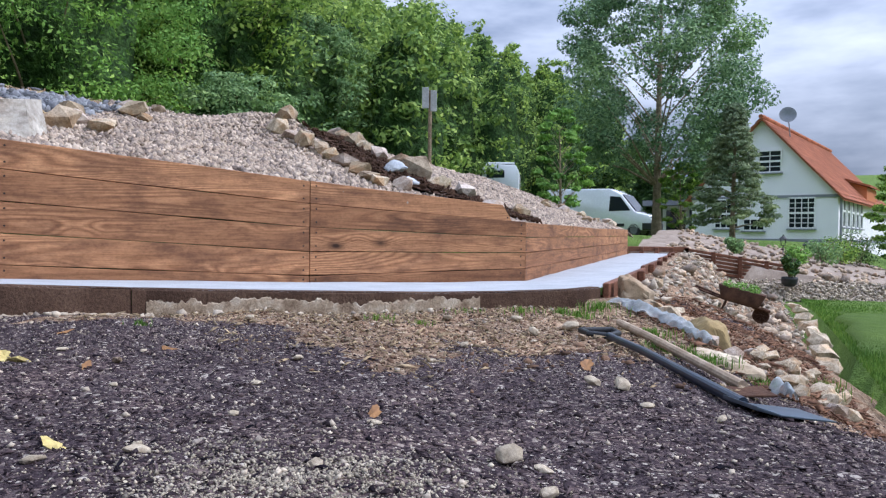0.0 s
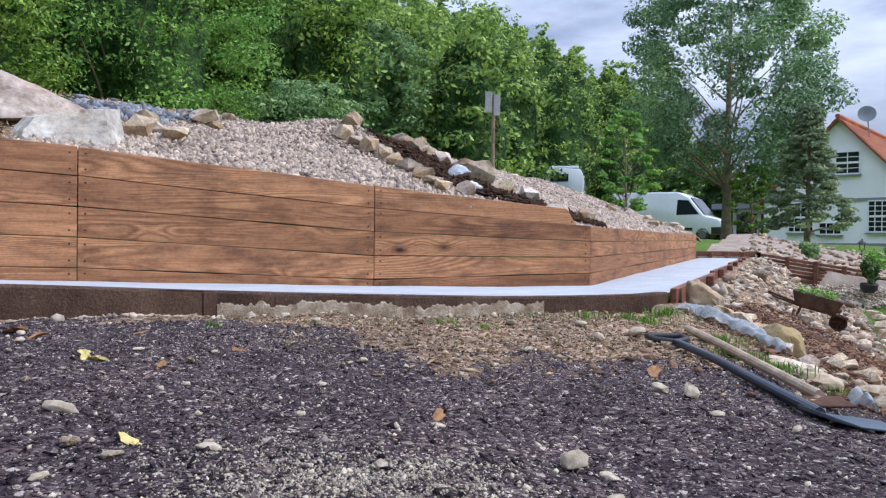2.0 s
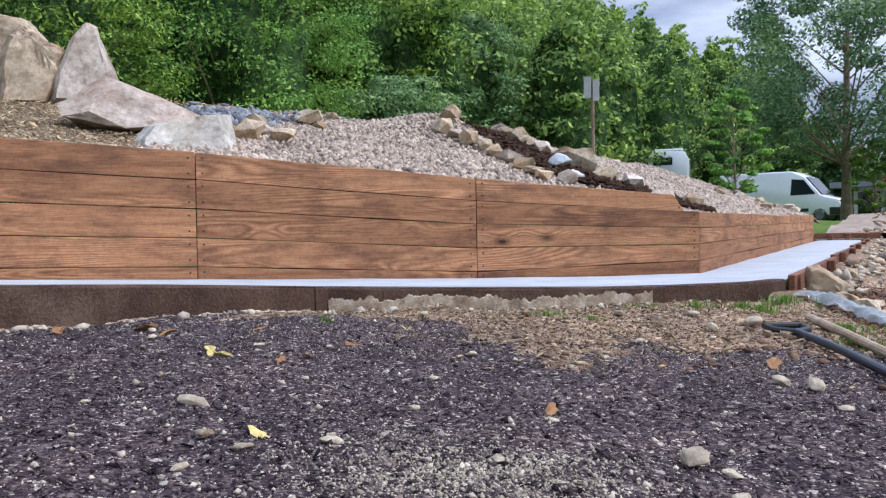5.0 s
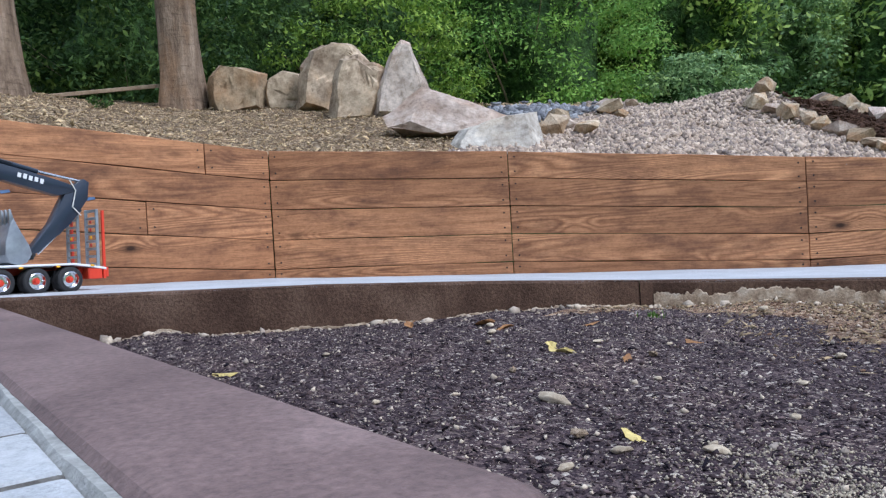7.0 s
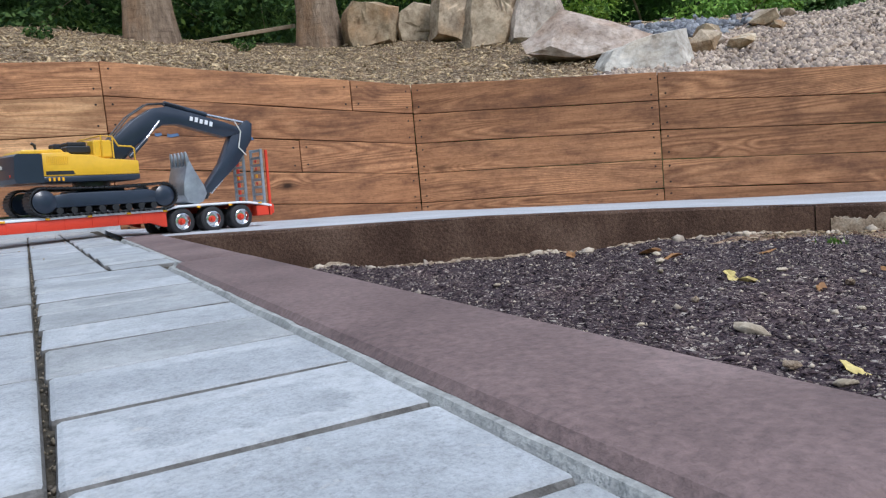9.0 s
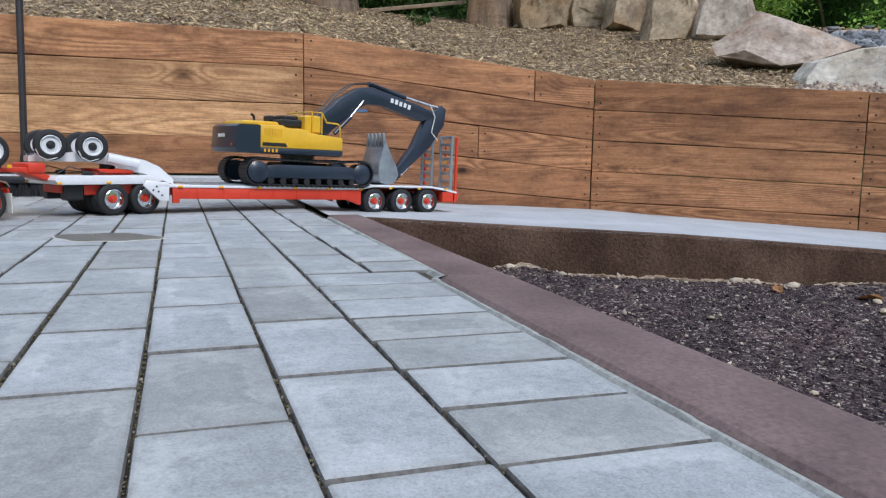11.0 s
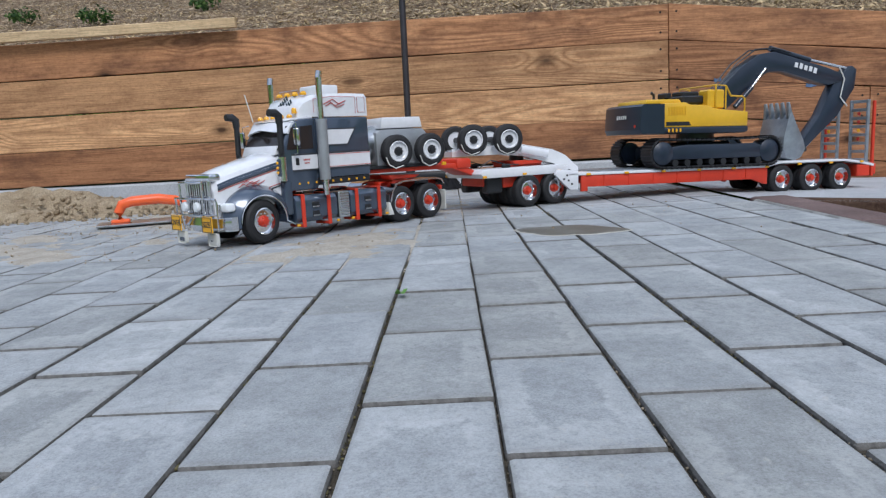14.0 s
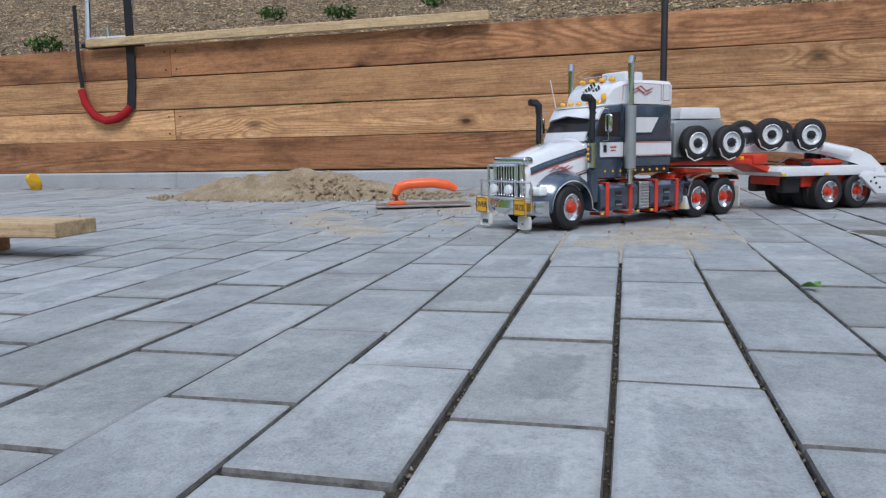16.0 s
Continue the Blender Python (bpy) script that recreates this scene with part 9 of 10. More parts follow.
# plank on a dark block
bm = bmesh.new()
box(bm, (0, 0, 0), (0.9, 0.1, 0.026), 0.002)
single("wooden_plank", bm, M_RAW, "pale raw wooden plank laid over a dark block", "plank", at=pose(-0.60, -2.18, 0.05, 0, 0, 91))
bm = bmesh.new()
box(bm, (0, 0, 0), (0.12, 0.1, 0.036), 0.003)
single("timber_block", bm, M_WALL, "dark brown timber block under a plank", "block", at=pose(-0.62, -1.99, 0.019, 0, 0, 95))

# strap with a red sleeve hanging from an aluminium frame on the wall top
fr = thing("metal_frame", "aluminium frame with black feet standing on the wall", "frame", at=pose(-2.87, -3.42, 0.70, 0, 0, 93))
bm = bmesh.new()
tube(bm, [(-0.115, 0, 0.04), (0.115, 0, 0.04)], 0.014)
for s in (-1, 1):
    tube(bm, [(s * 0.115, 0, 0.03), (s * 0.12, 0.02, 0.2), (s * 0.13, 0.06, 0.5)], 0.014)
tube(bm, [(0, 0, 0.04), (0, 0, 0.1)], 0.01)
part("tube_frame", bm, M_ALU, fr)
bm = bmesh.new()
box(bm, (0.0, 0.03, 0.012), (0.3, 0.1, 0.024), 0.006)
part("foot_board", bm, M_BLACK, fr)
stp = thing("strap", "black webbing strap with a red sleeve hanging down the wall", "strap", at=pose(-2.815, -3.42, 0.0, 0, 0, 93))
bm = bmesh.new()
P1 = [(0.16, 0.0, 0.95), (0.16, -0.005, 0.7), (0.155, -0.005, 0.5), (0.14, -0.004, 0.39)]
for (xa, ya, za), (xb, yb, zb) in zip(P1, P1[1:]):
    prism(bm, [(xa - 0.022, za), (xa + 0.022, za), (xb + 0.022, zb), (xb - 0.022, zb)], ya - 0.004, ya)
part("webbing", bm, M_STRAP, stp)
bm = bmesh.new()
P2 = [(-0.135, 0.0, 0.9), (-0.135, 0.0, 0.6), (-0.125, 0.0, 0.5)]
for (xa, ya, za), (xb, yb, zb) in zip(P2, P2[1:]):
    prism(bm, [(xa - 0.01, za), (xa + 0.01, za), (xb + 0.01, zb), (xb - 0.01, zb)], -0.004, 0.0)
part("webbing", bm, M_STRAP, stp)
bm = bmesh.new()
tube(bm, [(-0.13, -0.006, 0.49), (-0.11, -0.008, 0.42), (-0.06, -0.01, 0.36), (0.0, -0.012, 0.335), (0.06, -0.01, 0.342), (0.11, -0.008, 0.37), (0.14, -0.006, 0.4)], [0.018, 0.019, 0.02, 0.02, 0.02, 0.02, 0.016], 10)
part("sleeve", bm, M_REDWEB, stp, "red strap sleeve")

# small yellow bag at the footing
bm = bmesh.new()
boulder(bm, (0, 0, 0.035), (0.075, 0.055, 0.08), 207, 7, 0.12)
single("yellow_bag", bm, M_YELLOW, "small crumpled yellow bag by the wall footing", "bag", at=pose(-2.62, -3.72, 0.0))

# damp mark with a pale rim on the paving
def stain(name, material, grow, label, z):
    bm = bmesh.new()
    ring = []
    for k in range(40):
        a = 2 * math.pi * k / 40
        r = (1 + 0.12 * noise.noise(Vector((math.cos(a) * 2, math.sin(a) * 2, grow))) + 0.06 * noise.noise(Vector((math.cos(a) * 7, math.sin(a) * 7, grow))))
        pw = (abs(math.cos(a)) ** 1.35 + abs(math.sin(a)) ** 1.35) ** (-1 / 1.35)
        x, y = (0.115 + grow) * r * pw * math.cos(a), (0.078 + grow) * r * pw * math.sin(a)
        ring.append((x, y))
    top = [bm.verts.new((x, y, 0.0008)) for x, y in ring]
    bot = [bm.verts.new((x * 1.01, y * 1.01, 0.0)) for x, y in ring]
    bm.faces.new(top)
    for k in range(40):
        bm.faces.new((top[k], bot[k], bot[(k + 1) % 40], top[(k + 1) % 40]))
    bmesh.ops.recalc_face_normals(bm, faces=bm.faces)
    return single(name, bm, material, label, "stain", at=pose(-1.06, -0.335, z, 0, 0, 68), kind="structure")


stain("lime_rim", M_LIME, 0.006, "pale lime crust round a damp mark", 0.0006)
stain("damp_mark", M_DAMP, 0.0, "damp grey-brown mark on the paving", 0.0013)

# thin films of pale sand trodden over the paving
M_DRYSAND = surface("dry_sand", (0.36, 0.325, 0.27), (0.50, 0.455, 0.385), 18.0, 0.95, 260.0, 0.8, 0.003, grain=0.3)
for k, (cx, cy, rx, ry) in enumerate([(-1.02, -0.78, 0.34, 0.24), (-1.3, -1.45, 0.42, 0.36), (-1.75, -1.3, 0.4, 0.5), (-1.75, -0.75, 0.4, 0.3)]):
    v, f = grid_sheet(np.linspace(-1, 1, 110), np.linspace(-1, 1, 90), lambda X, Y: 0 * X)
    x, y = cx + v[:, 0] * rx, cy + v[:, 1] * ry
    cover = -0.05 + 0.75 * wave_noise(x, y, 7.0, 40 + k) + 0.45 * wave_noise(x, y, 19.0, 50 + k) + 0.3 * wave_noise(x, y, 47.0, 60 + k) - 1.1 * np.hypot(v[:, 0], v[:, 1]) ** 2
    z = np.clip(0.0035 * cover + 0.0006, -0.012, 0.0024)
    keep = (z[f] > -0.004).any(1)
    from_np("sand_film", np.stack([x, y, z], 1), f[keep], M_DRYSAND, "thin film of pale sand trodden over the paving", "sand", "stuff", smooth=True)
# sand grains strewn over the far paving
rng = np.random.default_rng(6)
n = 5200
x, y = rng.uniform(-2.5, -0.9, n), rng.normal(-1.25, 0.5, n)
ok = (x < -1.35) | (rng.uniform(size=n) < 0.3)
x, y = x[ok], np.clip(y[ok], -2.6, 0.05)
s = np.minimum(rng.lognormal(-6.6, 0.4, len(x)), 0.004)
scatter_stones("loose_sand", np.stack([x, y, 0.002 + 0.2 * s], 1), s, M_SAND, "loose sand grains on the paving", "sand", rng, 0.6, tiny=True)
# grit and moss in the joints
M_JOINTGRIT = surface("joint_sand", (0.11, 0.095, 0.07), (0.24, 0.21, 0.165), 40.0, 0.95, 300.0, 0.6, 0.002, island=0.5)
n = 14000
k = rng.integers(-24, 1, n)
x = rng.uniform(-2.4, 0.55, n)
y = k * 0.1036 + 0.003 + 0.026 * x + rng.normal(0, 0.0018, n)
s = np.minimum(rng.lognormal(-6.9, 0.45, n), 0.0023)
scatter_stones("joint_grit", np.stack([x, y, -0.0045 + 0 * x], 1), s, M_JOINTGRIT, "brownish grit in the paving joints", "grit", rng, 0.8, tiny=True)
n = 1500
k = rng.choice([-7, -6, -3, -2, -1, -10], n)
x = rng.uniform(-1.6, 0.5, n)
y = k * 0.1036 + 0.003 + 0.026 * x + rng.normal(0, 0.003, n)
s = rng.uniform(0.001, 0.0022, n)
M_MOSS = surface("moss", (0.07, 0.065, 0.035), (0.16, 0.145, 0.075), 30.0, 0.95, 300.0, 0.8, 0.002, island=0.4)
scatter_stones("joint_moss", np.stack([x, y, -0.004 + 0 * x], 1), s, M_MOSS, "dull green moss in the paving joints", "moss", rng, 0.8)


def leaf(x, y, z, size, turn, mat, label, seed):
    """A curled lobed leaf with thickness."""
    bm = bmesh.new()
    rd = random.Random(seed)
    top, bot = [], []
    n = 18
    for k in range(n):
        a = 2 * math.pi * k / n
        r = size * (0.5 + 0.18 * math.cos(2 * a) + 0.1 * math.cos(5 * a + seed) + rd.uniform(-0.03, 0.03))
        px, py = r * math.cos(a), r * math.sin(a) * 0.75
        pz = 0.25 * size * math.sin(2.2 * px / size + seed) + 0.3 * py * py / size
        top.append(bm.verts.new((px, py, pz + 0.0008)))
        bot.append(bm.verts.new((px, py, pz)))
    ct, cb = bm.verts.new((0, 0, 0.001)), bm.verts.new((0, 0, 0))
    for k in range(n):
        j = (k + 1) % n
        bm.faces.new((ct, top[k], top[j]))
        bm.faces.new((cb, bot[j], bot[k]))
        bm.faces.new((top[k], bot[k], bot[j], top[j]))
    bmesh.ops.recalc_face_normals(bm, faces=bm.faces)
    return single("leaf", bm, mat, label, "leaf", "fallen leaves", at=pose(x, y, z + 0.1 * size, 0, 0, turn))


M_GREENLEAF = surface("green_leaf", (0.10, 0.26, 0.04), (0.2, 0.4, 0.08), 30.0, 0.6, 160.0, 0.2, 0.001)
leaf(-0.488, -0.622, 0.002, 0.022, 20, M_GREENLEAF, "small green leaf on the paving", 1)
for i, (x, y, s) in enumerate([(-0.125, 0.99, 0.06), (0.228, 0.912, 0.04), (-0.401, 1.41, 0.03), (-0.306, 1.543, 0.026), (-0.1, 1.23, 0.024), (0.09, 1.379, 0.03), (0.132, 0.85, 0.035), (0.12, 0.759, 0.03), (-0.745, 1.384, 0.04), (0.69, 1.08, 0.03), (0.431, 1.154, 0.03), (0.3, 1.75, 0.035), (0.78, 1.53, 0.04), (-0.279, 0.898, 0.022)]):
    bm = hull_rock([(p[0], p[1], p[2] * 0.5) for p in rock_points(840 + i, 15, 0.7)], 4, 0.028, 840 + i, 2)
    ob = single("stone", bm, M_LIMESTONE, "flat pale limestone piece on the dark soil", "stone", "flat stones on the soil", smooth=True)
    ob.matrix_basis = pose(x, y, ground_at(soil, x, y) + 0.08 * s, 0, 6, 37 * i) @ Matrix.Diagonal((s * (1.25 if i == 0 else 0.95), s * 0.75, s * 0.9, 1))
for i, (x, y, s, mm, lb) in enumerate([(0.116, 0.9, 0.035, M_DRYLEAF, "yellow fallen leaf on the soil"), (-0.794, 0.680, 0.04, M_DRYLEAF, "yellow fallen leaf on the soil"), (0.39, 1.24, 0.035, M_BROWNLEAF, "rust-brown fallen leaf on the soil"), (-0.47, 1.33, 0.04, M_DRYLEAF, "yellow-green fallen leaf on the soil"), (-0.39, 1.29, 0.035, M_DRYLEAF, "yellow-green fallen leaf on the soil"), (-0.76, 1.44, 0.04, M_BROWNLEAF, "brown fallen leaf on the soil"), (-0.22, 1.29, 0.03, M_BROWNLEAF, "brown fallen leaf on the soil"), (-0.28, 1.6, 0.04, M_BROWNLEAF, "brown fallen leaf on the soil"), (-0.62, 1.62, 0.04, M_BROWNLEAF, "brown curled leaf on the soil"), (0.62, 1.9, 0.05, M_BROWNLEAF, "brown curled leaf on the soil"), (-1.0, 1.3, 0.045, M_BROWNLEAF, "brown curled leaf by the kerb"), (-0.85, 1.45, 0.05, M_BROWNLEAF, "brown curled leaf by the kerb")]):
    leaf(x, y, ground_at(soil, x, y), s, 50 * i, mm, lb, 10 + i)

# single stones lying on the soil
LIME_ME = [mesh_of(hull_rock(rock_points(860 + k, 15, 0.5), 4, 0.04, 860 + k, 2), "limestone", True) for k in range(5)]
for me in LIME_ME:
    me.materials.append(M_LIMESTONE)
SOIL_ROCKS = [(0.05, 0.86, 0.035), (0.21, 0.934, 0.02), (0.645, 1.08, 0.062), (0.718, 0.97, 0.035), (-0.82, 1.445, 0.035), (-0.2, 1.35, 0.03), (0.3, 2.0, 0.035), (0.72, 1.7, 0.06), (0.66, 1.72, 0.05), (0.05, 1.6, 0.03), (-0.35, 1.1, 0.025), (0.45, 0.95, 0.025), (0.9, 1.45, 0.03), (-0.6, 1.25, 0.03), (-0.4, 2.1, 0.05), (-0.15, 2.3, 0.06), (0.1, 2.45, 0.05), (0.3, 2.55, 0.06), (0.4, 2.35, 0.07), (0.48, 2.5, 0.08), (0.55, 2.3, 0.05), (1.2, 1.6, 0.06), (0.2, 1.15, 0.025), (-0.75, 0.9, 0.03), (-0.3, 0.75, 0.02), (0.95, 2.0, 0.05), (1.3, 2.2, 0.06)]
for i, (x, y, s) in enumerate(SOIL_ROCKS):
    ob = field_stone(x, y, soil, s * (0.75 if i < 13 else 0.7), 700 + i * 3 + 1, "pale limestone piece lying on the soil", 0.2, "stones on the soil", "stone", only=1 if i % 5 else 0)
    if i % 5:
        ob.data = LIME_ME[i * 2 % 5]
rng = np.random.default_rng(17)
x, y = soil_points(9000, (-0.8, 1.2), (1.5, 3.1), lambda x, y: rng.uniform(size=len(x)) < earth_zone(x, y))
s = np.minimum(rng.lognormal(-5.95, 0.5, len(x)), 0.009)
M_CLOD = surface("earth_clods", (0.10, 0.058, 0.038), (0.235, 0.15, 0.10), 10.0, 0.95, 90.0, 0.9, 0.004, island=0.45)
scatter_stones("earth_clods", np.stack([x, y, soil(x, y) + 0.2 * s], 1), s, M_CLOD, "brown earth clods on the bank below the strip", "earth", rng, 0.6)
n = 90
x, y = rng.normal(0.52, 0.2, n), rng.normal(2.12, 0.17, n)
ok = (strip_gap(x, y) > 0.06) & (x < 0.95)
x, y = x[ok], y[ok]
s = np.minimum(rng.lognormal(-4.9, 0.45, len(x)), 0.017)
scatter_stones("dug_clods", np.stack([x, y, soil(x, y) + 0.1 * s], 1), s, M_CLOD, "large brown clods of dug earth", "earth", rng, 0.6)
M_STRAW = surface("dry_straw", (0.2, 0.145, 0.085), (0.38, 0.3, 0.19), 20.0, 0.85, 200.0, 0.3, 0.001, island=0.5)
x, y = soil_points(9000, (-0.8, 1.2), (1.5, 3.1), lambda x, y: rng.uniform(size=len(x)) < earth_zone(x, y))
s = np.minimum(rng.lognormal(-4.8, 0.45, len(x)), 0.022)
scatter_splinters("dry_straw", np.stack([x, y, soil(x, y) + 0.004], 1), s, M_STRAW, "dry straw and roots on the brown earth", "straw", rng)


def grass_tuft(x, y, fn, n, h, spread, seed, label):
    rng = np.random.default_rng(seed)
    V, F, c = [], [], 0
    z0 = ground_at(fn, x, y)
    for k in range(n):
        a, r = rng.uniform(0, 6.28), spread * abs(rng.normal(0, 0.6))
        bx, by = r * math.cos(a), r * math.sin(a)
        hh, lean = h * rng.uniform(0.5, 1.1), rng.uniform(0.1, 0.6) * h
        da = rng.uniform(0, 6.28)
        w = 0.002
        tx, ty = math.cos(da + 1.57) * w, math.sin(da + 1.57) * w
        mx, my = bx + 0.4 * lean * math.cos(da), by + 0.4 * lean * math.sin(da)
        V += [(bx - tx, by - ty, -0.01), (bx + tx, by + ty, -0.01), (mx + tx * 0.7, my + ty * 0.7, hh * 0.6), (mx - tx * 0.7, my - ty * 0.7, hh * 0.6), (bx + lean * math.cos(da), by + lean * math.sin(da), hh)]
        F += [[c, c + 1, c + 2, c + 3], [c + 3, c + 2, c + 4, c + 4]]
        c += 5
    V = np.array(V) + (x, y, z0)
    me = bpy.data.meshes.new("grass_tuft")
    me.from_pydata(V.tolist(), [], [f[:3] if f[2] == f[3] else f for f in F])
    me.materials.append(M_GRASS)
    return tagged(new("grass_tuft", me), label, "grass", "grass tufts", "stuff")


for i, (x, y, n, h, sp) in enumerate([(0.10, 2.66, 40, 0.035, 0.05), (0.26, 2.78, 60, 0.045, 0.07), (0.38, 2.9, 50, 0.05, 0.05), (0.5, 3.02, 130, 0.07, 0.07), (0.45, 2.86, 90, 0.06, 0.06), (0.76, 2.46, 140, 0.05, 0.07), (0.84, 2.4, 120, 0.05, 0.06), (0.9, 2.55, 110, 0.06, 0.06), (0.7, 2.7, 90, 0.045, 0.06), (1.02, 2.46, 80, 0.05, 0.05), (-0.62, 1.9, 40, 0.04, 0.03), (-0.1, 2.35, 40, 0.03, 0.05), (1.25, 3.05, 90, 0.06, 0.1), (0.06, 2.3, 24, 0.03, 0.04)]):
    grass_tuft(x, y, soil, int(n * 1.3), h * 0.55, sp * 1.2, 90 + i, "tuft of green grass on the earth bank")
rng = np.random.default_rng(61)
V, F, c = [], [], 0
for k in range(30000):
    y = 3.3 + 9 * rng.uniform() ** 2
    x = 1.52 + 0.07 * (y - 3.2) + 3.2 * rng.uniform() ** 1.3
    z = gz(x, y)
    h, da = rng.uniform(0.003, 0.009) * (1 + 0.05 * y), rng.uniform(0, 6.28)
    w = 0.002 + 0.001 * y
    V += [(x - w * math.cos(da), y - w * math.sin(da), z - 0.02), (x + w * math.cos(da), y + w * math.sin(da), z - 0.02), (x + 0.5 * h * math.sin(da), y - 0.5 * h * math.cos(da), z + h)]
    F.append([c, c + 1, c + 2])
    c += 3
from_np("lawn_grass", V, F, M_GRASS, "short green lawn grass", "grass", "stuff")

# ---------------------------------------------------------------- spade, stick and plastic film on the earth
def along_pose(a, b, roll=0):
    a, b = Vector(a), Vector(b)
    q = (b - a).to_track_quat("X", "Z").to_matrix().to_4x4()
    return Matrix.Translation(a) @ q @ Matrix.Rotation(radians(roll), 4, "X"), (b - a).length


A, B = (0.585, 2.43, ground_at(soil, 0.585, 2.43) + 0.014), (0.953, 1.72, ground_at(soil, 0.953, 1.72) + 0.014)
m, L = along_pose(A, B)
sp = thing("spade", "dark blue steel spade lying on the earth", "spade", at=m)
bm = bmesh.new()
tube(bm, [(0.06, 0, 0), (0.3, 0, 0.004), (0.6 * L, 0, 0.0), (L - 0.02, 0, -0.006)], [0.0105, 0.0105, 0.011, 0.0125], 12)
part("shaft", bm, M_DARKBLUE, sp)
bm = bmesh.new()
tube(bm, [(0.06, 0, 0), (0.02, 0.045, 0), (-0.04, 0.05, 0), (-0.045, 0, 0), (-0.04, -0.05, 0), (0.02, -0.045, 0), (0.06, 0, 0)], 0.009, 10)
part("grip", bm, M_BLACK, sp)
bm = bmesh.new()
prism(bm, [(-0.02, -0.004), (0.035, -0.012), (0.15, -0.014), (0.15, -0.011), (0.035, -0.008), (-0.02, 0.004)], -0.055, 0.055, 0.001)
blade = part("blade", bm, plain("blued_steel", (0.10, 0.13, 0.17), 0.4, 0.7), sp)
blade.matrix_basis = m.inverted() @ along_pose(B, (B[0] + 0.15, B[1] + 0.09, B[2] - 0.02))[0]
A, B = (0.60, 2.78, ground_at(soil, 0.60, 2.78) + 0.016), (0.955, 2.0, ground_at(soil, 0.955, 2.0) + 0.016)
m, L = along_pose(A, B)
hoe = thing("hoe", "garden hoe with a weathered wooden handle on the earth", "hoe", at=m)
bm = bmesh.new()
tube(bm, [(0, 0, 0), (0.3, 0, 0.003), (L, 0, 0)], 0.0125, 10)
part("handle", bm, M_WOODSTICK, hoe)
bm = bmesh.new()
box(bm, (L + 0.03, 0, -0.006), (0.08, 0.09, 0.006), 0.002)
part("blade", bm, M_RUST, hoe)


def film(pts, width, seed, label):
    """Crumpled plastic film along points."""
    V, rows = [], 0
    P_ = [Vector(p) for p in pts]
    n = 40
    for i in range(n + 1):
        u = i / n * (len(P_) - 1)
        k = min(int(u), len(P_) - 2)
        p = P_[k].lerp(P_[k + 1], u - k)
        d = (P_[k + 1] - P_[k]).normalized()
        o = Vector((-d.y, d.x, 0))
        for j in range(13):
            s = (j - 6) / 6
            q = p + o * s * width * (1.25 - 0.8 * i / n) * (0.8 + 0.45 * noise.noise(Vector((u * 3, seed, 0.4 * s))) + 0.2 * noise.noise(Vector((u * 9, seed, s))))
            h = 0.03 * abs(noise.noise(Vector((q.x * 18, q.y * 18, seed)))) + 0.014 * noise.noise(Vector((q.x * 45, q.y * 45, seed))) - 0.02 * s * s
            V.append((q.x, q.y, p.z + 0.012 + h))
    i = (np.arange(12)[None, :] + 13 * np.arange(n)[:, None]).ravel()
    return from_np("plastic_film", V, np.stack([i, i + 1, i + 14, i + 13], 1), M_SHEET, label, "plastic film", smooth=True)


zf = lambda x, y: max(ground_at(soil, x, y), ground_at(garden, x, y) if x > 0.55 else -9)
film([(x, y, zf(x, y) + 0.028) for x, y in ((0.55, 3.12), (0.64, 3.06), (0.74, 2.98), (0.8, 2.86), (0.86, 2.76), (0.9, 2.7))], 0.05, 3, "crumpled pale blue plastic film on the slope")
film([(x, y, zf(x, y) + 0.02) for x, y in ((1.06, 2.36), (1.08, 2.31), (1.09, 2.27))], 0.025, 9, "torn piece of pale plastic film on the earth")

# ---------------------------------------------------------------- wheelbarrow planter, slatted fence, pots and sign
def barrow(at):
    th = thing("wheelbarrow", "rusty brown wooden wheelbarrow planter among the rocks", "wheelbarrow", at=at)
    bm = bmesh.new()
    prism(bm, [(-0.26, 0.12), (-0.32, 0.30), (0.26, 0.26), (0.2, 0.1)], -0.16, 0.16, 0.006)
    part("tray", bm, M_RUST, th)
    for s in (-1, 1):
        bm = bmesh.new()
        tube(bm, [(-0.62, s * 0.16, 0.2), (-0.2, s * 0.12, 0.12), (0.34, s * 0.04, 0.07)], 0.014, 8)
        part("shaft", bm, M_RUST, th)
        bm = bmesh.new()
        tube(bm, [(-0.2, s * 0.12, 0.12), (-0.24, s * 0.13, -0.1)], 0.012, 8)
        part("leg", bm, M_RUST, th)
    bm = bmesh.new()
    lathe(bm, [(0.085, -0.014), (0.1, -0.014), (0.104, 0.0), (0.1, 0.014), (0.085, 0.014), (0.085, -0.014)], pose(0.24, 0, 0.0, 90), 20)
    for k in range(4):
        c_, s_ = 0.09 * math.cos(k * math.pi / 4), 0.09 * math.sin(k * math.pi / 4)
        tube(bm, [(0.24 - c_, 0, -s_), (0.24 + c_, 0, s_)], 0.008, 6)
    cyl(bm, (0.24, -0.03, 0), (0.24, 0.03, 0), 0.018, 0.018, 8)
    part("wheel", bm, M_RUST, th)
    v, f = leaf_cloud([(x, y, 0.3) for x in (-0.2, -0.05, 0.1) for y in (-0.08, 0.08)], [0.09] * 6, 90, 0.022, np.random.default_rng(7))
    from_np("plants", v, f, M_LEAF_LIGHT, parent=th, kind="stuff")
    return th


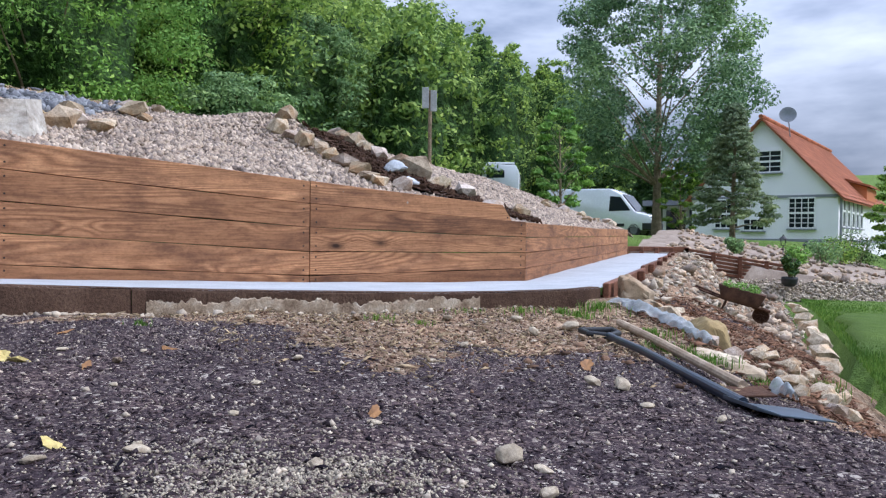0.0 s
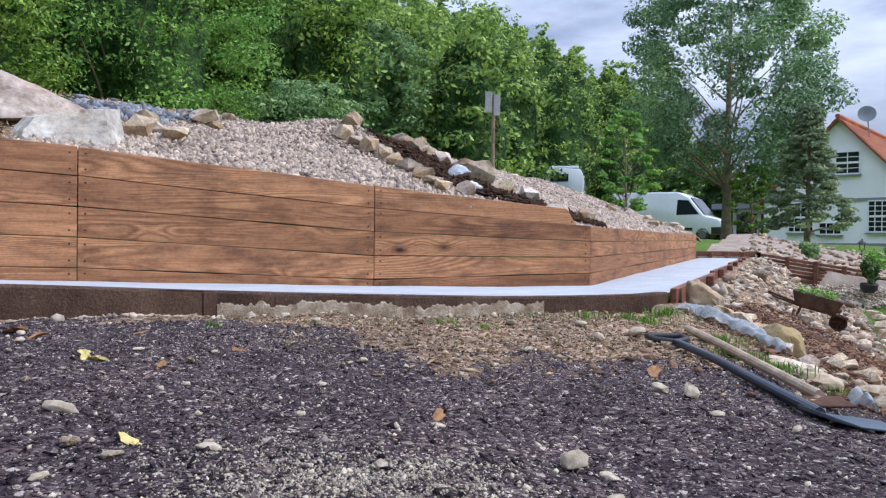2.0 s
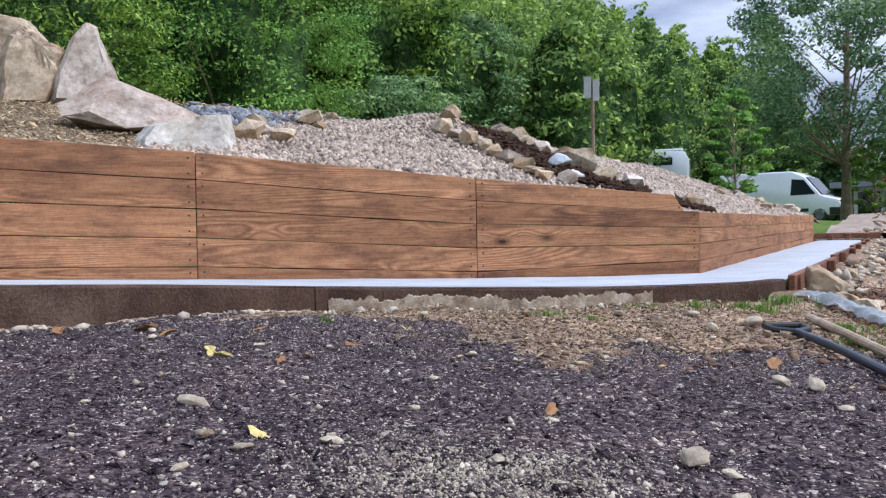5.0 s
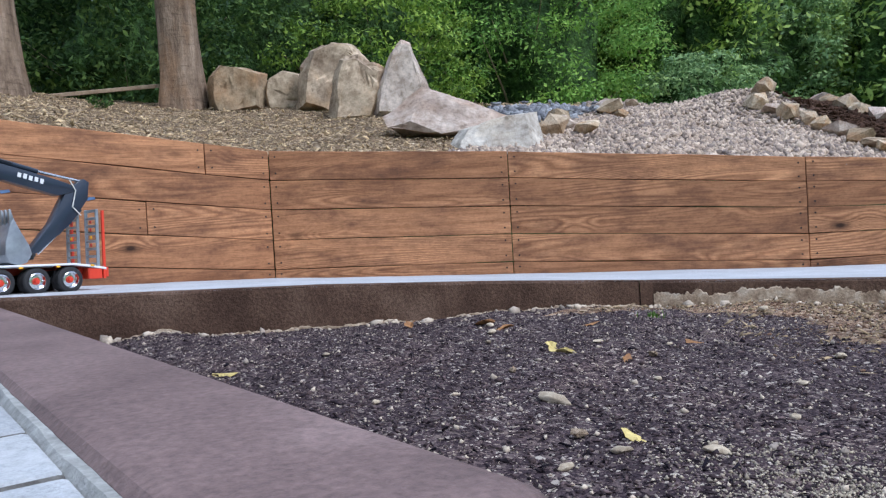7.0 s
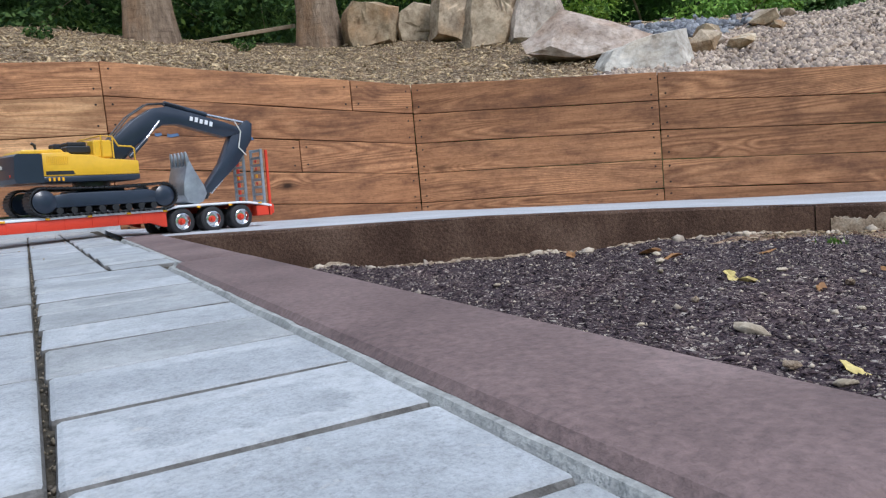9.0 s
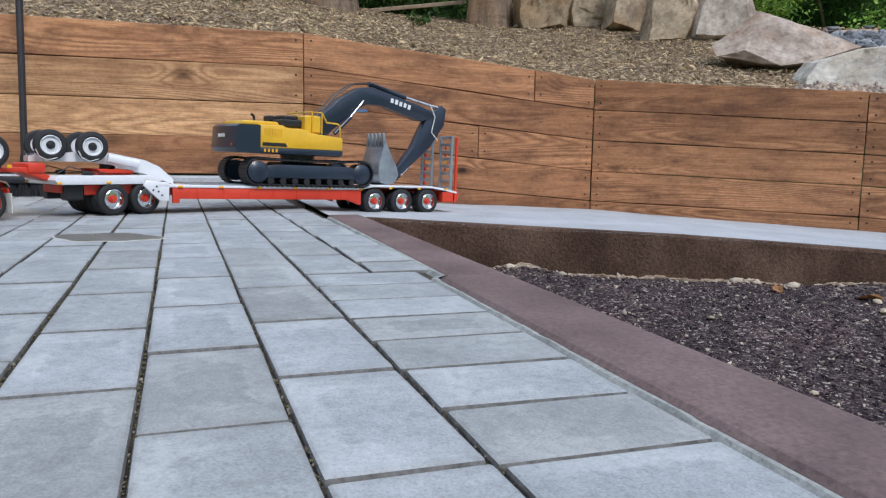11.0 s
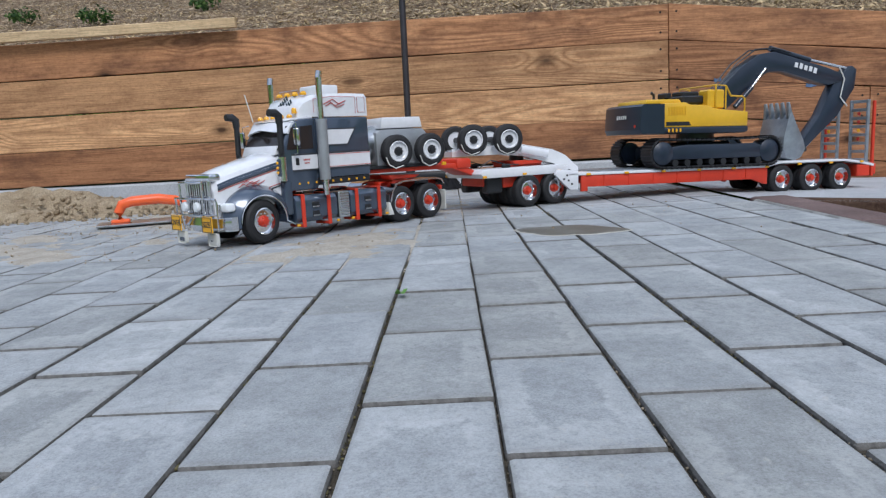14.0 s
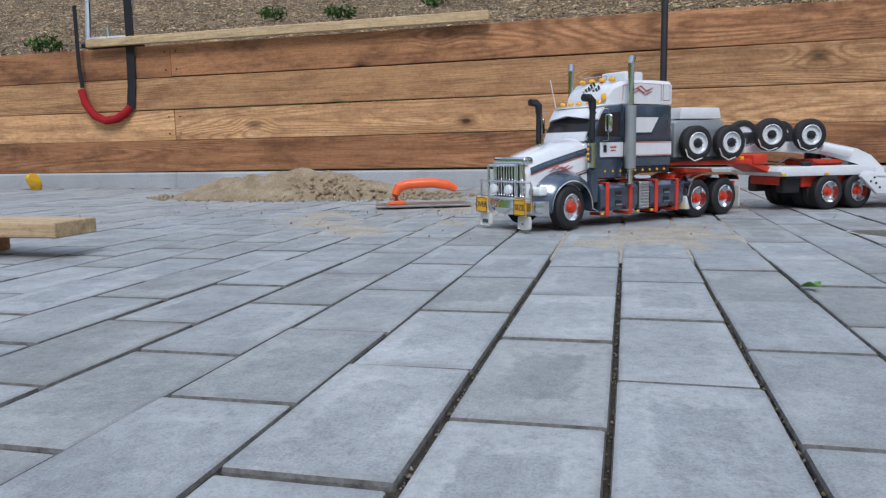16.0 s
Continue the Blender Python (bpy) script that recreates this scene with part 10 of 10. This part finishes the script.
barrow(pose(1.1, 5.6, ground_at(garden, 1.1, 5.6) + 0.1, 0, 10, -5) @ Matrix.Scale(0.52, 4))
fence = thing("slatted_fence", "low brown slatted timber fence holding the upper garden", "fence")
FP = [Vector((-0.2, 11.3, -0.02)), Vector((0.62, 11.5, -0.02)), Vector((2.05, 12.0, -0.26))]
for seg, (a, b) in enumerate(zip(FP, FP[1:])):
    n = 3 if seg == 0 else 6
    for k in range(n):
        m, L = along_pose(a, b)
        bm = bmesh.new()
        h = 0.075 if seg == 0 else 0.04
        box(bm, (L / 2, 0, -0.02 - k * (h + 0.012)), (L, 0.03, h), 0.006)
        part("slat", bm, M_FENCE, fence).matrix_basis = m
    for k in range(5):
        p = a.lerp(b, k / 4)
        bm = bmesh.new()
        box(bm, (0, 0, 0), (0.06, 0.05, 0.36), 0.008)
        part("post", bm, M_FENCE, fence).matrix_basis = pose(p.x, p.y - 0.035, p.z - 0.17)


v, f = grid_sheet(np.linspace(-0.2, 6.5, 50), np.linspace(11.6, 21.0, 50), lambda X, Y: np.maximum(-0.05 - 0.19 * np.maximum(X - 0.5, 0) + 0.05 * (Y - 12) + 0.05 * wave_noise(X, Y, 1.5, 6), -1.4) - 0.4 * smooth01(19.5, 21, Y) - 1.1 * smooth01(2.0 + 0.14 * Y, 2.35 + 0.14 * Y, X) - 1.0 * smooth01(11.78, 11.6, Y))
upper = lambda x, y: np.maximum(-0.05 - 0.19 * np.maximum(x - 0.5, 0) + 0.05 * (y - 12) + 0.05 * wave_noise(x, y, 1.5, 6), -1.4)
from_np("upper_garden", v, f, M_GRAVEL, "pale stony slope of the upper garden", "garden bed", "structure", smooth=True)
rd = random.Random(15)
high = []
for i in range(460):
    y = 11.9 + 7.5 * rd.random() ** 1.6
    high.append((0.3 + (0.14 * y + 1.6) * rd.random(), y, rd.uniform(0.04, 0.13), 900 + i))
front = []
for i in range(260):
    front.append((2.25 + 1.8 * rd.random(), 11.32 + 0.5 * rd.random(), rd.uniform(0.07, 0.2), 1700 + i))
stone_rubble("garden_front_rocks", front, lambda x, y: upper(x, 11.9) - (11.82 - y) * 1.7, "pale stones on the steep front of the upper garden", M_RUBBLE)
stone_rubble("upper_garden_rocks", high, upper, "pale sandstone blocks strewn over the upper garden", M_RUBBLE)
n = 3000
rng = np.random.default_rng(71)
x, y = rng.uniform(0.9, 3.2, n), rng.uniform(11.3, 11.62, n)
s = rng.uniform(0.012, 0.035, n)
scatter_stones("fence_gravel", np.stack([x, y, ground_at(upper, 2.0, 11.9) - 0.12 - (11.62 - y) * 0.75 + 0.02 * rng.normal(size=n)], 1), s, M_PEBBLE, "pale gravel at the foot of the slatted fence", "gravel", rng, 0.7, tiny=True)
for i, (x, y, w, h, mm) in enumerate([(1.95, 11.4, 0.3, 0.36, M_LEAF_DARK), (2.9, 15.5, 0.8, 0.5, M_LEAF_BLUE), (3.4, 17.0, 0.9, 0.6, M_LEAF), (2.3, 14.0, 0.5, 0.35, M_LEAF_LIGHT), (3.9, 18.0, 1.1, 0.8, M_LEAF_DARK), (1.3, 13.5, 0.4, 0.3, M_LEAF_BLUE), (0.8, 10.8, 0.22, 0.16, M_LEAF_BLUE)]):
    zz = ground_at(upper, x, y) if y > 11.8 else -0.42
    th = thing("shrub", "low rounded garden shrub among pale stones", "shrub", "garden shrubs", at=pose(x, y, zz))
    v, f = leaf_cloud([(w * 0.3 * math.cos(k * 2.4) * (0.4 + 0.6 * (k % 3) / 2), w * 0.3 * math.sin(k * 2.4), h * (0.25 + 0.6 * ((k * 7) % 10) / 10)) for k in range(16)], [w * 0.2] * 16, 60, 0.03, np.random.default_rng(70 + i))
    from_np("leaves", v, f, mm, parent=th)
    bm = bmesh.new()
    for k in range(5):
        tube(bm, [(0, 0, -0.05), (w * 0.1 * math.cos(k * 1.3), w * 0.1 * math.sin(k * 1.3), h * 0.4), (w * 0.25 * math.cos(k * 1.3), w * 0.25 * math.sin(k * 1.3), h * 0.8)], 0.008, 5)
    part("stems", bm, M_BARK, th)
pot = thing("flower_pot", "dark round flower pot holding a clipped bush", "flower pot", at=pose(1.95, 11.4, -0.52) @ Matrix.Scale(0.5, 4))
bm = bmesh.new()
lathe(bm, [(0.12, 0.0), (0.2, 0.08), (0.22, 0.2), (0.2, 0.26), (0.18, 0.26), (0.16, 0.2)], None, 24)
part("pot", bm, M_BLACK, pot)
bm = bmesh.new()
lathe(bm, [(0.01, 0.2), (0.17, 0.205), (0.17, 0.21), (0.01, 0.215)], None, 20)
part("earth", bm, M_SOIL, pot)
def lantern(x, y, z):
    """Black four-sided lantern on a short post."""
    th = thing("garden_lantern", "small black metal lantern on a short post", "lantern", "garden lanterns", at=pose(x, y, z) @ Matrix.Scale(0.62, 4))
    bm = bmesh.new()
    cyl(bm, (0, 0, -0.1), (0, 0, 0.3), 0.014, 0.014, 8)
    part("post", bm, M_BLACK, th)
    bm = bmesh.new()
    box(bm, (0, 0, 0.305), (0.15, 0.15, 0.015), 0.003)
    for sx in (-1, 1):
        for sy in (-1, 1):
            tube(bm, [(sx * 0.055, sy * 0.055, 0.31), (sx * 0.075, sy * 0.075, 0.5)], 0.008, 6)
    part("cage", bm, M_BLACK, th)
    bm = bmesh.new()
    lathe(bm, [(0.135, 0.5), (0.14, 0.512), (0.05, 0.60), (0.022, 0.615), (0.024, 0.65), (0.002, 0.665)], None, 16)
    part("cap", bm, M_BLACK, th)


for x, y in ((2.69, 16.06), (2.35, 16.9)):
    lantern(x, y, ground_at(upper, x, y))
rb = thing("rain_barrel", "black rain barrel beside the house", "barrel", at=pose(5.55, 31.0, gz(5.55, 31.0)))
bm = bmesh.new()
lathe(bm, [(0.3, 0.0), (0.4, 0.3), (0.42, 0.6), (0.36, 1.0), (0.3, 1.05), (0.02, 1.08)], None, 24)
part("barrel", bm, M_BLACK, rb)
SIGN = 2.62 - ground_at(bank, -3.45, 11.9)
sg = thing("sign_post", "weathered wooden post with two grey boards", "sign post", at=pose(-3.45, 11.9, ground_at(bank, -3.45, 11.9) - 0.1, 0, 0, 15))
bm = bmesh.new()
tube(bm, [(0, 0, -0.1), (0, 0, 0.9), (0.0, 0, SIGN)], 0.03, 10)
part("post", bm, M_BARK, sg)
for dx, w, dz in ((-0.075, 0.11, SIGN - 0.13), (0.06, 0.1, SIGN - 0.18)):
    bm = bmesh.new()
    box(bm, (dx, -0.045, dz), (w, 0.02, 0.34), 0.004)
    part("board", bm, surface("grey_board", (0.34, 0.35, 0.36), (0.52, 0.53, 0.54), 6.0, 0.8, 60.0, 0.3, 0.002), sg)
# plank lying behind the tree trunks
bm = bmesh.new()
box(bm, (0, 0, 0), (1.1, 0.16, 0.035), 0.004)
single("wooden_plank", bm, M_WOODSTICK, "grey weathered plank lying behind the trunks", "plank", at=pose(-6.5, 1.75, ground_at(bank, -6.5, 1.75) + 0.07, 12, -4, 62))
# low weeds on the bank
for i, (x, y) in enumerate([(-4.4, -3.3), (-4.6, -2.2), (-3.2, -4.1), (-4.9, -1.1), (-4.7, 0.1), (-3.9, -2.6), (-5.2, 1.5)]):
    th = thing("weed", "low green weed growing on the mulch bank", "weed", "weeds", at=pose(x, y, ground_at(bank, x, y)) @ Matrix.Scale(0.62, 4))
    v, f = leaf_cloud([(0.1 * math.cos(k * 2.4), 0.1 * math.sin(k * 2.4), 0.06 + 0.02 * (k % 4)) for k in range(9)], [0.07] * 9, 26, 0.024, np.random.default_rng(170 + i))
    from_np("leaves", v, f, M_LEAF_DARK, parent=th)
    bm = bmesh.new()
    for k in range(4):
        tube(bm, [(0, 0, -0.03), (0.06 * math.cos(k * 1.6), 0.06 * math.sin(k * 1.6), 0.06)], 0.004, 5)
    part("stems", bm, M_BARK, th)

# ---------------------------------------------------------------- paving blocks, course by course
paving = tagged(new("paving"), "grey rectangular concrete paving blocks in running bond", "paving", "", "structure")
bm = bmesh.new()
box(bm, (-0.62, -2.6, -0.056), (4.34, 5.57, 0.10))
part("bedding", bm, M_JOINT, paving, "dark gritty joints")
P = 0.104


def block_mesh(w, l, name, material=M_PAVER):
    bm = bmesh.new()
    box(bm, (0, 0, -0.035), (w, l, 0.07), 0.0034, seg=2)
    me = mesh_of(bm, name, False)
    me.materials.append(material)
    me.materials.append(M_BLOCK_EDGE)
    # sides and outer bevels take the dark tone of joint dirt and painted shade
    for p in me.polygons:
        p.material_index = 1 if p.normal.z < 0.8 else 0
    return me


SLANT = 0.026  # the courses run at a slight angle to the edging
rng = random.Random(11)
SAG = [rng.uniform(-0.0022, 0.0022) for _ in range(60)]


def course(x, row):
    """Where the line below course `row` lies at x."""
    return row * P * 0.9965 + 0.003 + SLANT * x + SAG[row % 60]


ME_BLOCK = [block_mesh(0.2022 + 0.0006 * k, 0.1006 + 0.0005 * k, "paving_block") for k in (-2, -1, 0, 1)]
ME_HALF = block_mesh(0.0985, 0.0985, "paving_block", M_PAVER_HALF)
places = []
for row in range(-52, 2):
    # joints alternate by half a block from course to course
    slip = rng.uniform(-0.004, 0.004)
    for k in range(-14, 9):
        cx = (2 * k + (0 if row % 2 else 1)) * P + P + slip
        cy = 0.5 * (course(cx, row) + course(cx, row + 1))
        if row == 1 and cx > -0.55 or row == 0 and cx > -0.55:
            continue
        if cx < -2.72 or cx > 1.5:
            continue
        places.append((cx, cy, rng.choice(ME_BLOCK), rng.uniform(-0.0008, 0.0008)))
for row in range(-51, 0, 2):
    places.append((14.5 * P, 0.5 * (course(1.5, row) + course(1.5, row + 1)), ME_HALF, 0.0))
for k in range(-5, 15):
    cx = (k + 0.5) * P + 0.004
    y0, y1 = course(cx, 0) + 0.002, 0.1635
    places.append((cx, (y0 + y1) / 2, block_mesh(0.0994, y1 - y0, "paving_block", M_PAVER_END), rng.uniform(-0.0008, 0.0008)))
for row in (0, 1):
    places.append((-0.572, 0.5 * (course(-0.572, row) + course(-0.572, row + 1)), ME_HALF, 0.0))


def near(p):
    return math.hypot(p[0] + 0.35, p[1] + 0.55)


places.sort(key=near)
for n, (cx, cy, me, dz) in enumerate(places[:300]):
    ob = new("paving_block", me)
    ob.parent = paving
    ob.matrix_basis = pose(cx, cy, dz, rng.uniform(-0.3, 0.3), rng.uniform(-0.2, 0.2), rng.uniform(-0.4, 0.4) + 1.49 * (me is not ME_HALF) * (cy < 0.06))
rest_v, rest_f, rest_m, count = [], [], [], 0
for cx, cy, me, dz in places[300:]:
    vv = np.array([v.co[:] for v in me.vertices])
    vv[:, 1] += SLANT * vv[:, 0] * (cy < 0.06)
    vv += (cx, cy, dz)
    for p in me.polygons:
        rest_f.append([i + count for i in p.vertices])
        rest_m.append(p.material_index)
    rest_v.append(vv)
    count += len(vv)
me = bpy.data.meshes.new("far_paving_blocks")
me.from_pydata(np.concatenate(rest_v).tolist(), [], rest_f)
M_PAVER_FAR = surface("paver_concrete_far", (0.235, 0.245, 0.25), (0.40, 0.41, 0.41), 11.0, 0.85, 420.0, 0.7, 0.002, island=0.12, c3=(0.31, 0.317, 0.32), grain=0.35)
me.materials.append(M_PAVER_FAR)
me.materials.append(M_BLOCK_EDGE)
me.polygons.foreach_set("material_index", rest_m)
ob = tagged(new("far_paving_blocks", me), "grey paving blocks farther off", "", "", "stuff")
ob.parent = paving
